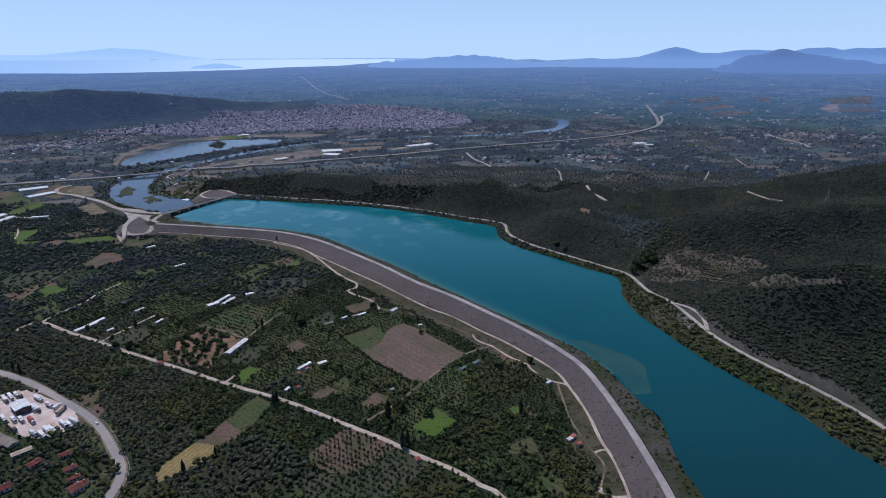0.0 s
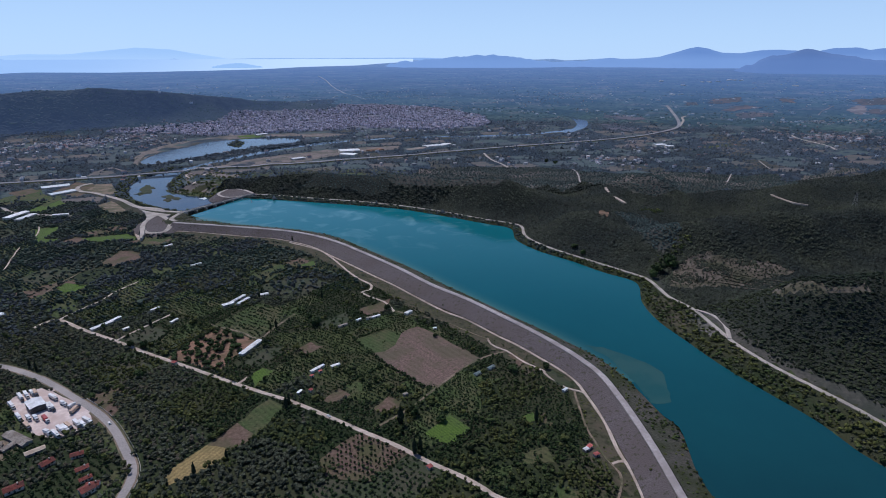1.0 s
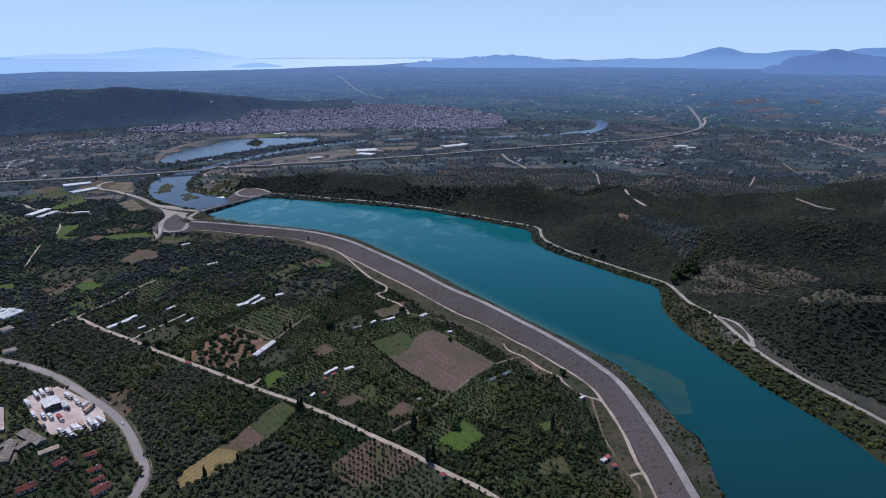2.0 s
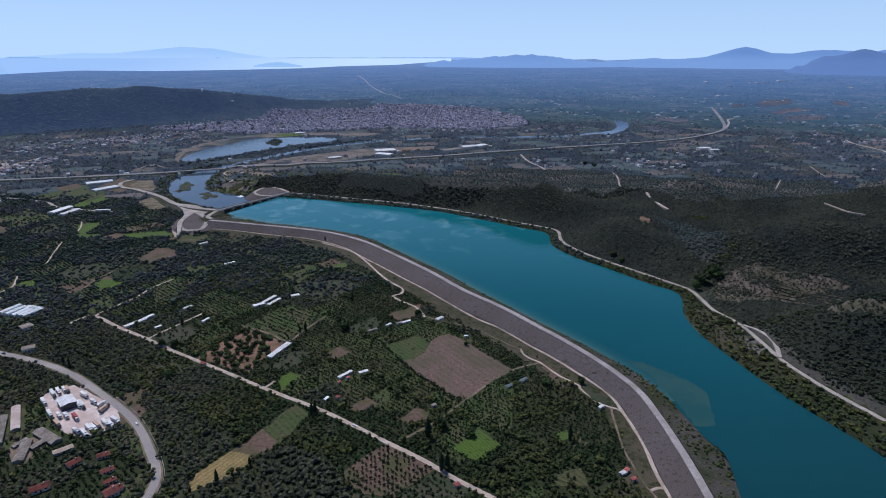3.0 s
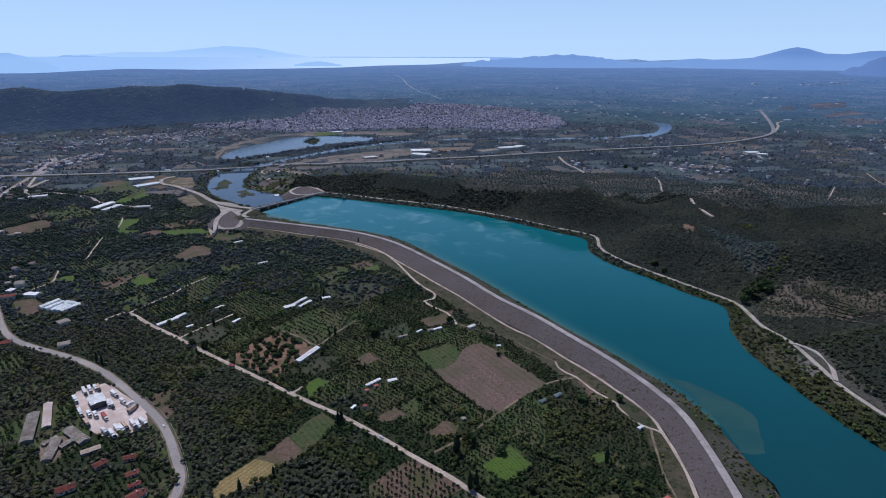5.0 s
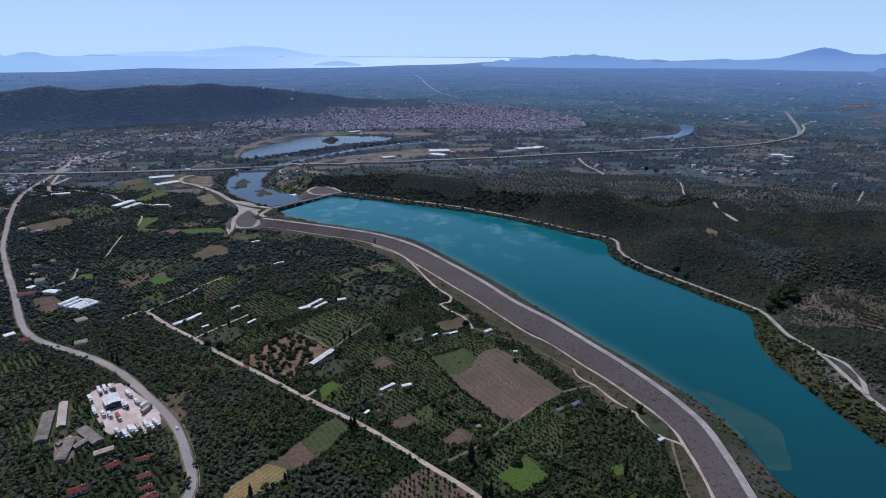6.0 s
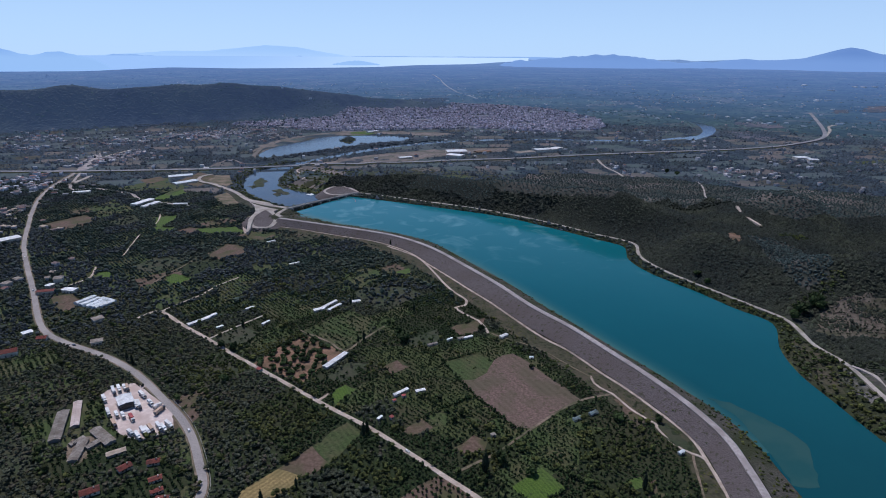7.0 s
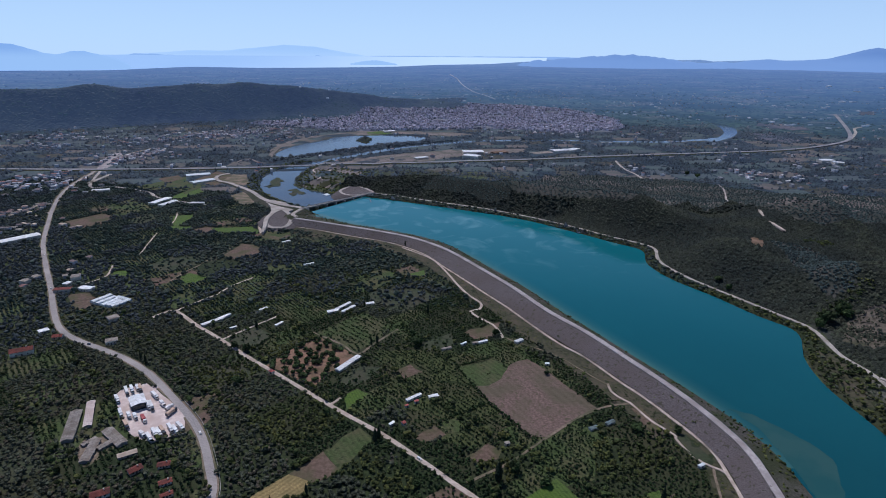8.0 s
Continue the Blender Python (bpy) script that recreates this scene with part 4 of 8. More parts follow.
M = {
    "ground": surface("scrubby_ground", (0.012, 0.021, 0.008), (0.031, 0.047, 0.016), 0.25, 0.012, (0.041, 0.044, 0.021)),
    # field colours with blue haze painted into the base
    "far_ground": fields("distant_fields_hazed", [(0.060, 0.084, 0.106), (0.078, 0.100, 0.116), (0.048, 0.069, 0.095), (0.100, 0.104, 0.116), (0.066, 0.092, 0.098)], 60, 16, (0.031, 0.048, 0.068), 0.55),
    # the last list is the painted haze, from the near edge outwards
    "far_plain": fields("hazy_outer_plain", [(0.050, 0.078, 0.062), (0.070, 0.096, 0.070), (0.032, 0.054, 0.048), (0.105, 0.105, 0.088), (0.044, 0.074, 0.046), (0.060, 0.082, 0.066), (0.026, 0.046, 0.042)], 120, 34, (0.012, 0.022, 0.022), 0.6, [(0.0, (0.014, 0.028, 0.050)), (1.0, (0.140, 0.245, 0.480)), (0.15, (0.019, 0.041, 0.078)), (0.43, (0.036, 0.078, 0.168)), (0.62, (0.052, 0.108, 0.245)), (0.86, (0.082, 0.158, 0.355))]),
    "lake": lake_water("turquoise_lake_water"),
    "rim": lake_water("shelving_lake_water", True),
    "car_white": surface("white_car_paint", (0.72, 0.72, 0.72), (0.8, 0.8, 0.8), 0.5, 0.3, rough=0.3, relief=0),
    "car_dark": surface("dark_blue_car_paint", (0.03, 0.05, 0.09), (0.05, 0.07, 0.12), 0.5, 0.3, rough=0.3, relief=0),
    "river": water_body("blue_river_water", (0.042, 0.070, 0.108), (0.070, 0.088, 0.108), 0.35, 0.03),
    # haze and shine of the sea are emission: bluer left, paler right
    "sea": backdrop("pale_sea_painted_glow", (0.05, 0.06, 0.07), (0.53, 0.72, 0.93), (0.31, 0.51, 0.82), "X", -2700, -1000),
    "gravel_road": surface("pale_gravel_road", (0.36, 0.32, 0.29), (0.50, 0.45, 0.41), 0.5, 0.06, (0.30, 0.27, 0.24)),
    "crest_road": surface("mauve_grey_gravel_road", (0.33, 0.30, 0.30), (0.45, 0.415, 0.41), 0.5, 0.05, (0.28, 0.25, 0.245)),
    "dirt_road": surface("pinkish_dirt_road", (0.44, 0.36, 0.31), (0.60, 0.51, 0.45), 0.6, 0.08, (0.36, 0.29, 0.24)),
    "asphalt": surface("worn_grey_asphalt", (0.26, 0.24, 0.235), (0.34, 0.315, 0.305), 0.7, 0.03, (0.39, 0.355, 0.34)),
    "highway": surface("grey_highway_asphalt", (0.175, 0.175, 0.195), (0.25, 0.25, 0.275), 0.3, 0.02, (0.28, 0.275, 0.29)),
    "verge": surface("dusty_verge", (0.16, 0.12, 0.09), (0.27, 0.21, 0.16), 0.5, 0.05, (0.09, 0.09, 0.05)),
    "rock_face": surface("grey_stone_facing", (0.086, 0.073, 0.076), (0.150, 0.130, 0.133), 0.9, 0.02, (0.105, 0.087, 0.086), relief=0.6, speckle=(0.066, 0.060, 0.046)),
    "bank": surface("weedy_stone_bank", (0.048, 0.047, 0.039), (0.098, 0.090, 0.078), 0.6, 0.04, (0.036, 0.043, 0.020), relief=0.5),
    "concrete": surface("weathered_concrete", (0.27, 0.26, 0.25), (0.38, 0.37, 0.35), 0.5, 0.05, (0.21, 0.20, 0.19), relief=0.1),
    "yard": surface("pale_packed_yard", (0.58, 0.48, 0.45), (0.72, 0.62, 0.58), 0.3, 0.06, (0.52, 0.41, 0.37), relief=0.05),
    "soil": surface("brown_field_soil", (0.10, 0.066, 0.05), (0.16, 0.11, 0.085), 0.35, 0.045, (0.075, 0.075, 0.035)),
    "brown": surface("mown_reddish_brown_field", (0.112, 0.076, 0.062), (0.192, 0.130, 0.112), 0.5, 0.03, (0.108, 0.090, 0.062), speckle=(0.090, 0.076, 0.050), rows=(42, 6.5, 0.07)),
    "red": surface("red_bare_soil", (0.19, 0.11, 0.075), (0.28, 0.17, 0.12), 0.3, 0.05, (0.12, 0.085, 0.05)),
    "bright": surface("bright_green_crop", (0.055, 0.105, 0.016), (0.085, 0.140, 0.024), 0.8, 0.05, (0.070, 0.110, 0.028), speckle=(0.044, 0.080, 0.018), rows=(40, 2.6, 0.12)),
    "grass": surface("meadow_grass", (0.037, 0.062, 0.020), (0.066, 0.092, 0.030), 0.7, 0.04, (0.080, 0.080, 0.038), speckle=(0.028, 0.044, 0.015), rows=(48, 4.6, 0.14)),
    "dull": surface("dull_green_grass", (0.032, 0.046, 0.024), (0.054, 0.067, 0.034), 0.3, 0.04, (0.062, 0.061, 0.040), speckle=(0.024, 0.036, 0.016)),
    "stubble": surface("yellow_stubble", (0.20, 0.150, 0.066), (0.32, 0.240, 0.105), 0.6, 0.06, (0.18, 0.145, 0.064), rows=(-25, 3.4, 0.14)),
    "scree": surface("pale_grey_scree", (0.12, 0.112, 0.106), (0.215, 0.20, 0.19), 0.5, 0.08, (0.075, 0.078, 0.055), relief=0.6),
    "citrus": surface("dark_citrus_leaves", (0.010, 0.023, 0.007), (0.037, 0.061, 0.018), 1.3, 0.02, (0.022, 0.041, 0.012), island=0.5),
    "olive": surface("grey_olive_leaves", (0.036, 0.042, 0.026), (0.094, 0.102, 0.070), 1.3, 0.02, (0.055, 0.064, 0.040), island=0.45),
    "scrub": surface("mixed_scrub_leaves", (0.016, 0.029, 0.009), (0.056, 0.074, 0.021), 1.2, 0.03, (0.076, 0.082, 0.022), island=0.55),
    "parched": surface("parched_grey_brown_leaves", (0.052, 0.045, 0.031), (0.112, 0.098, 0.070), 1.3, 0.02, (0.078, 0.070, 0.046), island=0.4),
    # far copies of the near leaves, shifted blue to stand for haze
    "citrus_beyond": surface("citrus_leaves_hazed", (0.011, 0.024, 0.020), (0.034, 0.056, 0.043), 1.0, 0.015, (0.022, 0.041, 0.031), island=0.45),
    "olive_beyond": surface("olive_leaves_hazed", (0.028, 0.038, 0.041), (0.068, 0.083, 0.088), 1.0, 0.015, (0.041, 0.052, 0.054), island=0.4),
    "scrub_beyond": surface("mixed_scrub_leaves_hazed", (0.021, 0.036, 0.030), (0.053, 0.074, 0.055), 1.0, 0.02, (0.057, 0.070, 0.051), island=0.45),
    "town_ground": surface("grey_town_streets", (0.15, 0.158, 0.190), (0.24, 0.240, 0.280), 0.05, 0.01, (0.115, 0.13, 0.145), relief=0),
    "grove_floor": surface("stony_grey_grove_floor", (0.050, 0.050, 0.044), (0.092, 0.086, 0.074), 0.3, 0.03, (0.040, 0.046, 0.036)),
    "hill_olive": surface("silvery_hill_olive_leaves", (0.026, 0.045, 0.042), (0.074, 0.102, 0.096), 1.0, 0.02, (0.050, 0.070, 0.066), island=0.4),
    "shore_macchia": surface("green_macchia_leaves", (0.007, 0.013, 0.008), (0.023, 0.034, 0.017), 1.0, 0.012, (0.032, 0.041, 0.019), island=0.5),
    "macchia": surface("dark_macchia_leaves", (0.006, 0.011, 0.011), (0.024, 0.032, 0.027), 0.5, 0.010, (0.033, 0.040, 0.026), island=0.6),
    "cypress": surface("blackish_cypress_needles", (0.008, 0.015, 0.008), (0.020, 0.032, 0.016), 2.0, 0.1, (0.012, 0.022, 0.010), each=0.2),
    "leaf": surface("broadleaf_foliage", (0.016, 0.030, 0.009), (0.045, 0.072, 0.022), 1.6, 0.05, (0.03, 0.05, 0.015), island=0.35, each=0.3),
    # distant leaf colours with blue haze mixed into the base
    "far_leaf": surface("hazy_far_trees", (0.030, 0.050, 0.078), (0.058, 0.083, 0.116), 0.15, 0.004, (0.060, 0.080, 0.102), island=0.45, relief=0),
    "mid_leaf": surface("distant_trees_hazed", (0.022, 0.037, 0.056), (0.047, 0.069, 0.095), 0.3, 0.008, (0.051, 0.067, 0.079), island=0.45, relief=0),
    "hill_floor": surface("low_macchia_undergrowth", (0.009, 0.013, 0.011), (0.027, 0.034, 0.026), 0.55, 0.02, (0.024, 0.029, 0.021), relief=1.0),
    # quarry and bare slopes carry a faint blue haze as emission
    "quarry": plain("pale_quarry_rock_hazed", (0.170, 0.155, 0.160), (0.260, 0.230, 0.230), (0.130, 0.120, 0.124), (0.015, 0.032, 0.066), 0.012),
    "far_bare": plain("bare_reddish_slope_hazed", (0.098, 0.085, 0.088), (0.160, 0.128, 0.120), (0.078, 0.078, 0.080), (0.015, 0.032, 0.066), 0.012),
    "terrace": surface("pale_terrace_soil", (0.085, 0.07, 0.055), (0.165, 0.138, 0.11), 0.25, 0.03, (0.06, 0.06, 0.035)),
    # valley fields already leaning blue, a first step of painted haze
    "mid_ground": fields("mixed_valley_fields_hazed", [(0.048, 0.072, 0.094), (0.062, 0.089, 0.106), (0.037, 0.059, 0.086), (0.084, 0.092, 0.108), (0.057, 0.086, 0.090), (0.049, 0.071, 0.094)], 50, 12, (0.020, 0.033, 0.046), 0.55),
    "verge_grass": surface("rough_dry_verge_grass", (0.034, 0.038, 0.020), (0.074, 0.070, 0.042), 0.3, 0.05, (0.088, 0.074, 0.052), speckle=(0.024, 0.034, 0.013)),
    "shoal": water_body("silty_shallow_water", (0.020, 0.084, 0.086), (0.032, 0.094, 0.090), 0.35, 0.03),
    "orchard_grass": surface("yellow_green_orchard_grass", (0.038, 0.054, 0.018), (0.072, 0.086, 0.030), 0.3, 0.03, (0.058, 0.056, 0.028), speckle=(0.026, 0.040, 0.013)),
    "tarp": surface("faded_blue_tarpaulin", (0.085, 0.135, 0.155), (0.17, 0.23, 0.25), 0.6, 0.2, (0.06, 0.08, 0.07), rough=0.6, relief=0.05),
    # meadow and dry field, tinted blue for the haze over them
    "mid_meadow": surface("green_far_meadow_hazed", (0.050, 0.079, 0.084), (0.082, 0.112, 0.110), 0.06, 0.012, (0.070, 0.090, 0.104), relief=0),
    "mid_dry": surface("dry_brown_far_field_hazed", (0.110, 0.098, 0.096), (0.165, 0.140, 0.132), 0.06, 0.015, (0.090, 0.096, 0.090), relief=0),
    "grove_soil": surface("pale_stony_olive_soil", (0.105, 0.090, 0.080), (0.185, 0.160, 0.140), 0.3, 0.02, (0.070, 0.072, 0.058)),
    # the same grove leaves three times, each with more haze in its emission
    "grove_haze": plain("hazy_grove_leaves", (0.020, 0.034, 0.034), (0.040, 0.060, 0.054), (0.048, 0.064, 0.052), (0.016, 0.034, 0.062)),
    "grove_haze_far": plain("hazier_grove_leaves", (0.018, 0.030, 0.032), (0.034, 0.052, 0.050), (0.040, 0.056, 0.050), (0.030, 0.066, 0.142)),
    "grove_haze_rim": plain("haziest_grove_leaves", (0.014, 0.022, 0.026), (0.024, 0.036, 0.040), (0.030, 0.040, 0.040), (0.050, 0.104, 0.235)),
    # white sheds with a blue haze glow painted in
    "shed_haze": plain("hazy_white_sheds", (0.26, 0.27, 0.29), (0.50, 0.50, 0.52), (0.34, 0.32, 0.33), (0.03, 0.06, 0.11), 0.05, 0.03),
    "dry": surface("dry_flood_gravel", (0.155, 0.130, 0.120), (0.245, 0.203, 0.185), 0.2, 0.02, (0.110, 0.104, 0.090), speckle=(0.076, 0.086, 0.070)),
    # bluish base plus emission, both standing for haze before the hill
    "hill_leaf": plain("dark_pine_hill_hazed", (0.029, 0.040, 0.058), (0.047, 0.061, 0.074), (0.066, 0.081, 0.078), (0.022, 0.037, 0.072), 0.0045, 0.03),
    "bark": surface("grey_brown_bark", (0.06, 0.045, 0.035), (0.13, 0.10, 0.08), 3.0),
    "white_roof": surface("white_sheet_roof", (0.68, 0.70, 0.72), (0.80, 0.81, 0.82), 0.5, 0.2, (0.60, 0.60, 0.60), rough=0.5, relief=0.05, each=0.12),
    "film": surface("milky_greenhouse_film", (0.62, 0.68, 0.70), (0.78, 0.82, 0.84), 0.4, 0.15, (0.55, 0.60, 0.62), rough=0.4, relief=0.05, each=0.1),
    "grey_roof": surface("grey_cement_sheet_roof", (0.25, 0.22, 0.195), (0.36, 0.325, 0.29), 0.7, 0.15, (0.19, 0.16, 0.135), each=0.15),
    "beige_roof": surface("beige_sheet_roof", (0.45, 0.37, 0.30), (0.58, 0.49, 0.41), 0.6, 0.2, (0.38, 0.30, 0.24)),
    "tile_roof": surface("red_clay_tile_roof", (0.14, 0.038, 0.032), (0.25, 0.075, 0.058), 1.2, 0.15, (0.13, 0.05, 0.042), each=0.2),
    "pink_roof": surface("faded_red_sheet_roof", (0.34, 0.085, 0.078), (0.46, 0.14, 0.125), 0.8, 0.2, (0.30, 0.09, 0.08), each=0.2),
    "wall": surface("plastered_wall", (0.52, 0.48, 0.42), (0.66, 0.62, 0.56), 0.5, 0.1, (0.45, 0.40, 0.34), relief=0.05, each=0.15),
    "dark_wall": surface("dark_cladding", (0.05, 0.055, 0.065), (0.09, 0.095, 0.105), 0.5, 0.1, (0.06, 0.06, 0.06), relief=0.05),
    "glass": surface("dark_window_glass", (0.02, 0.025, 0.03), (0.03, 0.035, 0.04), 0.5, 0.1, rough=0.1, relief=0),
    "steel": surface("dark_gate_steel", (0.06, 0.08, 0.10), (0.10, 0.12, 0.14), 0.5, 0.1, (0.08, 0.06, 0.05), rough=0.5, metal=0.6),
    "truck_white": surface("white_trailer_paint", (0.74, 0.75, 0.76), (0.82, 0.82, 0.82), 0.4, 0.3, (0.66, 0.65, 0.63), rough=0.4, relief=0, each=0.08),
    "truck_red": surface("red_lorry_paint", (0.30, 0.03, 0.03), (0.40, 0.05, 0.05), 0.5, 0.3, rough=0.4, relief=0),
    "truck_tan": surface("tan_tarpaulin", (0.48, 0.33, 0.24), (0.58, 0.42, 0.31), 0.5, 0.3, rough=0.7, relief=0, each=0.1),
    "cab_dark": surface("dark_cab_paint", (0.04, 0.05, 0.07), (0.07, 0.08, 0.10), 0.5, 0.3, rough=0.3, relief=0),
    "rubber": surface("black_tyre_rubber", (0.012, 0.012, 0.012), (0.025, 0.025, 0.025), 3.0),
    # town walls and roofs, their base shifted blue-mauve in place of haze
    "town": surface("pale_town_walls_hazed", (0.30, 0.315, 0.385), (0.54, 0.535, 0.61), 0.05, 0.004, (0.39, 0.385, 0.455), island=0.5, relief=0),
    "town_roof": surface("tiled_town_roofs_hazed", (0.23, 0.195, 0.23), (0.37, 0.305, 0.35), 0.02, 0.01, (0.29, 0.275, 0.33), island=0.45, relief=0),
    "village_roof": surface("dull_tiled_far_roofs", (0.20, 0.11, 0.10), (0.31, 0.18, 0.16), 0.02, 0.01, (0.23, 0.21, 0.21), island=0.45, relief=0),
    "village": surface("pale_plaster_far_houses", (0.34, 0.35, 0.38), (0.58, 0.58, 0.60), 0.01, 0.01, (0.40, 0.38, 0.39), island=0.5, relief=0),
    "foam": surface("white_water_foam", (0.6, 0.65, 0.68), (0.75, 0.78, 0.8), 0.8, 0.2, relief=0.1),
    # mountain haze painted as blue emission, mostly paler at the foot
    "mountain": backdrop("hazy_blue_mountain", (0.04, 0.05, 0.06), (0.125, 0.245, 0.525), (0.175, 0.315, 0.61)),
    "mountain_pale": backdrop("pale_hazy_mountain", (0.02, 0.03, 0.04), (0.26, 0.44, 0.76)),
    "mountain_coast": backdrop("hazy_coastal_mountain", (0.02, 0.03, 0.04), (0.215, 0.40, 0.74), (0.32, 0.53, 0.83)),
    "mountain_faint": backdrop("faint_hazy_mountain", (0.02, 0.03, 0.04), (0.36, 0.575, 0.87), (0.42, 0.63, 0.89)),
    "mountain_mid": backdrop("hazed_slate_mountain", (0.04, 0.05, 0.06), (0.084, 0.160, 0.360), (0.105, 0.200, 0.435)),
}

# ---- builders ----
def mesh_of(name, verts, faces, material, smooth=False):
    me = bpy.data.meshes.new(name)
    me.from_pydata([tuple(map(float, v)) for v in verts], [], [tuple(map(int, f)) for f in faces])
    me.materials.append(material)
    me.polygons.foreach_set("use_smooth", [smooth] * len(me.polygons))
    me.update()
    return me


def big_mesh(name, verts, tris, material, smooth=False):
    """A mesh from arrays of points and triangles."""
    me = bpy.data.meshes.new(name)
    me.vertices.add(len(verts))
    me.vertices.foreach_set("co", np.asarray(verts, np.float32).ravel())
    me.loops.add(len(tris) * 3)
    me.loops.foreach_set("vertex_index", np.asarray(tris, np.int32).ravel())
    me.polygons.add(len(tris))
    me.polygons.foreach_set("loop_start", np.arange(0, len(tris) * 3, 3, dtype=np.int32))
    me.polygons.foreach_set("use_smooth", np.full(len(tris), smooth))
    me.materials.append(material)
    me.update(calc_edges=True)
    me.validate()
    return me


def part(name, bm, material, parent, label=""):
    """Links a bmesh (or a mesh) as one object under a thing or a part."""
    if isinstance(bm, bmesh.types.BMesh):
        me = bpy.data.meshes.new(name)
        bm.to_mesh(me)
        bm.free()
        me.materials.append(material)
    else:
        me = bm
    ob = new(name, me)
    ob.parent = parent
    return tagged(ob, label)


def thing(name, m, label, category, group="", kind=""):
    ob = new(name)
    ob.matrix_world = m
    ob.empty_display_size = 1
    return tagged(ob, label, category, group, kind)


def box(bm, x0, y0, z0, x1, y1, z1):
    v = [bm.verts.new((x, y, z)) for x in (x0, x1) for y in (y0, y1) for z in (z0, z1)]
    for f in ((0, 1, 3, 2), (4, 6, 7, 5), (0, 4, 5, 1), (2, 3, 7, 6), (0, 2, 6, 4), (1, 5, 7, 3)):
        bm.faces.new([v[i] for i in f])
    return bm


def boxes(*rows):
    bm = bmesh.new()
    for r in rows:
        box(bm, *r)
    return bm


def prism(profile, x0, x1):
    """A profile in y and z, drawn out along x."""
    bm = bmesh.new()
    a, b = [bm.verts.new((x0, y, z)) for y, z in profile], [bm.verts.new((x1, y, z)) for y, z in profile]
    k = len(profile)
    for i in range(k):
        bm.faces.new((a[i], a[(i + 1) % k], b[(i + 1) % k], b[i]))
    bm.faces.new(a[::-1]), bm.faces.new(b)
    bmesh.ops.recalc_face_normals(bm, faces=bm.faces)
    return bm


def tube(r, x0, x1, axis="x", n=10, r2=None):
    bm = bmesh.new()
    bmesh.ops.create_cone(bm, cap_ends=True, segments=n, radius1=r, radius2=r if r2 is None else r2, depth=x1 - x0)
    turn = {"x": Matrix.Rotation(math.pi / 2, 4, "Y"), "y": Matrix.Rotation(-math.pi / 2, 4, "X"), "z": Matrix()}[axis]
    mid = {"x": ((x0 + x1) / 2, 0, 0), "y": (0, (x0 + x1) / 2, 0), "z": (0, 0, (x0 + x1) / 2)}[axis]
    bmesh.ops.transform(bm, matrix=Matrix.Translation(mid) @ turn, verts=bm.verts)
    return bm


def ribbon(name, line, width, material, label, category, lift=0.3, level=None, ragged=0.0, kind="structure", depth=0.5, parent=None):
    """A road or strip of some thickness along a line of plan points."""
    p = np.asarray(line)
    t = np.gradient(p, axis=0)
    t /= np.linalg.norm(t, axis=1)[:, None] + 1e-9
    nrm = np.stack([-t[:, 1], t[:, 0]], 1)
    rng = np.random.default_rng(len(p))
    wl, wr = (width / 2 * (1 + ragged * rng.normal(size=len(p)))[:, None] for _ in "ab")
    a, b = p + nrm * wl, p - nrm * wr
    if level is None:
        z = np.maximum(np.maximum(height(a[:, 0], a[:, 1]), height(b[:, 0], b[:, 1])), height(p[:, 0], p[:, 1]))
        z = np.convolve(np.pad(z, 5, mode="edge"), np.ones(11) / 11, "valid") + lift
    else:
        z = np.broadcast_to(np.asarray(level, float), (len(p),)) + lift
    k = len(p)
    v = np.vstack([np.column_stack([a, z]), np.column_stack([b, z]), np.column_stack([a, z - depth]), np.column_stack([b, z - depth])])
    f = []
    for i in range(k - 1):
        f += [(i, k + i, k + i + 1, i + 1), (2 * k + i, i, i + 1, 2 * k + i + 1), (k + i, 3 * k + i, 3 * k + i + 1, k + i + 1)]
    ob = new(name, mesh_of(name, v, f, material))
    ob.parent = parent
    return tagged(ob, label, category, kind=kind) if parent is None else ob


def sheet(name, poly, material, label, category, lift=0.12, level=None, ragged=0.8, step=9.0, kind="structure", depth=0.4):
    """A field or yard: a slab in the outline of a plan polygon, with a slightly uneven edge, laid on the ground."""
    rng = np.random.default_rng(int(abs(poly[0][0] * 7 + poly[0][1])))
    edge = []
    for (ax, ay), (bx, by) in zip(poly, poly[1:] + poly[:1]):
        n = max(1, int(math.hypot(bx - ax, by - ay) / step))
        for i in range(n):
            edge.append((ax + (bx - ax) * i / n + rng.normal() * ragged * (i > 0), ay + (by - ay) * i / n + rng.normal() * ragged * (i > 0)))
    bm = bmesh.new()
    e = np.array(edge)
    z = height(e[:, 0], e[:, 1]) if level is None else np.full(len(e), float(level))
    top = [bm.verts.new((x, y, h + lift)) for (x, y), h in zip(edge, z)]
    f = bm.faces.new(top)
    low = [bm.verts.new((x, y, h + lift - depth)) for (x, y), h in zip(edge, z)]
    for i in range(len(top)):
        j = (i + 1) % len(top)
        bm.faces.new((top[i], low[i], low[j], top[j]))
    f.normal_update()
    if f.normal.z < 0:
        bmesh.ops.reverse_faces(bm, faces=list(bm.faces))
    bmesh.ops.triangulate(bm, faces=[f])
    ob = part(name, bm, material, None)
    return tagged(ob, label, category, kind=kind)


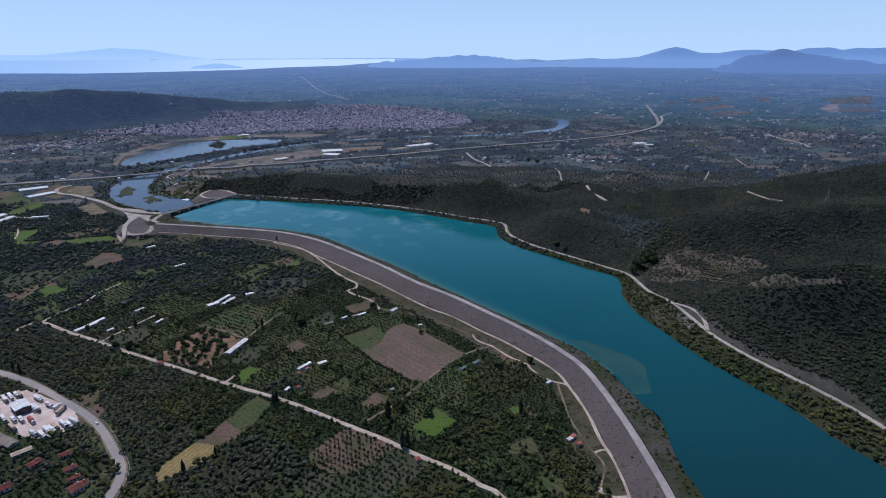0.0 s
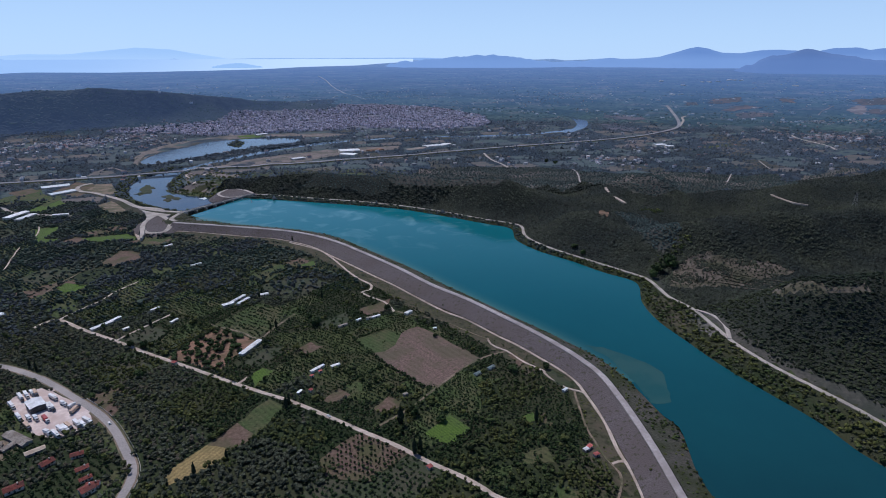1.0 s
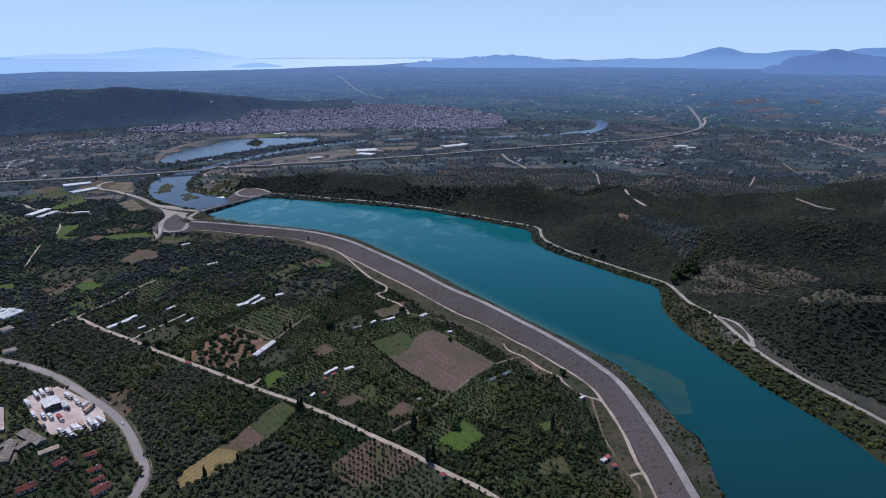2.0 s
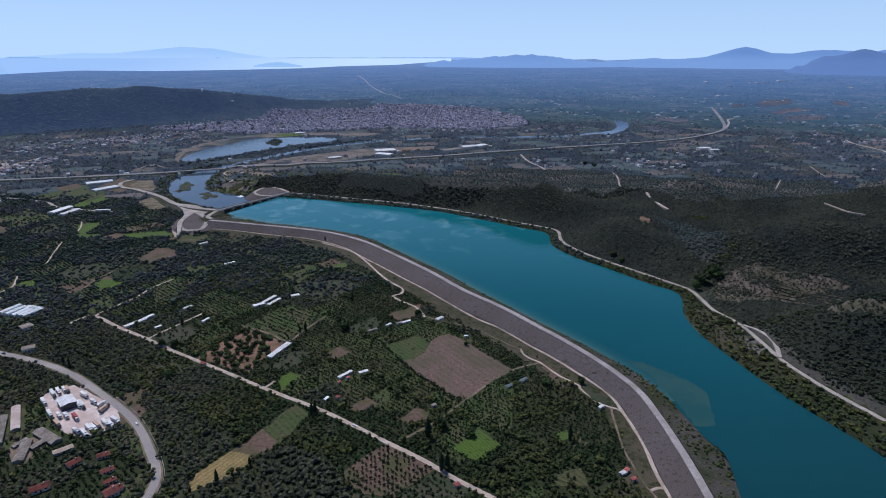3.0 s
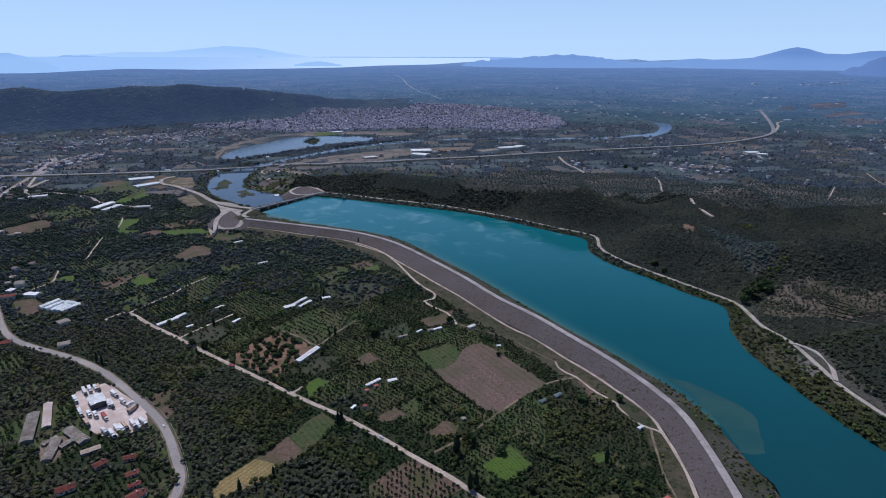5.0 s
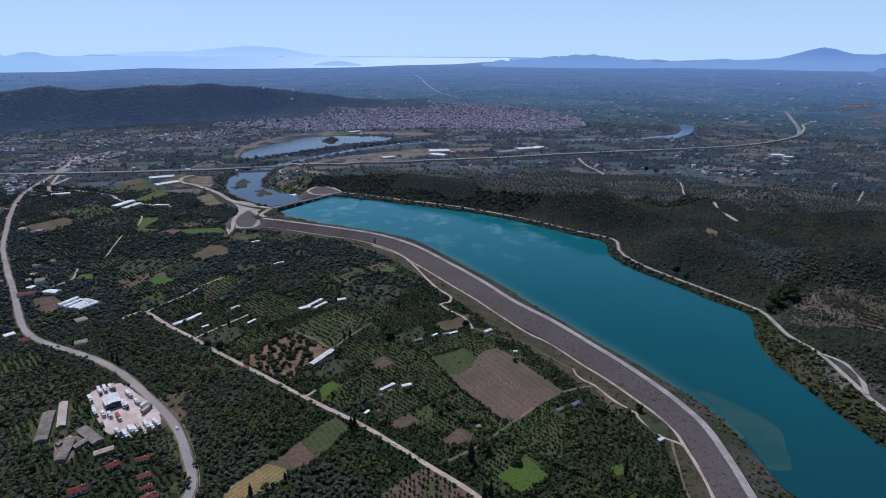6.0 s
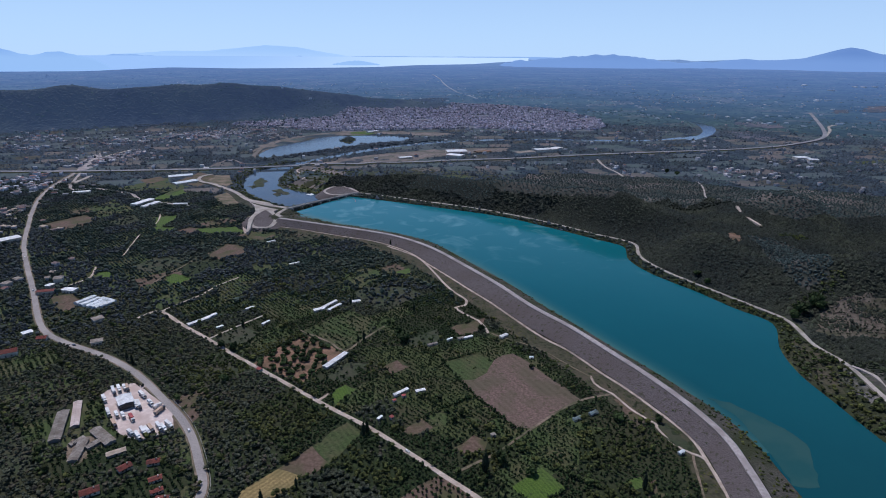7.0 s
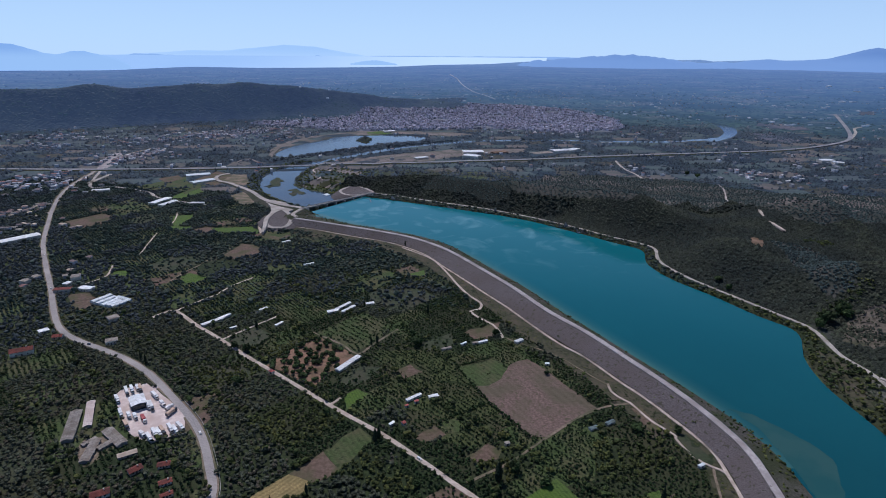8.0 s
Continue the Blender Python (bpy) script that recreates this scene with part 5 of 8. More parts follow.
def causeway(name, line, levels, width, material, label, foot=0.0, batter=1.8, category="embankment"):
    """An earth bank under a raised road, its sides running down to the ground."""
    p, z = np.asarray(line), np.broadcast_to(np.asarray(levels, float), (len(line),))
    t = np.gradient(p, axis=0)
    t /= np.linalg.norm(t, axis=1)[:, None] + 1e-9
    nrm = np.stack([-t[:, 1], t[:, 0]], 1)
    out = (width / 2 + batter * np.clip(z - foot, 0.5, None))[:, None]
    rows = [(p + nrm * out, np.full(len(p), foot - 0.5)), (p + nrm * width / 2, z), (p - nrm * width / 2, z), (p - nrm * out, np.full(len(p), foot - 0.5))]
    v = np.vstack([np.column_stack(r) for r in rows])
    k = len(p)
    f = [(j * k + i, j * k + k + i, j * k + k + i + 1, j * k + i + 1) for j in range(3) for i in range(k - 1)]
    return tagged(new(name, mesh_of(name, v, f, material)), label, category, kind="structure")


def mound(name, loop, levels, foot, spread, material, label):
    """A low mound round a closed loop: its rim follows the loop, its foot spreads outward to the ground."""
    p, z = np.asarray(loop), np.broadcast_to(np.asarray(levels, float), (len(loop),))
    c = p.mean(0)
    way = (p - c) / np.linalg.norm(p - c, axis=1)[:, None]
    k = len(p)
    v = np.vstack([np.column_stack([p + way * spread, np.full(k, foot)]), np.column_stack([p + way * 4, z]), np.column_stack([p - way * 3, z]), [[*c, z.mean() - 0.8]]])
    f = [(j * k + i, j * k + (i + 1) % k, j * k + k + (i + 1) % k, j * k + k + i) for j in range(2) for i in range(k)] + [(2 * k + i, 2 * k + (i + 1) % k, 3 * k) for i in range(k)]
    bm = bmesh.new()
    bm.from_mesh(mesh_of(name, v, f, material))
    bmesh.ops.recalc_face_normals(bm, faces=bm.faces)
    if sum(q.normal.z for q in bm.faces) < 0:
        bmesh.ops.reverse_faces(bm, faces=bm.faces)
    return tagged(part(name, bm, material, None), label, "ground", kind="structure")


# ---- ground ----
ALONG, ACROSS = math.radians(-28.7), math.radians(56)


def plot_of(x, y):
    det = math.cos(ALONG) * math.sin(ACROSS) - math.sin(ALONG) * math.cos(ACROSS)
    u = (x * math.sin(ACROSS) - y * math.cos(ACROSS)) / det
    v = (y * math.cos(ALONG) - x * math.sin(ALONG)) / det
    row = np.floor(v / 62)
    col = np.floor((u + row * 37 % 90) / (44 + 14 * np.sin(row * 2.1)))
    h = np.sin(row * 127.1 + col * 311.7) * 43758.5453
    g = np.sin(row * 269.5 + col * 183.3) * 24634.6345
    edge = np.minimum(abs(v / 62 - np.round(v / 62)) * 62, 30)
    return h - np.floor(h), g - np.floor(g), edge


def parcel(x, y):
    """The long narrow plots of the middle plain: two chances of each plot, and the distance from its edge."""
    a = math.radians(24)
    u, v = x * math.cos(a) + y * math.sin(a) + 14 * np.sin(y / 210), y * math.cos(a) - x * math.sin(a) + 12 * np.sin(x / 260)
    row = np.floor(v / 66)
    w = 95 + 40 * np.sin(row * 1.7)
    col = np.floor((u + row * 57) / w)
    q, g = np.sin(row * 91.3 + col * 47.7) * 43758.5453, np.sin(row * 15.9 + col * 133.1) * 24634.6345
    edge = np.minimum(abs(v / 66 - np.round(v / 66)) * 66, abs((u + row * 57) / w - np.round((u + row * 57) / w)) * w)
    return q - np.floor(q), g - np.floor(g), edge


def steps(*runs):
    out = [runs[0][0]]
    for a, b, s in runs:
        out += list(np.linspace(a, b, max(1, int(round((b - a) / s))) + 1)[1:])
    return np.array(out)


gx = steps((-4950, -2900, 75), (-2900, -1000, 24), (-1000, -560, 12), (-560, 620, 6.6), (620, 1100, 13), (1100, 2600, 30), (2600, 4950, 75))
gy = steps((-300, -120, 45), (-120, 150, 9), (150, 1220, 6.6), (1220, 1500, 9), (1500, 3000, 20), (3000, 4950, 60))
X, Y = np.meshgrid(gx, gy)
Z = height(X, Y)
nx, ny = len(gx), len(gy)
i = (np.arange(ny - 1)[:, None] * nx + np.arange(nx - 1)[None]).ravel()
quads = np.concatenate([np.stack([i, i + 1, i + nx + 1], 1), np.stack([i, i + nx + 1, i + nx], 1)])
radius = np.hypot(X, Y).ravel()
ground = new("ground", big_mesh("ground", np.stack([X.ravel(), Y.ravel(), Z.ravel()], 1), quads, M["ground"], True))
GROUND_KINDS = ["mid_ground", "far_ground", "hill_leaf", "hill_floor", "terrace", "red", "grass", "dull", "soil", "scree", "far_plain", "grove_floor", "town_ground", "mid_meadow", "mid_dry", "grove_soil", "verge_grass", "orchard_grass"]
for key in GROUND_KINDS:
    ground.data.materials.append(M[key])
cx, cy = X.ravel()[quads].mean(1), Y.ravel()[quads].mean(1)
half = len(quads) // 2
scatter = np.tile(np.random.default_rng(2).normal(size=half), 2)
reach = np.hypot(cx, cy) + 70 * np.sin(cx / 170 + 1) + 60 * np.sin(cy / 120 + cx / 300)
reach = reach + np.clip(scatter, -1.6, 1.6) * np.clip((reach - 1100) * 0.1, 0, 90)
kind_of = np.zeros(len(quads), np.int32)
q, g, edge = plot_of(cx, cy)
farmed = (np.hypot(cx, cy) < 1900)
for lo, hi, slot in ((0.30, 0.40, 7), (0.58, 0.70, 7), (0.70, 0.78, 8), (0.90, 0.96, 7), (0.97, 1.0, 9)):
    kind_of[farmed & (q >= lo) & (q < hi)] = slot
dcr, scr = away(cx, cy, crest_line)
kind_of[dcr < 64] = 0
kind_of[(dcr < 52) & (scr < 0)] = 17
d, sd = away(cx, cy, shore_road_line)
on_hill = (sd > 0) & (d > 4) & (cy < 1300) & (cx > -500)
kind_of[on_hill] = 4
db, sb = away(cx, cy, bank_line)
kind_of[(sd <= 0) & (sb > 0) & (cy < 1180) & (cx > -440)] = 0
for poly, slot in ((TERRACES, 5), (TERRACES_B, 5), (OLIVE_GROVE, 12), (GROVES_FAR, 12), (CLEARING, 6), (SCREE, 17), (SCREE_B, 10)):
    kind_of[inside(cx, cy, poly)] = slot
for poly, way in PLANTED:
    kind_of[inside(cx, cy, poly)] = 18 if way == 0.62 else 0
cut = on_hill & (d > 3.5) & (d < 17) & (np.sin(cx / 23) * np.sin(cy / 31) > -0.35) & (cy < 720)
kind_of[cut] = 12
# outwards the ground changes to materials with more haze in their colour
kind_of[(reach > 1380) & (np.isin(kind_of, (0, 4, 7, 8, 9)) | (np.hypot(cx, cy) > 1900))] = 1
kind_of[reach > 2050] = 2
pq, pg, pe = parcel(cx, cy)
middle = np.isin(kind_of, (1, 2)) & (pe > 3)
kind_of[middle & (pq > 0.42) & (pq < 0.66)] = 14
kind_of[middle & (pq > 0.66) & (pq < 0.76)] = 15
kind_of[middle & (pq > 0.90)] = 12
grovelike = inside(cx, cy, GROVES_FAR)
kind_of[grovelike & ((pq * 7.3) % 1 > 0.62)] = 16
kind_of[inside(cx, cy, PALE_SLOPE)] = 16
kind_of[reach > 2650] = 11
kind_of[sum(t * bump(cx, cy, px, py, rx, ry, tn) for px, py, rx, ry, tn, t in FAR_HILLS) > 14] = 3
kind_of[inside(cx, cy, TOWN)] = 13
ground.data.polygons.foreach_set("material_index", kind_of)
tagged(ground, "wide valley floor of scrub and dry grass running out to a hazy plain", "ground", kind="structure")


# ---- waters ----
def pool(name, poly, level, material, label):
    bm = bmesh.new()
    f = bm.faces.new([bm.verts.new((x, y, level)) for x, y in poly])
    f.normal_update()
    if f.normal.z < 0:
        bmesh.ops.reverse_faces(bm, faces=[f])
    bmesh.ops.triangulate(bm, faces=list(bm.faces))
    return tagged(part(name, bm, material, None), label, "water", kind="structure")


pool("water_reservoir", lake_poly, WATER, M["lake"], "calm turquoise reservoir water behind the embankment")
pool("water_river", river_poly, TAIL, M["river"], "shallow blue river water below the dam")
pool("water_pond", pond_poly[:-1], TAIL + 1.0, M["river"], "blue pond beside the river near the town")
pool("water_bend", bend_poly, -1.6, M["river"], "bright blue bend of the far river")

# sea along the far edge of the plain
az = np.radians(np.linspace(-62, -4.5, 80))
shore = np.interp(np.degrees(az), SEA_AZ, SEA_FROM)
rows = np.linspace(0, 1, 14)
v, f = [], []
for k, w in enumerate(rows):
    for a, s in zip(az, shore):
        r = s + (RIM + 60 - s) * w
        v.append((r * math.sin(a), r * math.cos(a), bowl(np.array(r)) + 2.5))
n = len(az)
for k in range(len(rows) - 1):
    f += [(k * n + i, k * n + i + 1, k * n + n + i + 1, k * n + n + i) for i in range(n - 1)]
tagged(new("water_sea", mesh_of("water_sea", v, f, M["sea"], True)), "pale gulf with a painted shine on the horizon", "water", kind="structure")


def range_of(name, profile, near, material, label, thick=130, rough=0.12, seed=1):
    """A far mountain range: a ridge with real thickness, its crest given as azimuth and height over the horizon, in degrees."""
    rng = np.random.default_rng(seed)
    a = np.linspace(profile[0][0], profile[-1][0], 160)
    e = np.interp(a, [p[0] for p in profile], [p[1] for p in profile])
    wob = np.convolve(rng.normal(size=190), np.hanning(9) / 2, "same")[15:175]
    e = e + rough * 0.16 * wob
    v, f = [], []
    base = bowl(np.array(near - thick)) - 12
    for k, (off, part_up) in enumerate(((-1, 0), (-0.55, 0.35), (-0.2, 0.8), (0, 1), (0.5, 0.5), (1, 0))):
        for ang, up in zip(np.radians(a), e):
            top = 280 + math.tan(math.radians(up)) * near
            r = near + off * thick + (0)
            v.append((r * math.sin(ang), r * math.cos(ang), base + max(0.0, top - base) * part_up))
    n = len(a)
    for k in range(5):
        f += [(k * n + i, k * n + i + 1, k * n + n + i + 1, k * n + n + i) for i in range(n - 1)]
    return tagged(new(name, mesh_of(name, v, f, material, True)), label, "mountain", kind="structure")


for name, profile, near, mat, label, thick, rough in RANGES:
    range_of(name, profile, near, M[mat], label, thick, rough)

# ---- roads and embankment ----
def offset(line, d):
    p = np.asarray(line)
    t = np.gradient(p, axis=0)
    t /= np.linalg.norm(t, axis=1)[:, None] + 1e-9
    return p + np.stack([-t[:, 1], t[:, 0]], 1) * d


# The crest line runs from the dam towards the camera: land lies to its right, water to its left.
side = -1
toe_d, _ = away(crest_line[:, 0], crest_line[:, 1], curve(TOE_ROAD))
lake_d, _ = away(crest_line[:, 0], crest_line[:, 1], left_edge)


def bank_face(name, ins, outs, z_in, z_out, material, label, sign, bulge=0.0, rows=6):
    """One face of the embankment, its foot following another line of the plan."""
    k = len(crest_line)
    v, f = [], []
    for r in range(rows + 1):
        w = r / rows
        d = ins + (outs - ins) * w
        p = crest_line + (offset(crest_line, sign) - crest_line) * d[:, None]
        z = np.full(k, z_in + (z_out - z_in) * w + bulge * math.sin(math.pi * w))
        v.append(np.column_stack([p, z]))
    v = np.vstack(v)
    for r in range(rows):
        for i in range(k - 1):
            q = (r * k + i, r * k + i + 1, r * k + k + i + 1, r * k + k + i)
            f.append(q if sign < 0 else q[::-1])
    ob = new(name, mesh_of(name, v, f, material))
    for p in ob.data.polygons:
        if p.normal.z < 0:
            p.flip()
    return tagged(ob, label, "embankment", kind="structure")


smooth5 = lambda q: np.convolve(np.pad(q, 4, mode="edge"), np.ones(9) / 9, "valid")
bank_face("embankment_land", 0 * toe_d + 3.6, smooth5(np.clip(toe_d, 12, 34)) - 1.0, CREST, 0.35, M["rock_face"], "long grey stone-faced embankment slope with scattered weeds", -1, -0.3)
bank_face("embankment_lake", 0 * lake_d + 3.6, smooth5(np.clip(lake_d, 9, 40)) + 4.0, CREST, WATER - 0.9, M["bank"], "weedy stony bank between the crest road and the water", 1, 0.0)
ribbon("road_crest", crest_line, 5.8, M["crest_road"], "pale gravel road on the crest of the embankment", "road", 0.25, CREST, 0.02, depth=1.2)
ribbon("road_toe", curve(TOE_ROAD), 2.7, M["dirt_road"], "narrow pale track along the foot of the embankment", "road", 0.45, None, 0.06)
ribbon("road_shore", shore_road_line, 4.6, M["gravel_road"], "pale gravel road along the wooded shore", "road", 0.35, None, 0.05, depth=1.5)
ribbon("road_shore_spur", curve(SHORE_SPUR), 4.0, M["gravel_road"], "gravel spur leaving the shore road", "road", 0.4, None, 0.08, depth=1.5)
ribbon("road_dirt", curve(DIRT_ROAD), 4.0, M["dirt_road"], "straight pinkish dirt road between the orchards", "road", 0.3, None, 0.06)
main_line = curve(MAIN_ROAD)
for _ in range(6):
    main_line[1:-1] = (main_line[:-2] + main_line[1:-1] * 2 + main_line[2:]) / 4
ribbon("road_main_verge", main_line, 8.6, M["verge"], "dusty brown verge of the main road", "road", 0.14, None, 0.05)
ribbon("road_main", main_line, 6.0, M["asphalt"], "winding worn grey asphalt road", "road", 0.3, None, 0.01)
highway = curve(HIGHWAY, 20)
deck_level = np.maximum(height(highway[:, 0], highway[:, 1]), 0) + 3.0
over_river = away(highway[:, 0], highway[:, 1], np.array([(-735, 1400), (-737, 1450)], float))[0] < 62
ribbon("road_highway", highway, 14, M["highway"], "grey highway crossing the plain on a low bank", "road", 0.25, deck_level, 0.0, depth=0.6)
first, last = np.where(over_river)[0][[0, -1]]
near_end = int(np.argmax(np.hypot(highway[:, 0], highway[:, 1]) * (np.arange(len(highway)) > last) > 2300))
for piece in (slice(0, first + 1), slice(last, near_end)):
    causeway("highway_bank", highway[piece], deck_level[piece] - 0.1, 15, M["dull"], "grassy earth bank carrying the highway", 0.0, 1.6)
road_in = curve(PLAZA_ROAD)
road_in_level = np.interp(np.arange(len(road_in)), (0, 6, 14, 34, 60), (CREST, 8, 6, 2, 0.5))
ribbon("road_plaza", road_in, 9, M["gravel_road"], "pale road leading to the dam", "road", 0.3, road_in_level, 0.03, depth=0.6)
causeway("plaza_bank", road_in, road_in_level, 10, M["bank"], "weedy bank under the road to the dam", -0.5, 2.2)
loop = curve(PLAZA_LOOP + PLAZA_LOOP[:1])[:-1]
loop_level = np.interp(loop[:, 1], (905, 975), (2.5, 6.3))
ribbon("road_plaza_loop", np.vstack([loop, loop[:1]]), 8, M["gravel_road"], "pale loop road round a stony island by the dam", "road", 0.3, np.append(loop_level, loop_level[0]), 0.02, depth=0.5)
mound("plaza_mound", loop, loop_level, -0.4, 18, M["rock_face"], "stony grey mound carrying the loop road")
for name, pts, w, mat, label in (
    ("road_gravel_path", GRAVEL_PATH, 2.8, "dirt_road", "winding pale footpath beside the embankment"),
    ("road_gravel_path", GRAVEL_PATH_B, 1.7, "verge", "faint dusty footpath crossing the dry verge"),
    ("road_gravel_path", GRAVEL_PATH_C, 2.1, "dirt_road", "reddish footpath joining the embankment track"),
    ("road_gravel_spur", GRAVEL_SPUR, 1.7, "verge", "thin reddish path along the orchard edge"),
    ("road_gravel_link", GRAVEL_LINK, 2.4, "dirt_road", "short pale path to the embankment track"),
    ("road_gravel_lane", GRAVEL_LANE, 3.0, "dirt_road", "curving dirt lane to the embankment track"),
    ("road_lane", LANE_A, 2.2, "dirt_road", "narrow field lane between orchards"),
    ("road_lane", LANE_B, 2.8, "dirt_road", "short dirt lane from the junction"),
    ("road_lane", LANE_C, 2.4, "dirt_road", "farm lane beside a fenced plot"),
    ("road_lane", LANE_K, 2.0, "dirt_road", "straight pale field lane between groves"),
    ("road_lane", LANE_L, 2.2, "dirt_road", "short pale lane beside a crop field"),
    ("road_lane", LANE_M, 1.8, "verge", "dusty track below the loop road"),
    ("road_lane", LANE_D, 1.8, "verge", "straight field track between plots"),
    ("road_lane", LANE_E, 2.6, "verge", "dusty track to the farm sheds"),
    ("road_lane", LANE_J, 3.0, "dirt_road", "short pale spur off the dirt road"),
    ("road_lane", LANE_F, 2.2, "verge", "field track along the brown field"),
    ("road_lane", LANE_G, 2.6, "dirt_road", "pale lane through the groves"),
    ("road_lane", LANE_H, 6.0, "gravel_road", "paved lane near the highway"),
    ("road_lane", LANE_I, 7.0, "gravel_road", "side street leaving the main road"),
    ("road_far", FAR_ROAD, 10, "gravel_road", "pale service road beside the highway"),
    ("road_pond", POND_ROAD, 11, "dry", "pale sandy track round the pond"),
    ("road_hill_track", HILL_TRACK, 4.0, "dirt_road", "reddish track on the hillside"),
    ("road_hill_track", HILL_TRACK_B, 3.4, "dirt_road", "thin track high on the wooded hill"),
    ("road_hill_track", HILL_TRACK_C, 2.2, "gravel_road", "pale bend of a track among the groves"),
    ("road_hill_track", HILL_TRACK_D, 2.2, "gravel_road", "short pale track on the far slope"),
    ("road_hill_track", HILL_TRACK_E, 3.0, "gravel_road", "pale track through the olive groves"),
    ("road_plaza_path", PLAZA_PATH, 4.0, "dirt_road", "pinkish path leaving the loop road"),
    ("road_river_track", RIVER_TRACK, 4.0, "dirt_road", "winding pale track on the river bank"),
    ("road_quarry", QUARRY_TRACK, 6, "quarry", "pale track up to the quarry"),
    ("road_village", VILLAGE_ROAD, 8, "gravel_road", "pale road through the scattered village"),
    ("road_valley_track", VALLEY_TRACK, 6, "gravel_road", "winding pale track between valley farms"),
    ("road_slip", SLIP_ROAD, 9, "gravel_road", "pale slip road to the highway"),
    ("road_bank_track", BANK_TRACK, 6.0, "dry", "pale track beyond the highway"),
):
    ribbon(name, curve(pts), w, M[mat], label, "road", 0.32 if "hill" not in name else 1.0, None, 0.1, depth=0.5 if "hill" not in name else 2.5)

# ---- fields and yards ----
sheet("field_brown", BROWN_FIELD, M["brown"], "large mown reddish-brown field", "field", 0.14)
sheet("field_fallow", FALLOW_FIELD, M["grass"], "fallow green strip beside the brown field", "field", 0.10)
sheet("field_bright", BRIGHT_FIELD, M["bright"], "small bright green crop field", "field", 0.14)
sheet("field_stubble", STUBBLE_FIELD, M["stubble"], "yellow stubble field", "field", 0.14)
sheet("field_ploughed", PLOUGHED_STRIP, M["soil"], "brown ploughed strip", "field", 0.12)
sheet("field_grass_strip", GRASS_STRIP, M["grass"], "green mown strip beside the dirt road", "field", 0.13)
sheet("field_orchard_soil", ORCHARD_SOIL, M["soil"], "brown orchard soil with rows of young trees", "field", 0.14)
sheet("field_red", RED_SOIL, M["red"], "bare brown soil with scattered trees", "field", 0.13)
sheet("field_young_orchard", YOUNG_ORCHARD, M["dull"], "grassy young orchard floor", "field", 0.10)
sheet("field_row_orchard", ROW_ORCHARD, M["grass"], "light green orchard floor", "field", 0.10)
sheet("field_row_orchard", ROW_ORCHARD_B, M["grass"], "green orchard floor beside the sheds", "field", 0.10)
KIND_WORDS = {"dull": "dull green pasture plot", "bright": "bright green crop plot", "grass": "grassy meadow plot", "soil": "bare brown soil plot", "red": "red bare clearing on the hill"}
for k, (poly, kind) in enumerate(PLOTS + MORE_PLOTS):
    sheet("field_" + kind, poly, M[kind], KIND_WORDS[kind] + " in the valley" if kind != "red" else KIND_WORDS[kind], "field", (0.12 if k < len(PLOTS) else 0.16 + 0.012 * (k - len(PLOTS))) if kind != "red" else 1.2, ragged=1.0)
sheet("yard", YARD, M["yard"], "pale packed lorry yard", "yard", 0.16, ragged=0.5)
sheet("sand_bar", SAND_BAR, M["dry"], "dry sandy bar beside the river", "ground", 0.6, ragged=6)
sheet("dry_bed", DRY_BED, M["dry"], "dry brown flood bed along the river", "ground", 0.5, ragged=6, step=20)
far_loop = curve(ABUTMENT_LOOP + ABUTMENT_LOOP[:1])[:-1]
ribbon("road_abutment", np.vstack([far_loop, far_loop[:1]]), 5.5, M["gravel_road"], "pale loop road at the far end of the dam", "road", 0.25, 8.6, 0.02, depth=0.4)
mound("abutment_mound", far_loop, 8.6, -2.0, 20, M["rock_face"], "stony grey mound at the far end of the dam")
lane = curve(ABUTMENT_LANE)
ribbon("road_abutment_lane", lane, 6, M["gravel_road"], "pale lane leaving the dam towards the works", "road", 0.3, np.linspace(8.4, 2.0, len(lane)), 0.05, depth=0.5)
causeway("abutment_bank", lane, np.linspace(8.4, 2.0, len(lane)), 7, M["bank"], "weedy bank under the lane from the dam", -0.5, 2.0)
lanes = ((-12, 1.0), (-2, 1.0), (2, 0.8), (5, 0.5), (9, 0.24), (14, 0.09), (20, 0.0))
gentle = np.column_stack([np.convolve(np.pad(left_edge[:, c], 10, mode="edge"), np.ones(21) / 21, "valid") for c in (0, 1)])
gentle = gentle[gentle[:, 1] > 452]
bar = 1 + 0.4 * np.exp(-((gentle[:, 1] - 440) / 55) ** 2)
outward = offset(gentle, 1) - gentle
rim_line = [gentle + outward * (d * (bar if d > 0 else 1 + 0 * bar))[:, None] for d, _ in lanes]
k = len(rim_line[0])
rim = mesh_of("water_shallows", np.vstack([np.column_stack([p, np.full(k, WATER + 0.025)]) for p in rim_line]), [(j * k + i, j * k + i + 1, j * k + k + i + 1, j * k + k + i) for j in range(len(lanes) - 1) for i in range(k - 1)], M["rim"], True)
rim.attributes.new("shallow", "FLOAT", "POINT").data.foreach_set("value", np.repeat([w for _, w in lanes], k).astype(np.float32))
tagged(new("water_shallows", rim), "pale shallow rim of the reservoir along the embankment", "water", kind="structure")
sheet("water_shoal", SHOAL, M["shoal"], "pale silt shoal just below the surface beside the embankment", "water", 0.05, WATER, 0.8, 6, depth=0.06)
ribbon("log_boom", curve(BOOM, 4), 1.6, M["steel"], "dark floating boom before the gates", "boom", 0.25, WATER, 0.15, depth=0.6)
sheet("plaza_paving", PLAZA_PAVE, M["gravel_road"], "wide pale paved junction beside the dam", "road", 0.2, 6.2, 0.4, 8, depth=5.0)
sheet("field_soil", PLAZA_FIELD, M["verge"], "bare brown turning ground beside the river", "field", 0.3, ragged=3)
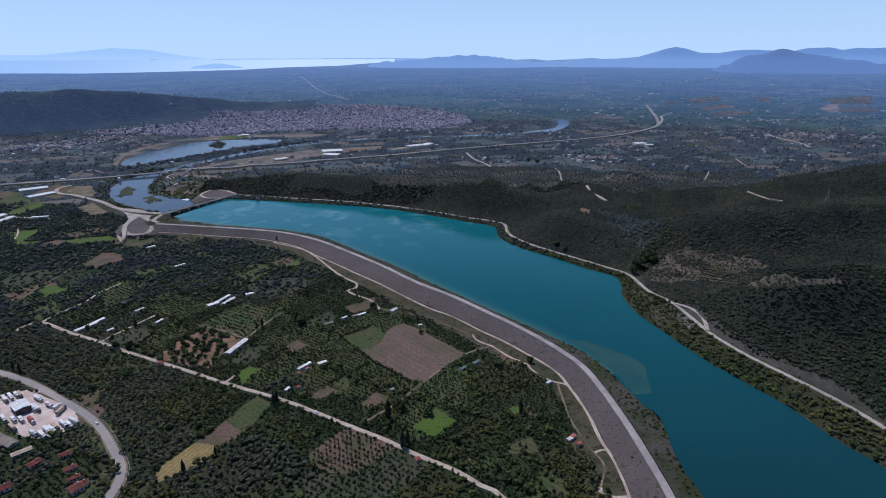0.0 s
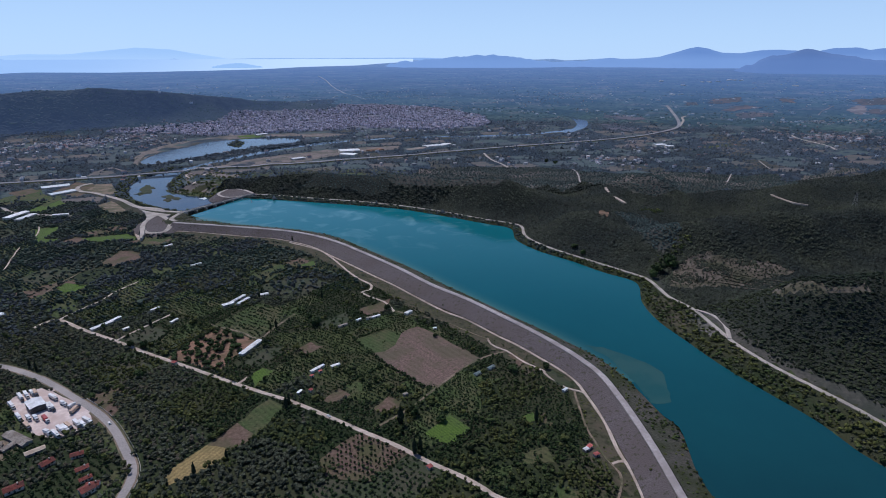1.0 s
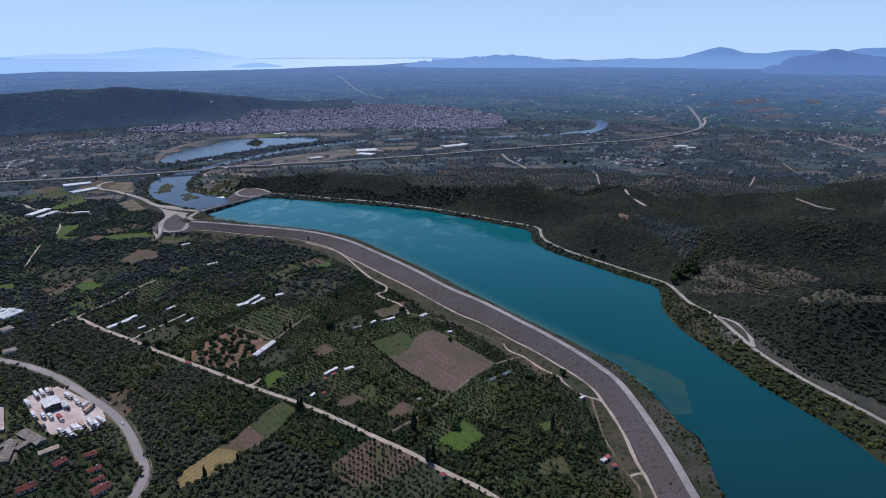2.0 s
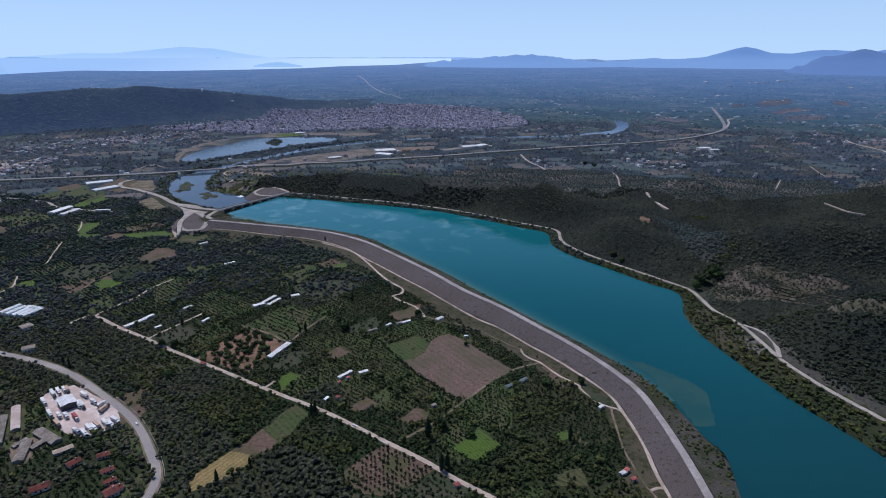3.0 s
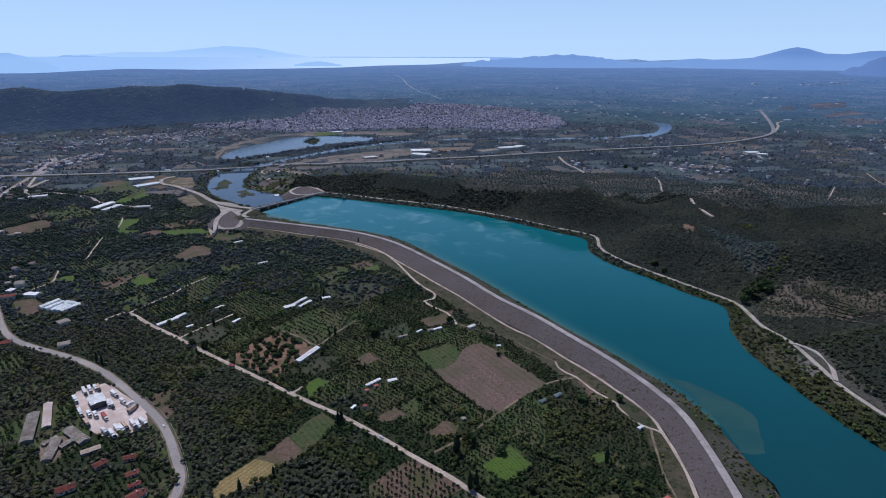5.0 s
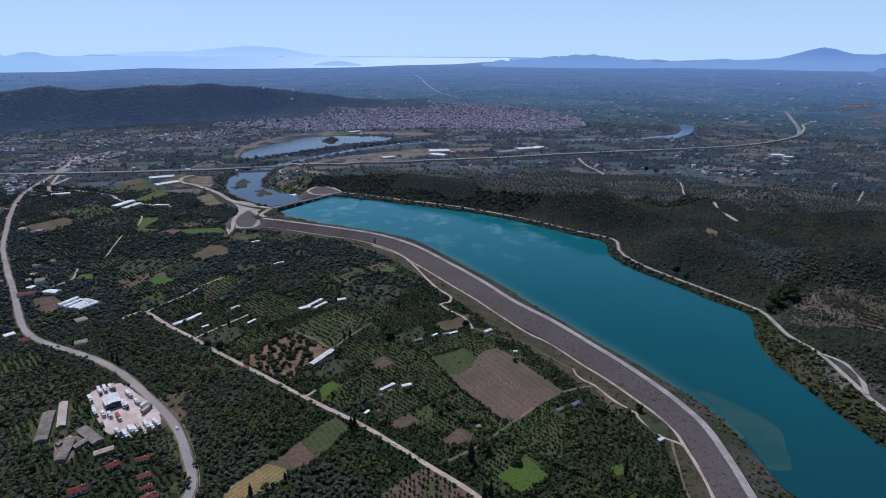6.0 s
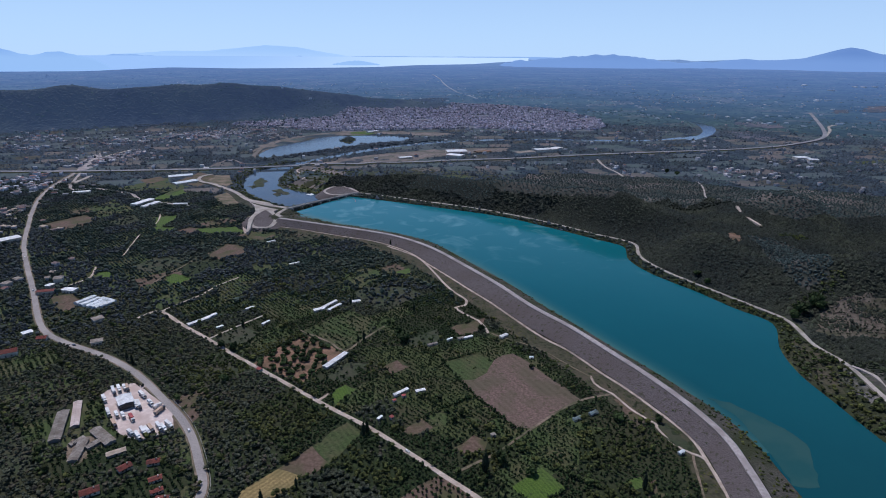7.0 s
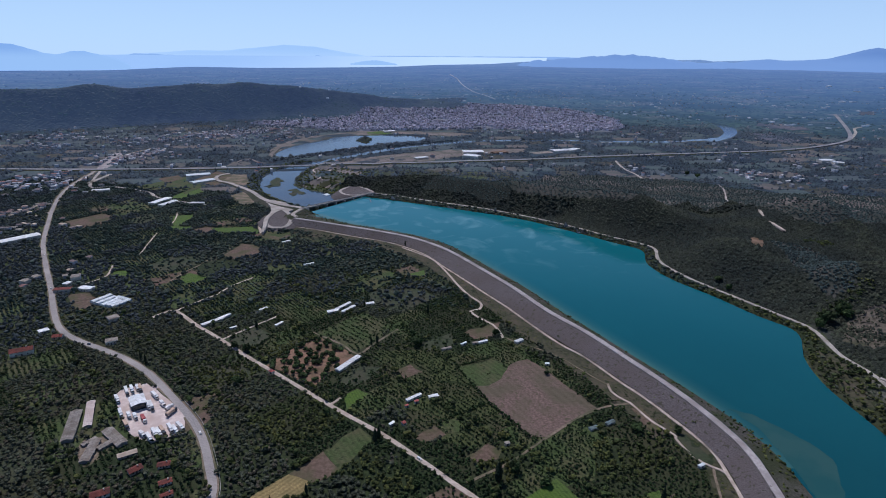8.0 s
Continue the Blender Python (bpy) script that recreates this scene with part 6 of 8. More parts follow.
sheet("field_soil", YARD_FIELD, M["verge"], "rough brown yard beside the road to the dam", "field", 0.3, ragged=3)
sheet("pond_bank", POND_BANK, M["dry"], "bare sandy bank round the pond", "ground", 0.45, ragged=4, step=20)
sheet("field_park", PARK, M["bright"], "small green park beside the pond", "field", 0.6, ragged=1)
ribbon("road_dam_link", curve(DAM_LINK, 4), 7, M["gravel_road"], "pale road joining the dam and the embankment crest", "road", 0.3, CREST, 0.03, depth=0.6)
causeway("dam_link_bank", curve(DAM_LINK, 4), CREST, 9, M["bank"], "weedy earth bank between dam and embankment", -0.5, 2.0)
for line in TERRACE_WALLS:
    ribbon("terrace_wall", curve(line, 5), 1.5, M["terrace"], "low pale dry-stone terrace wall", "wall", 0.35, None, 0.45, depth=0.9)
for poly in DRY_FIELDS:
    sheet("field_dry", poly, M["mid_dry"], "dry brown field on the valley floor", "field", 0.5, ragged=5)
for poly in MEADOWS_FAR:
    sheet("field_meadow", poly, M["grass"], "light green meadow on the valley floor", "field", 0.5, ragged=5)
sheet("road_junction", JUNCTION, M["crest_road"], "wide pale paved junction in the roadside village", "road", 0.45, ragged=3)
ribbon("road_main_apron", main_line[np.linspace(0, 1, len(main_line)) > 0.62], 15, M["verge"], "wide dusty margin of the road through the village", "road", 0.22, None, 0.18)
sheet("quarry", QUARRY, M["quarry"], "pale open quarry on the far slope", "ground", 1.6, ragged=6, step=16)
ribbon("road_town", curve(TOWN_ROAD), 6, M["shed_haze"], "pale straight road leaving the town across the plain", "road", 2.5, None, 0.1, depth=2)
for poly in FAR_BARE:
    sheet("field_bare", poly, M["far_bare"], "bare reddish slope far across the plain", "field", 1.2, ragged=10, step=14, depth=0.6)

# ---- trees ----
def ico(sub=0):
    bm = bmesh.new()
    bmesh.ops.create_icosphere(bm, subdivisions=sub + 1, radius=1)
    bm.verts.ensure_lookup_table()
    v = np.array([q.co[:] for q in bm.verts])
    f = np.array([[q.index for q in p.verts] for p in bm.faces])
    bm.free()
    return v, f


ICO, ICO2 = ico(0), ico(1)


def clump(rng, lobes, sprigs, fine=False, tall=1.0, spread=0.55):
    """A crown of unit radius and height 2: uneven lobes of foliage with loose sprigs of leaves at its outline."""
    vs, fs, n = [], [], 0
    if lobes == 0:
        # a low shrub far off: a peak over an uneven ring
        a = np.linspace(0, 2 * math.pi, 7)[:6] + rng.uniform(-0.3, 0.3, 6)
        r = rng.uniform(0.65, 1.35, 6)
        ring = np.column_stack([r * np.cos(a), r * np.sin(a), rng.uniform(0.0, 0.7, 6)])
        return np.vstack([ring, [[*rng.normal(0, 0.2, 2), 1.9]]]), np.array([(i, (i + 1) % 6, 6) for i in range(6)])
    for k in range(lobes):
        v, f = ICO2 if fine else ICO
        r = 1.0 if lobes == 1 else rng.uniform(0.42, 0.72)
        c = np.array([0, 0, 0.95]) if lobes == 1 else np.array([*(rng.normal(size=2) * spread * 0.75), rng.uniform(0.65, 1.35)])
        w = v * (r * rng.uniform(*((0.5, 1.4) if lobes == 1 else (0.72, 1.22)), size=(len(v), 1))) * np.array([1, 1, 0.9 * tall]) + c
        if not fine:
            f = f[v[f][:, :, 2].mean(1) > -0.6]
        w[:, 2] = np.maximum(w[:, 2], 0.02)
        vs.append(w), fs.append(f + n)
        n += len(w)
    if sprigs:
        allv = np.vstack(vs)
        base = allv[rng.integers(len(allv), size=sprigs)]
        s = (0.17 if fine else 0.25) * rng.uniform(0.6, 1.4, size=(sprigs, 1, 1))
        tri = base[:, None, :] + rng.normal(size=(sprigs, 3, 3)) * s
        tri[:, :, 2] = np.maximum(tri[:, :, 2], 0.05)
        vs.append(tri.reshape(-1, 3))
        fs.append(np.arange(sprigs * 3).reshape(-1, 3) + n)
    return np.vstack(vs), np.vstack(fs)


def grove(name, spots, material, label, category, lobes=2, sprigs=8, seed=3, kinds=13, ground_z=None, soft=False):
    """Many trees of one kind in one mesh. Spots: rows of x, y, radius, height."""
    rng = np.random.default_rng(seed)
    spots = np.asarray(spots, float)
    if not len(spots):
        return None
    z = (height(spots[:, 0], spots[:, 1]) if ground_z is None else ground_z) - 0.25
    pick = rng.integers(kinds, size=len(spots))
    turn = rng.uniform(0, 2 * math.pi, len(spots))
    vs, fs, n = [], [], 0
    for k in range(kinds):
        tv, tf = clump(rng, lobes, sprigs)
        s = spots[pick == k]
        if not len(s):
            continue
        c, sn = np.cos(turn[pick == k])[:, None], np.sin(turn[pick == k])[:, None]
        x = (tv[None, :, 0] * c - tv[None, :, 1] * sn) * s[:, 2:3] + s[:, 0:1]
        y = (tv[None, :, 0] * sn + tv[None, :, 1] * c) * s[:, 2:3] + s[:, 1:2]
        zz = tv[None, :, 2] * s[:, 3:4] / 2 + z[pick == k][:, None]
        vs.append(np.stack([x, y, zz], 2).reshape(-1, 3))
        fs.append((tf[None] + (np.arange(len(s)) * len(tv))[:, None, None]).reshape(-1, 3) + n)
        n += len(s) * len(tv)
    ob = new(name, big_mesh(name, np.vstack(vs), np.vstack(fs), material, soft))
    return tagged(ob, label, category, kind="stuff")


rng = np.random.default_rng(11)
ROADS = [(curve(p, 12), w) for p, w in ((TOE_ROAD, 3.5), (SHORE_ROAD, 6), (SHORE_SPUR, 4), (DIRT_ROAD, 4.2), (MAIN_ROAD, 8), (PLAZA_ROAD, 9), (PLAZA_LOOP, 8), (GRAVEL_PATH, 3.2), (GRAVEL_PATH_B, 3.2), (GRAVEL_PATH_C, 3.6), (GRAVEL_SPUR, 2), (GRAVEL_LINK, 2.4), (GRAVEL_LANE, 3),
         (LANE_A, 3), (LANE_B, 3), (LANE_C, 2.6), (LANE_D, 3), (LANE_E, 3), (LANE_F, 2.6), (LANE_J, 3), (LANE_G, 3.5), (LANE_K, 2), (LANE_L, 2), (LANE_H, 6), (LANE_I, 7), (HILL_TRACK, 4), (HILL_TRACK_B, 4), (HILL_TRACK_C, 4), (HILL_TRACK_D, 4), (HILL_TRACK_E, 4), (DAM_LINK, 12), (PLAZA_PATH, 5), (RIVER_TRACK, 6), (BANK_TRACK, 8), (HIGHWAY, 16), (FAR_ROAD, 10), (VALLEY_TRACK, 8), (SLIP_ROAD, 10), (VILLAGE_ROAD, 10), (BEND_LEFT, 44), (BEND_RIGHT, 24))]
BARE = [BROWN_FIELD, FALLOW_FIELD, BRIGHT_FIELD, STUBBLE_FIELD, PLOUGHED_STRIP, GRASS_STRIP, ORCHARD_SOIL, RED_SOIL, YOUNG_ORCHARD, ROW_ORCHARD, ROW_ORCHARD_B, OLIVES_NEAR, YARD, ABUTMENT, PLAZA_PAVE, PLAZA_FIELD, YARD_FIELD, PARK, POND_BANK, [tuple(p) for p in loop[::2]], [tuple(p) for p in far_loop[::2]]]
BARE += [p for p, kind in PLOTS + MORE_PLOTS if kind in ("bright", "soil")]
THIN = [p for p, kind in PLOTS + MORE_PLOTS if kind in ("grass", "dull")]
BUILT = WHITE_SHEDS + SMALL_HUTS + RED_HUTS + LONG_BARNS + TILED_HOUSES + GREENHOUSES + FAR_SHEDS + WORKS


def free(x, y, room=2.0, bare=True):
    """Where trees may grow: off waters, roads, the embankment, open fields and houses."""
    ok = np.ones(len(x), bool)
    for poly in (lake_poly, river_poly, pond_poly, bend_poly):
        ok &= ~inside(x, y, poly)
    d, s = away(x, y, crest_line)
    ok &= d > (np.where((y > 490) & (y < 870), 50, 36) if bare else 15)
    for line, w in ROADS:
        idx = np.where(ok)[0]
        dd, _ = away(x[idx], y[idx], line)
        ok[idx[dd < w / 2 + room]] = False
    if bare:
        for poly in BARE:
            ok &= ~inside(x, y, poly)
    if bare:
        thin = np.any([inside(x, y, p) for p in THIN], axis=0)
        ok &= ~thin | (np.sin(x * 12.9 + y * 78.2) > 0.55)
    for bx, by, ln, hd, wd, ht in BUILT:
        near = (abs(x - bx) < ln) & (abs(y - by) < ln + wd)
        if near.any():
            a = math.radians(hd)
            u, v = (x - bx) * math.cos(a) + (y - by) * math.sin(a), (y - by) * math.cos(a) - (x - bx) * math.sin(a)
            ok &= ~((abs(u) < ln / 2 + 2.5) & (abs(v) < wd / 2 + 3.0))
    return ok


def in_view(x, y, margin=6):
    """The stretch of country that the flight looks over."""
    a = np.degrees(np.arctan2(x, y - 20))
    return (a > -53 - margin) & (a < 39 + margin) & (np.hypot(x, y) > 255) | (abs(x) < 110) & (y < 260)


def lattice(x0, x1, y0, y1, sx, sy, turn, jitter):
    """Planting points in rows at a turn."""
    r = math.hypot(x1 - x0, y1 - y0) / 2
    u, v = np.meshgrid(np.arange(-r, r, sx), np.arange(-r, r, sy))
    u, v = u.ravel() + rng.normal(size=u.size) * jitter, v.ravel() + rng.normal(size=v.size) * jitter
    a = math.radians(turn)
    x, y = (x0 + x1) / 2 + u * math.cos(a) - v * math.sin(a), (y0 + y1) / 2 + u * math.sin(a) + v * math.cos(a)
    m = (x > x0) & (x < x1) & (y > y0) & (y < y1)
    return x[m], y[m]


# The farmed left side: a patchwork of small plots, each planted in its own way.
planted = {"citrus": [], "olive": [], "scrub": [], "parched": []}


def plant(kind, x, y, r, h, spread=0.22):
    k = len(x)
    f = rng.uniform(1 - spread, 1 + spread, k)
    planted[kind].append(np.column_stack([x, y, r * f, h * f * rng.uniform(0.85, 1.15, k)]))


def left_land(x, y):
    d, s = away(x, y, crest_line)
    return (s < 0) | (y > 960) & (x < -450)


for turn, sx, sy, jit, lo, hi, kind, r, h in (
    (-28.7, 3.5, 3.5, 0.3, 0.00, 0.20, "citrus", 1.8, 3.5),
    (56, 4.3, 3.3, 0.3, 0.20, 0.40, "citrus", 1.55, 3.2),
    (-20, 4.1, 4.0, 0.8, 0.40, 0.58, "olive", 2.15, 4.1),
    (56, 4.4, 2.9, 0.25, 0.58, 0.70, "citrus", 1.35, 2.8),
    (10, 3.8, 3.8, 1.5, 0.70, 0.94, "scrub", 1.95, 4.0),
    (30, 7.0, 6.5, 2.4, 0.94, 1.00, "scrub", 1.6, 2.6),
):
    x, y = lattice(-1300, 130, -60, 1130, sx, sy, turn, jit)
    m = in_view(x, y)
    x, y = x[m], y[m]
    q, g, edge = plot_of(x, y)
    near_left = (y < 470 + (x + 200) * -0.52) & (x < -120)
    q = np.where(near_left & (g < 0.62), 0.5, q)
    for poly, way in PLANTED:
        q = np.where(inside(x, y, poly), way, q)
    far = np.hypot(x, y) > 760
    m = (q >= lo) & (q < hi) & (rng.uniform(size=len(x)) < np.where(far, 0.74, 0.96)) & left_land(x, y)
    x, y = x[m], y[m]
    m = free(x, y, 1.2)
    x, y = x[m], y[m]
    parched = (kind == "olive") & (y < 470 + (x + 200) * -0.52) & (x < -120) & (np.hypot(x, y) < 680) & (rng.uniform(size=len(x)) < 0.32 + 0.25 * np.sin(x / 37) * np.sin(y / 29))
    plant("parched", x[parched], y[parched], r * 0.9, h * 0.8, 0.4)
    plant(kind, x[~parched], y[~parched], r, h)
# hedges and stray trees along the plot lines
x, y = lattice(-1300, 130, -60, 1130, 6.5, 6.5, 15, 2.5)
q, g, edge = plot_of(x, y)
m = in_view(x, y) & left_land(x, y) & ((edge < 4.0) & (g < 0.75) | (rng.uniform(size=len(x)) < 0.09))
x, y = x[m], y[m]
m = free(x, y, 1.5)
plant("scrub", x[m], y[m], 2.7, 5.4, 0.4)
# weeds and bushes on the embankment, dense on its water side
x, y = lattice(-520, 200, 200, 1130, 5.5, 5.5, 0, 2.6)
d, s = away(x, y, crest_line)
m = in_view(x, y) & (s < 0) & (d > 26) & (d < 60) & free(x, y, 1.5, False) & (rng.uniform(size=len(x)) < 0.16)
plant("scrub", x[m], y[m], 1.3, 1.8, 0.5)
x, y = lattice(-520, 200, 200, 1050, 3.4, 3.4, 12, 1.4)
d, s = away(x, y, crest_line)
de, se = away(x, y, left_edge)
m = in_view(x, y) & (s > 0) & (d > 5) & ~inside(x, y, lake_poly)
x, y, d, de = x[m], y[m], d[m], de[m]
m = rng.uniform(size=len(x)) < np.where(y < 520, 0.8, 0.55) * np.clip(0.35 + 0.9 * np.sin(x / 17 + y / 23) ** 2, 0, 1)
x, y, d, de = x[m], y[m], d[m], de[m]
grove("bank_bushes", np.column_stack([x, y, rng.uniform(0.6, 1.6, len(x)), rng.uniform(0.7, 2.2, len(x))]), M["scrub"], "weeds and low bushes on the stony bank by the water", "bushes", 1, 5, 24, ground_z=CREST + (WATER - 0.3 - CREST) * d / (d + de + 3.5))
x, y = lattice(-520, 160, 200, 1000, 7, 7, 33, 3)
d, s = away(x, y, crest_line)
dt, st = away(x, y, curve(TOE_ROAD))
m = in_view(x, y) & (s < 0) & (d > 6) & (dt > 3) & (d < 24) & (rng.uniform(size=len(x)) < 0.13 + 0.35 * (np.hypot(x - 100, y - 495) < 26))
x, y, d, dt = x[m], y[m], d[m], dt[m]
grove("slope_weeds", np.column_stack([x, y, rng.uniform(0.5, 1.3, len(x)), rng.uniform(0.5, 1.5, len(x))]), M["scrub"], "scattered weeds on the stone-faced slope", "bushes", 1, 5, 25, ground_z=CREST + (0.35 - CREST) * np.clip((d - 3.6) / (d + dt - 4.6), 0, 1))
x, y = lattice(-520, 160, 240, 960, 2.9, 2.9, 17, 1.3)
d, s = away(x, y, crest_line)
dt, st = away(x, y, curve(TOE_ROAD))
m = in_view(x, y) & (s < 0) & (d > 15) & (st < 0) & (dt > 2) & (dt < 26) & free(x, y, 0.3, False)
x, y = x[m], y[m]
m = rng.uniform(size=len(x)) < 0.25 + 0.5 * np.sin(x / 19 + y / 31) ** 2
grove("verge_weeds", np.column_stack([x[m], y[m], rng.uniform(0.4, 1.0, m.sum()), rng.uniform(0.3, 0.9, m.sum())]), M["scrub"], "rough weeds and low scrub beside the embankment track", "weeds", 1, 3, 26)
# dark hedges round single plots
for line in ([FALLOW_FIELD[0], FALLOW_FIELD[6], BROWN_FIELD[10], BROWN_FIELD[8]], [FALLOW_FIELD[0], FALLOW_FIELD[1], FALLOW_FIELD[2]], [PLOT_0[2], PLOT_0[3]], [RED_SOIL[1], RED_SOIL[2]], [PLOT_3[0], PLOT_3[1], (-70, 492)], [BRIGHT_FIELD[2], BRIGHT_FIELD[3]]):
    p = np.vstack([np.linspace(a, b, max(2, int(math.dist(a, b) / 1.6))) for a, b in zip(line, line[1:])]) + rng.normal(0, 0.5, (sum(max(2, int(math.dist(a, b) / 1.6)) for a, b in zip(line, line[1:])), 2))
    plant("citrus", p[:, 0], p[:, 1], 1.5, 3.4, 0.3)
# planted rows in the open orchards
for poly, sx, sy, turn, jit, kind, r, h in (
    (ROW_ORCHARD, 5.0, 4.4, 56, 0.3, "scrub", 1.5, 2.5), (ROW_ORCHARD_B, 6.4, 4.6, 60, 0.4, "citrus", 1.8, 3.0),
    (YOUNG_ORCHARD, 4.8, 4.2, 58, 0.35, "citrus", 1.75, 2.8), (FALLOW_FIELD, 16, 16, 10, 5, "scrub", 1.2, 1.6),
):
    p = np.array(poly)
    x, y = lattice(*np.array([p.min(0), p.max(0)]).T.ravel(), sx, sy, turn, jit)
    m = inside(x, y, poly) & free(x, y, 1.0, False)
    plant(kind, x[m], y[m], r, h)

# wooded right shore and hills
x, y = lattice(-520, 900, 250, 1420, 3.7, 3.7, 20, 3.4)
m = in_view(x, y)
x, y = x[m], y[m]
d, s = away(x, y, shore_road_line)
db, sb = away(x, y, bank_line)
hill = (s > 0) & (d > np.where(y < 720, 9 + 8 * np.sin(x / 23) * np.sin(y / 31), 6))
shore_strip = (s <= 0) & (sb > 0) & (db > 1.5)
open_ground = inside(x, y, TERRACES) | inside(x, y, TERRACES_B) | inside(x, y, OLIVE_GROVE) | inside(x, y, RIDGE_GROVE) | inside(x, y, GROVES_FAR) | inside(x, y, CLEARING) | inside(x, y, SCREE) | inside(x, y, SCREE_B)
far_side = (y > 1290) | (x > 480) & (y > 1000)
open_ground &= ~(inside(x, y, TERRACES) & (np.sin(x / 14) * np.sin(y / 11 + x / 40) > 0.12))
keep = (hill & ~open_ground & ~far_side) | (shore_strip & (rng.uniform(size=len(x)) < np.where(inside(x, y, SCREE), 0.62, 0.95)))
keep &= (y < 800) | (rng.uniform(size=len(x)) < 0.85)
keep[keep] &= free(x[keep], y[keep], 1.0)
wood, strip_trees = keep & hill, keep & shore_strip & ~hill
grey = strip_trees & (rng.uniform(size=len(x)) < 0.42)
plant("olive", x[grey], y[grey], 1.6, 2.4, 0.45)
strip_trees &= ~grey
plant("scrub", x[strip_trees], y[strip_trees], 2.2, 3.5, 0.5)
x, y = lattice(-520, 900, 250, 1420, 2.55, 2.55, 20, 1.6)
m = in_view(x, y)
x, y = x[m], y[m]
d, s = away(x, y, shore_road_line)
wood = (s > 0) & (d > np.where(y < 720, 9 + 8 * np.sin(x / 23) * np.sin(y / 31), 6)) & ~((y > 1290) | (x > 480) & (y > 1190))
wood &= ~((x > 480) & (y > 1000)) | (rng.uniform(size=len(x)) < 0.7)
wood &= ~(inside(x, y, TERRACES_B) | inside(x, y, OLIVE_GROVE) | inside(x, y, RIDGE_GROVE) | inside(x, y, GROVES_FAR) | inside(x, y, CLEARING) | inside(x, y, SCREE) | inside(x, y, SCREE_B) | inside(x, y, TERRACES) & ~(np.sin(x / 14) * np.sin(y / 11 + x / 40) > 0.12))
wood &= (y > 620) | (rng.uniform(size=len(x)) < 0.96)
wood[wood] &= free(x[wood], y[wood], 1.0)
size = np.exp(rng.normal(0, 0.36, wood.sum()))
ww = np.column_stack([x[wood], y[wood], np.where(y[wood] < 620, 1.2, 1.3) * np.clip(size, 0.5, 2.0), np.where(y[wood] < 620, 1.7, 1.9) * np.clip(size, 0.5, 2.2) * rng.uniform(0.7, 1.25, wood.sum())])
close = ww[:, 1] < 620
grove("shore_woods", ww[close], M["shore_macchia"], "dense dark evergreen scrub above the shore road", "woods", 1, 5, 45)
ww = ww[~close]
x, y = lattice(-520, 320, 1060, 1320, 5.2, 5.2, 33, 2.2)
d, s = away(x, y, shore_road_line)
m = (s > 0) & (d > 7) & (y > 1085 + 0.16 * x) & (y < 1290) & ~inside(x, y, GROVES_FAR) & ~inside(x, y, RIDGE_GROVE)
m[m] &= free(x[m], y[m], 1.5)
grove("ridge_woods", np.column_stack([x[m], y[m], rng.uniform(1.8, 3.4, m.sum()), rng.uniform(3.0, 6.0, m.sum())]), M["macchia"], "dark tall trees on the ridge beside the dam", "woods", 1, 3, 46)
grove("hill_woods", ww, M["macchia"], "dense dark evergreen scrub covering the hills", "woods", 0, 0, 5, soft=True)
g = np.random.default_rng(61)
spots = []
for line, count, wide, big in ((curve(GULLY_TREES, 3), 60, 5.5, 2.4), (np.linspace(PINE_CLUMP[0], PINE_CLUMP[1], 12), 40, 5, 2.6)):
    p = line[g.integers(len(line), size=count)] + g.normal(0, wide, (count, 2))
    spots.append(np.column_stack([p, big * g.uniform(0.6, 1.3, count), 1.4 * big * g.uniform(0.6, 1.3, count)]))
grove("gully_trees", np.vstack(spots), M["scrub"], "tall dark trees crowding the gully and a pine clump", "trees", 2, 14, 62)
# bushes on the road cuttings
x, y = lattice(80, 420, 260, 760, 5.0, 5.0, 40, 2.4)
d, s = away(x, y, shore_road_line)
m = in_view(x, y) & (s > 0) & (d > 4.5) & (d < 20) & (rng.uniform(size=len(x)) < 0.4) & free(x, y, 0.6)
plant("olive", x[m], y[m], 1.1, 1.4, 0.5)
# terraced olives on the hills
terraced = []
for poly, sx, sy, turn, r in ((TERRACES, 6.2, 4.6, 60, 1.5), (TERRACES_B, 4.6, 3.8, 40, 1.6), (OLIVE_GROVE, 3.9, 3.2, 30, 1.55), (GROVES_FAR, 6.6, 5.0, 20, 1.9), (PALE_SLOPE, 9, 7, 30, 1.9), (RIDGE_GROVE, 6.0, 5.0, 35, 1.9)):
    p = np.array(poly)
    x, y = lattice(*np.array([p.min(0), p.max(0)]).T.ravel(), sx, sy, turn, 1.6)
    m = inside(x, y, poly) & free(x, y, 1.0)
    if poly not in (TERRACES, TERRACES_B):
        terraced.append(np.column_stack([x[m], y[m], r * rng.uniform(0.7, 1.25, m.sum()), rng.uniform(2.4, 3.6, m.sum())]))
        continue
    plant("olive", x[m], y[m], r, 3.4, 0.3)

olives = np.vstack(terraced)
beyond = olives[:, 1] > 1120
grove("hill_olives", olives[~beyond], M["hill_olive"], "silvery olive trees planted on the stony hill slopes", "trees", 1, 4, 47)
grove("far_olives", olives[beyond], M["hill_olive"], "rows of grey olive trees on the slopes beyond the ridge", "trees", 0, 0, 48)
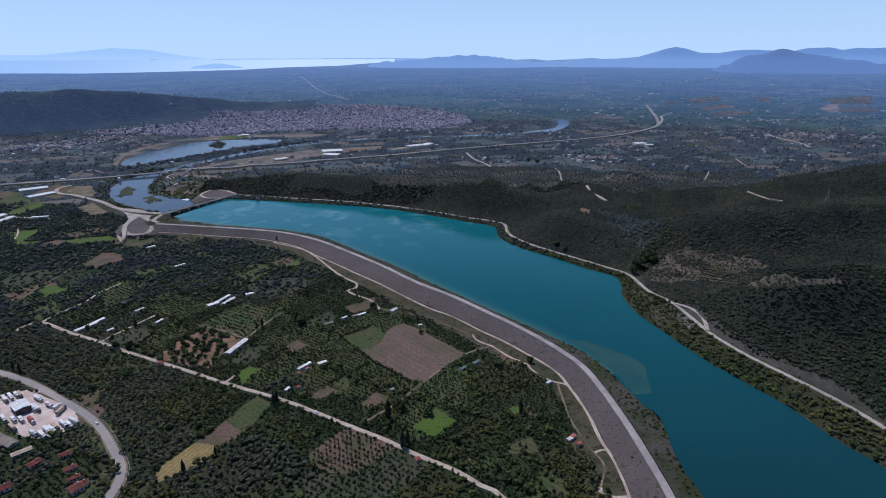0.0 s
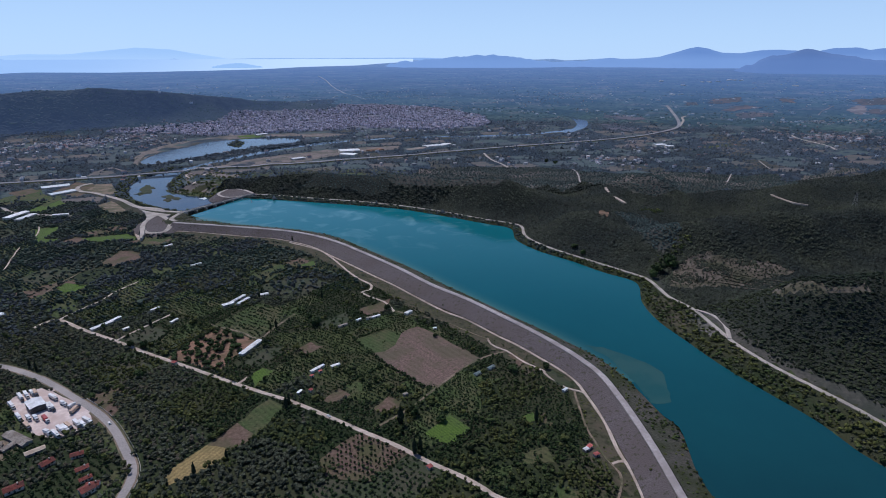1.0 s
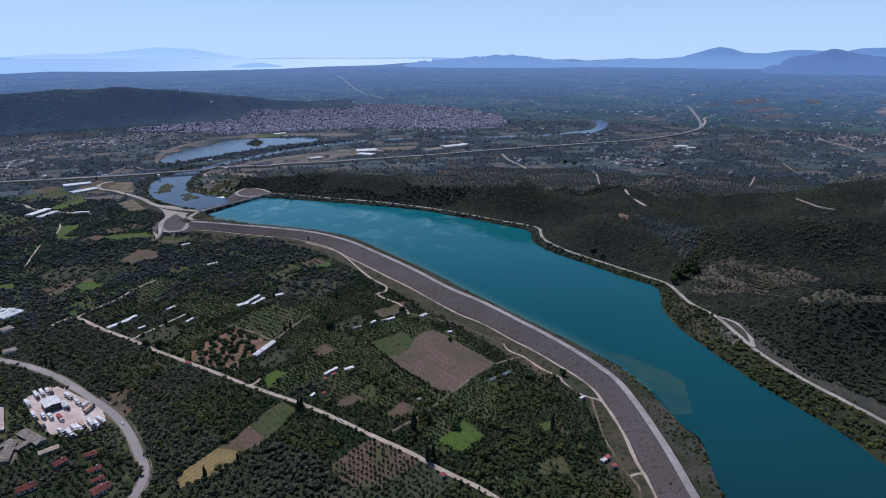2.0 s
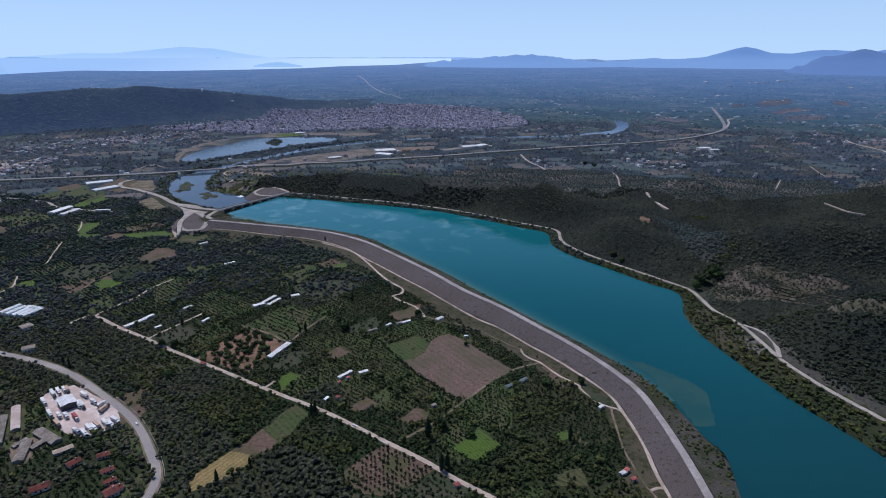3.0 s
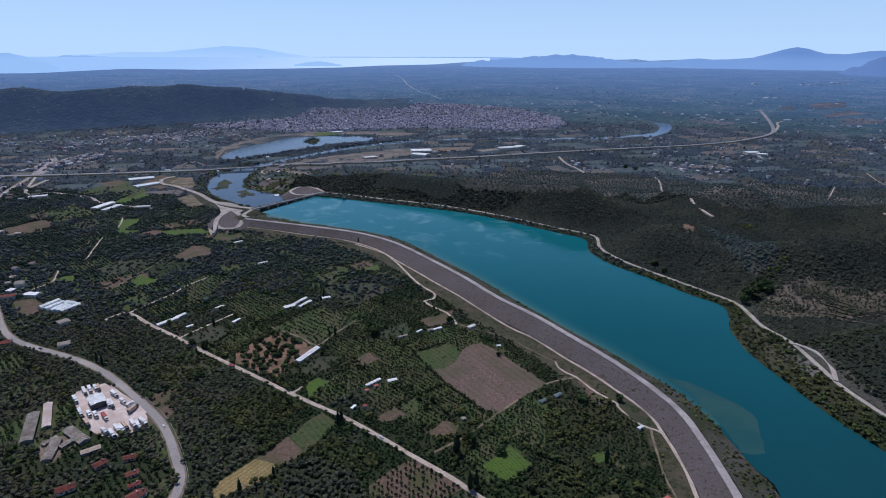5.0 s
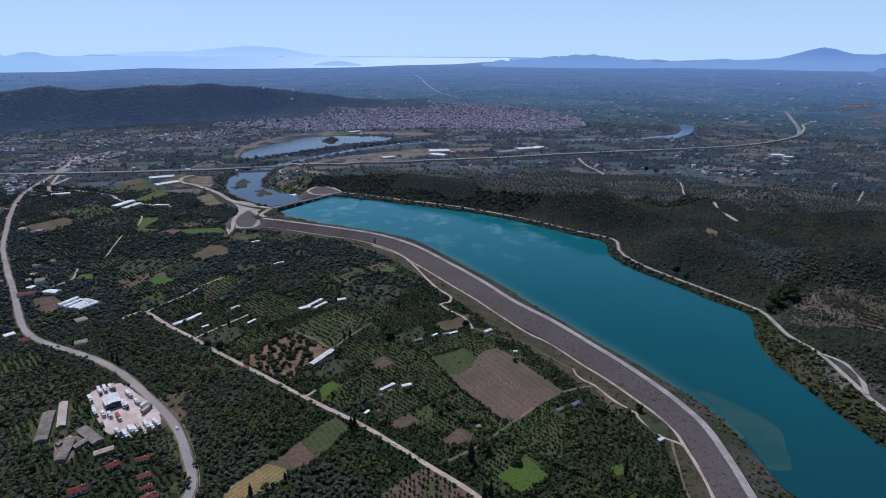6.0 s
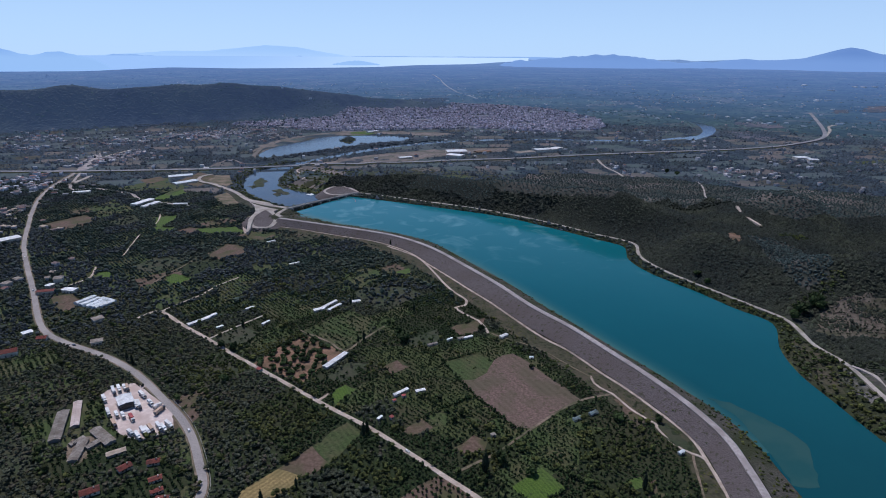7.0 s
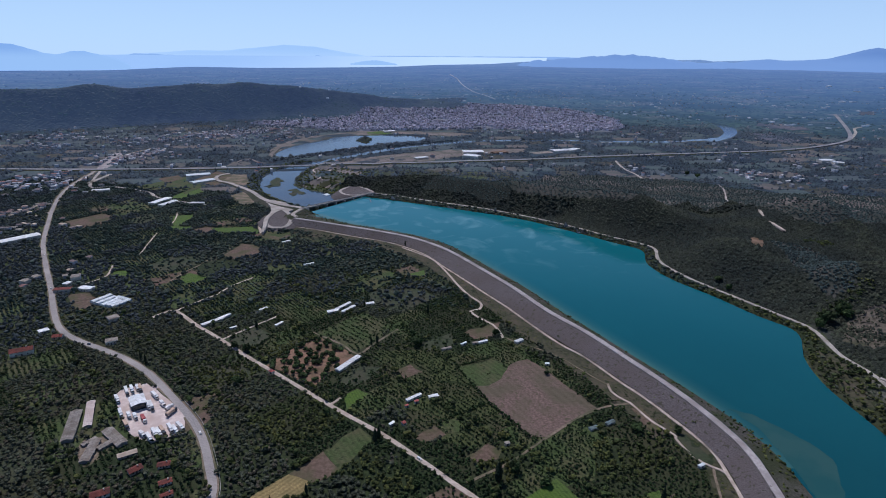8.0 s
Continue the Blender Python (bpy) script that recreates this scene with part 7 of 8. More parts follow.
for kind, mat, label, lobes, sprigs in (("citrus", "citrus", "dark green citrus orchards planted in rows", 2, 9), ("olive", "olive", "grey-green olive groves", 2, 9), ("scrub", "scrub", "mixed green trees, hedges and bushes", 2, 9)):
    rows = np.vstack(planted[kind])
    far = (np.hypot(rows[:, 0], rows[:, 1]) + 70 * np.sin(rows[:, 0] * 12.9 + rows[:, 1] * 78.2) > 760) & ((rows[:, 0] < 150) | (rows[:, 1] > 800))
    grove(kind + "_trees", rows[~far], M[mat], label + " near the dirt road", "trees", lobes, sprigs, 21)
    # the far rows use the leaf copies with haze painted in
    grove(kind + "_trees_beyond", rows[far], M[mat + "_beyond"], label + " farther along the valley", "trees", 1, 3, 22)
grove("parched_bushes", np.vstack(planted["parched"]), M["parched"], "dry grey-brown bushes and trees beside the main road", "bushes", 2, 9, 23)

# the plain between the dam and the town: hedges, groves and woods, thinning with distance
def spread_over(r0, r1, cell, share, seed):
    g = np.random.default_rng(seed)
    n = int((math.radians(104) / 2) * (r1 * r1 - r0 * r0) / cell ** 2)
    a = np.radians(g.uniform(-58, 46, n))
    r = np.sqrt(g.uniform(r0 * r0, r1 * r1, n))
    x, y = r * np.sin(a), r * np.cos(a)
    w = np.sin(x / 95 + 2 * np.sin(y / 160)) * np.sin(y / 70 + 1.5 * np.sin(x / 130))
    m = g.uniform(size=n) < share * (0.62 + 0.55 * w)
    return x[m], y[m], g


def plots_planted(x, y, g, near):
    """Which points of the plain bear trees: dense groves, orchards in loose rows, and hedges round open fields."""
    q, h, edge = parcel(x, y)
    chance = np.where(q < 0.42, 0.9, np.where(q > 0.9, 0.4, np.where(q > 0.76, 0.55, 0.04)))
    chance = np.where((edge < 5) & (h < 0.7), 0.8, chance) * near
    return g.uniform(size=len(x)) < chance, edge


x, y, g = spread_over(1000, 1950, 6.2, 1.6, 4)
d, s = away(x, y, shore_road_line)
m = free(x, y, 3.0) & ~(left_land(x, y) & (y < 1120)) & ~((s > 0) & ((y < 1290) & (x < 480) | (y < 1190)) & (x > -520)) & ~inside(x, y, TOWN) & ~inside(x, y, DRY_BED) & ~inside(x, y, SAND_BAR) & ~inside(x, y, GROVES_FAR) & ~inside(x, y, PALE_SLOPE)
for poly in DRY_FIELDS + MEADOWS_FAR:
    m &= ~inside(x, y, poly)
x, y = x[m], y[m]
m, edge = plots_planted(x, y, g, 1.0)
x, y, edge = x[m], y[m], edge[m]
tall = np.where((edge < 5) & (g.uniform(size=len(x)) < 0.35), 2.1, 1.0) * np.where((height(x, y) > 22) & (x > 100), 0.45, 1.0)
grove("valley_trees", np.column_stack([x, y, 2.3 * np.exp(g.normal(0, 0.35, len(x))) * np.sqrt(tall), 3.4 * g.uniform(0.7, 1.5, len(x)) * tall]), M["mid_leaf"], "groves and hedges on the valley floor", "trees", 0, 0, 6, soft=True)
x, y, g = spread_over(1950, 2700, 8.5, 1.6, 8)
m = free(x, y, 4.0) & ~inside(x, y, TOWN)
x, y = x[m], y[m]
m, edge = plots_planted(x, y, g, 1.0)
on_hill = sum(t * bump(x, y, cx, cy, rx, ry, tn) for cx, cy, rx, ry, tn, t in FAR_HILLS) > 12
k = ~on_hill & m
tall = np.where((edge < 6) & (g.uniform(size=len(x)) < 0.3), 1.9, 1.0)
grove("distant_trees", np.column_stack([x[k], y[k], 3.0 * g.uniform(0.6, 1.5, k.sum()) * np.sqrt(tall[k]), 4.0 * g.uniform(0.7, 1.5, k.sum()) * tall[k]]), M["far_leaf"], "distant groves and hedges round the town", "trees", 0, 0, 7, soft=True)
g = np.random.default_rng(77)
x, y = g.uniform(-2900, -250, 330000), g.uniform(1500, 3300, 330000)
m = (sum(t * bump(x, y, cx, cy, rx, ry, tn) for cx, cy, rx, ry, tn, t in FAR_HILLS) > 9) & in_view(x, y) & ~inside(x, y, TOWN)
x, y = x[m][:27000], y[m][:27000]
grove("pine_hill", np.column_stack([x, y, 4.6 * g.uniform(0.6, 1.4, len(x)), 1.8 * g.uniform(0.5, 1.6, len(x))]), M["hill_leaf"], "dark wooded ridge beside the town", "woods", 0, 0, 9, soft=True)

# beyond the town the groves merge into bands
# each farther ring takes leaves with a stronger painted haze
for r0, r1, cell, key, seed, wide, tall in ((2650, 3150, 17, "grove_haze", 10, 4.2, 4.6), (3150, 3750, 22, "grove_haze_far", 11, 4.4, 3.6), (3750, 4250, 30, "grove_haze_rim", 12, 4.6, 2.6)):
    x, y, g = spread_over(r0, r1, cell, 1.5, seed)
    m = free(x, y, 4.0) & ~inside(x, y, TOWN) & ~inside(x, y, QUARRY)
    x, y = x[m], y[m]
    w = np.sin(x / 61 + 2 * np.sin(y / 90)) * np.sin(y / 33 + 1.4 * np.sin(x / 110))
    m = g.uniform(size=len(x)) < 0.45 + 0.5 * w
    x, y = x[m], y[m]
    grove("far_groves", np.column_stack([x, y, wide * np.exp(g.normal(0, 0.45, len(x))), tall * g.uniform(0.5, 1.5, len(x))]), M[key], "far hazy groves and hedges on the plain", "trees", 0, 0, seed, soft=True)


# ---- trees that stand out one by one ----
def crown_mesh(name, material, lobes, sprigs, seed, tall=1.0, fine=True, spread=0.5):
    v, f = clump(np.random.default_rng(seed), lobes, sprigs, fine, tall, spread)
    return big_mesh(name, v, f, material)


def tree(m, crown, bare, label, category, group, trunk_r=0.16):
    """A tree: a tapered trunk with two limbs, and its crown. The mesh has unit radius and height 2; m scales it."""
    t = thing(category.replace(" ", "_"), m, label, category, group)
    bm = tube(trunk_r, -0.1, bare + 0.6, "z", 7, trunk_r * 0.5)
    for a in (0.6, 2.9):
        limb = tube(trunk_r * 0.5, 0, 0.7, "z", 5, trunk_r * 0.2)
        bmesh.ops.transform(limb, matrix=Matrix.Translation((0, 0, bare)) @ Matrix.Rotation(a, 4, "Z") @ Matrix.Rotation(0.6, 4, "Y"), verts=limb.verts)
        tmp = bpy.data.meshes.new("limb")
        limb.to_mesh(tmp)
        limb.free()
        bm.from_mesh(tmp)
        bpy.data.meshes.remove(tmp)
    part("trunk", bm, M["bark"], t)
    c = part("crown", crown, None, t)
    c.location.z = bare * 0.6
    return t


def cypress_mesh(seed):
    g = np.random.default_rng(seed)
    vs, fs, n = [], [], 0
    rings, seg = 11, 9
    v = []
    for k in range(rings):
        w = k / (rings - 1)
        r = 0.9 * math.sin(math.pi * min(1, w * 0.72 + 0.22)) ** 0.8 * (1 - w ** 4)
        for j in range(seg):
            a = 2 * math.pi * j / seg
            q = r * g.uniform(0.78, 1.18)
            v.append((q * math.cos(a), q * math.sin(a), 0.1 + 1.9 * w))
    f = []
    for k in range(rings - 1):
        for j in range(seg):
            a, b, c, d = k * seg + j, k * seg + (j + 1) % seg, (k + 1) * seg + (j + 1) % seg, (k + 1) * seg + j
            f += [(a, b, c), (a, c, d)]
    v = np.array(v)
    base = v[g.integers(len(v), size=120)]
    tri = base[:, None] + g.normal(size=(120, 3, 3)) * np.array([0.16, 0.16, 0.07])
    return big_mesh("crown", np.vstack([v, tri.reshape(-1, 3)]), np.vstack([np.array(f), np.arange(360).reshape(-1, 3) + len(v)]), M["cypress"])


def stand(x, y, r, h, turn):
    z = float(height(np.array([x]), np.array([y]))[0])
    return Matrix.Translation((x, y, z)) @ Matrix.Rotation(turn, 4, "Z") @ Matrix.Diagonal((r, r, h / 2, 1))


g = random.Random(5)
kinds = [tree(Matrix(), cypress_mesh(40 + k), 0.12, "tall narrow dark cypress standing among the groves", "cypress tree", "cypresses", 0.12) for k in range(3)]
for k, (x, y, h) in enumerate(CYPRESSES):
    m = stand(x, y, h * g.uniform(0.13, 0.17), h * 1.05, g.uniform(0, 6))
    if k < 3:
        kinds[k].matrix_world = m
    else:
        c = copy_thing(kinds[k % 3], Matrix())
        c.matrix_basis = m
kinds = [tree(Matrix(), crown_mesh("crown", M["leaf"], 6, 260, 60 + k), 0.35, "broad dark green tree with a full round crown", "broadleaf tree", "big trees") for k in range(4)]
for k, (x, y, h) in enumerate(BIG_TREES):
    m = stand(x, y, h * g.uniform(0.5, 0.62), h * g.uniform(1.0, 1.25), g.uniform(0, 6))
    if k < 4:
        kinds[k].matrix_world = m
    else:
        copy_thing(kinds[k % 4], Matrix()).matrix_basis = m


def plant_things(poly, sx, sy, turn, jitter, r, h, material, label, group, skip=0.1, seeds=(81, 82, 83), lobes=4, sprigs=110):
    p = np.array(poly)
    x, y = lattice(*np.array([p.min(0), p.max(0)]).T.ravel(), sx, sy, turn, jitter)
    ok = inside(x, y, poly) & free(x, y, 0.8, False)
    kinds = []
    for x, y in zip(x[ok], y[ok]):
        if g.random() < skip:
            continue
        m = stand(x, y, r * g.uniform(0.7, 1.25), h * g.uniform(0.75, 1.2), g.uniform(0, 6))
        if len(kinds) < len(seeds):
            kinds.append(tree(m, crown_mesh("crown", M[material], lobes, sprigs, seeds[len(kinds)]), 0.3, label, "orchard tree", group))
        else:
            copy_thing(g.choice(kinds), Matrix()).matrix_basis = m


plant_things(ORCHARD_SOIL, 4.6, 4.0, 60, 0.3, 1.05, 2.6, "leaf", "small dark orchard tree on brown soil", "young orchard rows", 0.12)
plant_things(RED_SOIL, 7.6, 7.0, 15, 1.5, 2.5, 4.4, "leaf", "round green fruit tree on bare soil", "trees on the bare plot", 0.16, (91, 92, 93), 5, 200)
plant_things(OLIVES_NEAR, 4.7, 4.6, -20, 0.7, 2.1, 3.7, "olive", "grey-green olive tree in an old grove", "olive grove by the stubble", 0.06, (101, 102, 103, 104), 5, 150)

x, y = lattice(-960, -380, 1480, 2180, 10, 10, 20, 4)
d, s = away(x, y, curve(POND_TREES))
m = (d < 22) & ~inside(x, y, pond_poly) & ~inside(x, y, river_poly)
grove("pond_trees", np.column_stack([x[m], y[m], rng.uniform(3, 5.5, m.sum()), rng.uniform(3, 6, m.sum())]), M["mid_leaf"], "dark band of trees between the pond and the river", "trees", 1, 4, 34)

# ---- farm buildings ----
def at_spot(x, y, heading, z=None):
    z = float(height(np.array([x]), np.array([y]))[0]) if z is None else z
    return Matrix.Translation((x, y, z)) @ Matrix.Rotation(math.radians(heading), 4, "Z")


def gable(ln, wd, h, pitch, over=0.5, thick=0.18):
    """A pitched roof of two thin slopes, ridge along x."""
    a, r = wd / 2 + over, (wd / 2) * pitch
    drop = over * pitch
    prof = [(-a, h - drop), (0, h + r), (a, h - drop), (a, h - drop + thick), (0, h + r + thick), (-a, h - drop + thick)]
    return prism(prof, -ln / 2 - over, ln / 2 + over)


def shed(name, row, wall, roof, label, category, group="", pitch=0.22, openings=2, chimney=False, ribs=False):
    """A small gabled building with walls, roof, door and windows."""
    x, y, ln, hd, wd, h = row
    ln = max(ln, 2.6)
    t = thing(name, at_spot(x, y, hd), label, category, group)
    body = prism([(-wd / 2, -0.3), (wd / 2, -0.3), (wd / 2, h), (0, h + wd / 2 * pitch), (-wd / 2, h)], -ln / 2, ln / 2)
    part("wall", body, M[wall], t)
    rf = part("roof", gable(ln, wd, h + 0.02, pitch, 0.5 if wd > 4 else 0.25), M[roof], t)
    part("door", boxes((-0.6, -wd / 2 - 0.06, 0, 0.6, -wd / 2 + 0.05, 2.1)), M["dark_wall"], t)
    for k in range(openings):
        u = ln * ((k + 1) / (openings + 1) - 0.5)
        for s in (-1, 1):
            if s < 0 and abs(u) < 1.4:
                continue
            w = part("window", boxes((u - 0.6, s * wd / 2 - 0.05, 1.1, u + 0.6, s * wd / 2 + 0.05, 2.2)), M["glass"], t)
            part("sill", boxes((u - 0.7, s * wd / 2 - 0.14, 1.0, u + 0.7, s * wd / 2 + 0.14, 1.1)), M["concrete"], w)
    if chimney:
        part("chimney", boxes((ln * 0.2, -0.4, h, ln * 0.2 + 0.8, 0.4, h + wd / 2 * pitch + 1.2)), M["wall"], rf)
    if ribs:
        n = int(ln / 3)
        for k in range(n):
            u = -ln / 2 + (k + 0.5) * ln / n
            part("roof_rib", prism([(-wd / 2 - 0.4, h + 0.12), (0, h + wd / 2 * pitch + 0.24), (wd / 2 + 0.4, h + 0.12), (wd / 2 + 0.4, h + 0.24), (0, h + wd / 2 * pitch + 0.36), (-wd / 2 - 0.4, h + 0.24)], u - 0.12, u + 0.12), M[roof], rf)
    return t


def greenhouse(row, label, group):
    """A plastic tunnel with an arched film roof on hoops."""
    x, y, ln, hd, wd, h = row
    t = thing("greenhouse", at_spot(x, y, hd), label, "greenhouse", group)
    arc = [(-wd / 2, 0)] + [(-wd / 2 * math.cos(a), h * 0.55 + h * 0.45 * math.sin(a)) for a in np.linspace(0, math.pi, 11)] + [(wd / 2, 0)]
    part("cover", prism(arc, -ln / 2, ln / 2), M["film"], t)
    n = max(3, int(ln / 4))
    for k in range(n + 1):
        u = -ln / 2 + ln * k / n
        big = [(p * 1.015, q * 1.015) for p, q in arc[1:-1]]
        part("hoop", prism(big + [(p, q - 0.08) for p, q in arc[1:-1]][::-1], u - 0.08, u + 0.08), M["concrete"], t)
    part("door", boxes((ln / 2, -0.8, 0, ln / 2 + 0.06, 0.8, 2.1)), M["dark_wall"], t)
    return t


for k, row in enumerate(WHITE_SHEDS):
    shed("farm_shed", row, "wall", "white_roof", "long farm shed with a white sheet roof" if row[2] > 14 else "small farm shed with a white sheet roof", "shed", "white farm sheds", 0.16, 3 if row[2] > 14 else 1, ribs=row[2] > 14)
for k, row in enumerate(SMALL_HUTS):
    shed("field_hut", row, "wall", "tarp" if k > 9 else ("white_roof", "grey_roof", "film")[k % 3], ("low blue tarpaulin-covered" if k > 9 else ("white-roofed", "grey-roofed", "pale plastic-covered")[k % 3]) + " field hut among the orchard trees", "hut", "field huts", 0.2, 1)
for row in RED_HUTS:
    shed("red_hut", row, "wall", "pink_roof", "little hut with a faded red sheet roof", "hut", "red-roofed huts", 0.25, 1)
for k, row in enumerate(LONG_BARNS):
    roof = ("grey_roof", "yard", "grey_roof", "grey_roof", "grey_roof", "beige_roof", "grey_roof")[k]
    word = ("long weathered barn with a grey cement roof", "half-ruined barn with a pale broken roof", "old barn with a grey cement roof", "narrow old barn with a grey roof", "low linking barn with a grey roof", "beige-roofed shed beside the lane", "grey-roofed end of the ruined barn")[k]
    shed("barn", row, "concrete", roof, word, "barn", "old barns beside the yard", 0.28, 4, ribs=True)
for k, row in enumerate(TILED_HOUSES):
    x, y, ln, hd, wd, h = row
    shed("tiled_house", (x, y, max(ln, 8), hd, wd - 2.2, h - 1.2), "wall", "tile_roof", "low farmhouse with a red clay tile roof" if ln < 15 else "large hall with a red clay tile roof", "house", "red-tiled houses", 0.42, 3, True, True)
for row in GREENHOUSES:
    greenhouse(row, "white plastic tunnel greenhouse", "greenhouses by the lane")
for k, row in enumerate(FAR_SHEDS):
    shed("warehouse" if row[4] > 10 else "roadside_house", row, "wall", ("film", "film", "white_roof", "white_roof", "white_roof", "grey_roof", "white_roof", "tile_roof", "grey_roof", "white_roof", "white_roof", "white_roof", "white_roof", "grey_roof", "grey_roof")[k], ("large pale greenhouse hall", "large pale greenhouse hall", "white-roofed warehouse", "white-roofed warehouse", "narrow white shed", "grey-roofed farm building", "pale roadside shed", "tiled roadside house", "tall grey-roofed house", "small white-roofed house", "long white-roofed depot beside the road", "small white shed", "white-roofed workshop", "grey-roofed house", "tall plain house")[k] + " on the plain", "building", "buildings along the road", 0.12, 3)
for k, row in enumerate(WORKS):
    shed("factory_hall", row, "wall" if k != 8 else "red", "white_roof" if k not in (8, 2) else ("red" if k == 8 else "grey_roof"), "low white factory hall beyond the wooded ridge" if k != 8 else "low red-brown works floor beside the halls", "factory", "factory halls", 0.06, 3)


# ---- lorry yard ----
def depot():
    t = thing("depot_hall", at_spot(*DEPOT, -40, 0.16), "lorry depot hall with a pale metal roof and dark walls", "hall")
    part("wall", prism([(-5.6, 0), (5.6, 0), (5.6, 5.2), (0, 6.0), (-5.6, 5.2)], -7.6, 7.6), M["dark_wall"], t)
    rf = part("roof", gable(15.2, 11.2, 5.25, 0.15, 0.5, 0.25), M["white_roof"], t, "pale blue-white metal roof")
    for k in range(7):
        u = -6.6 + k * 2.2
        part("roof_seam", prism([(-6, 5.4), (0, 6.28), (6, 5.4), (6, 5.5), (0, 6.42), (-6, 5.5)], u - 0.06, u + 0.06), M["white_roof"], rf)
    for u in (-5, 0, 5):
        part("roller_door", boxes((u - 1.9, -5.68, 0, u + 1.9, -5.58, 4.2)), M["grey_roof"], t)
    part("window", boxes((7.58, -4, 2.2, 7.68, 4, 3.4)), M["glass"], t)
    return t


depot()


def lorry(body_mat, cab_mat, label, length, name="lorry"):
    """A lorry: cab, box body or trailer, and wheels; it looks along x."""
    t = thing(name, Matrix(), label, "lorry", "parked lorries")
    box_len = length - 2.4
    bm = boxes((-length / 2, -1.25, 1.15, -length / 2 + box_len, 1.25, 3.9))
    bmesh.ops.bevel(bm, geom=list(bm.edges), offset=0.08, segments=1, affect="EDGES")
    b = part("box_body", bm, M[body_mat], t)
    part("rear_door", boxes((-length / 2 - 0.05, -1.15, 1.25, -length / 2, 1.15, 3.8)), M["concrete"], b)
    part("chassis", boxes((-length / 2 + 0.2, -0.5, 0.75, length / 2 - 0.4, 0.5, 1.15)), M["steel"], t)
    cab = prism([(-1.2, 0.6), (1.2, 0.6), (1.2, 2.9), (0.9, 3.2), (-0.9, 3.2), (-1.2, 2.9)], length / 2 - 2.1, length / 2)
    c = part("cab", cab, M[cab_mat], t)
    part("windscreen", boxes((length / 2 - 0.02, -1.05, 1.75, length / 2 + 0.04, 1.05, 2.75)), M["glass"], c)
    part("bumper", boxes((length / 2 - 0.05, -1.2, 0.4, length / 2 + 0.12, 1.2, 0.85)), M["concrete"], c)
    for u in (length / 2 - 1.1, -length / 2 + 1.2, -length / 2 + 2.5):
        for s in (-1, 1):
            wm = tube(0.5, -0.15, 0.15, "y", 12)
            bmesh.ops.translate(wm, verts=wm.verts, vec=(u, s * 1.05, 0.5))
            w = part("wheel", wm, M["rubber"], t)
            rim = tube(0.24, -0.02, 0.02, "y", 8)
            bmesh.ops.translate(rim, verts=rim.verts, vec=(u, s * 1.2, 0.5))
            part("rim", rim, M["concrete"], w)
    return t


KINDS = [("truck_white", "truck_white", "white box lorry parked in the yard", 11), ("truck_white", "cab_dark", "long white trailer lorry with a dark cab", 13.5), ("truck_tan", "cab_dark", "tan tarpaulin lorry parked in the yard", 11), ("truck_red", "truck_white", "dark red lorry beside the hall", 10), ("truck_white", "truck_white", "short white van lorry", 7.5)]
made = {}
for k, (x, y, hd, ln) in enumerate(PARKED):
    kind = 3 if k == 21 else (4 if ln <= 8 else (2 if k in (4, 11, 14, 18) else (1 if ln >= 13 else 0)))
    m = at_spot(x, y, hd, 0.16)
    if kind in made:
        copy_thing(made[kind], m)
    else:
        made[kind] = lorry(*KINDS[kind])
        made[kind].matrix_world = m


def wall_run(name, pts, h, w, mat, label, category="wall"):
    return ribbon(name, curve(pts, 6), w, M[mat], label, category, h, 0.0, 0.0, depth=h + 0.3)


wall_run("yard_wall", [(-308, 375), (-300, 382), (-289, 392)], 1.4, 0.4, "concrete", "low pale concrete wall along the yard")
wall_run("road_barrier", [tuple(p) for p in offset(main_line, -5.2)[16:40:3]], 0.8, 0.35, "concrete", "low concrete barrier beside the main road")
sheet("yard_entry", [(-363, 443), (-360, 450), (-353, 447), (-357, 440)], M["yard"], "pale entry apron between road and yard", "yard", 0.2)
sheet("yard_entry", [(-313, 415), (-309, 418), (-304, 413), (-306, 408)], M["yard"], "pale entry apron by the lower gate", "yard", 0.2)
sheet("farm_court", [(-356, 354), (-360, 367), (-349, 373), (-338, 371), (-328, 361), (-331, 354), (-332, 342), (-337, 340)], M["verge"], "pale trodden court between the old barns", "yard", 0.14)


# ---- dam and bridges ----
def dam():
    (ax, ay), (bx, by) = DAM_ENDS
    ln = math.hypot(bx - ax, by - ay)
    m = at_spot((ax + bx) / 2, (ay + by) / 2, math.degrees(math.atan2(by - ay, bx - ax)), 0)
    t = thing("gate_dam", m, "concrete gate dam with a road deck on piers across the water", "dam")
    part("deck", boxes((-ln / 2 - 6, -4, CREST - 1.1, ln / 2 + 6, 4, CREST + 0.2)), M["concrete"], t)
    for s in (-1, 1):
        part("parapet", boxes((-ln / 2 - 6, s * 3.9 - 0.15, CREST + 0.2, ln / 2 + 6, s * 3.9 + 0.15, CREST + 1.2)), M["concrete"], t)
    n = 7
    for k in range(n + 1):
        u = -ln / 2 + 8 + (ln - 16) * k / n
        bm = prism([(-6.5, -6), (7.5, -6), (7.5, 5.5), (5, CREST - 1.1), (-5, CREST - 1.1), (-6.5, CREST - 2.0)], u - 1.3, u + 1.3)
        part("pier", bm, M["concrete"], t)
        if k < n:
            w = (ln - 16) / n
            part("gate", boxes((u + 1.3, 0.6, -6, u + w - 1.3, 1.2, WATER + 0.8)), M["steel"], t, "dark steel sluice gate")
    for s, e in ((-1, -ln / 2 + 6), (1, ln / 2 - 6)):
        lo, hi = sorted((s * (ln / 2 + 8), e))
        part("abutment_block", boxes((lo, -6, -6, hi, 6, CREST - 1.1)), M["concrete"], t)
    return t


dam()


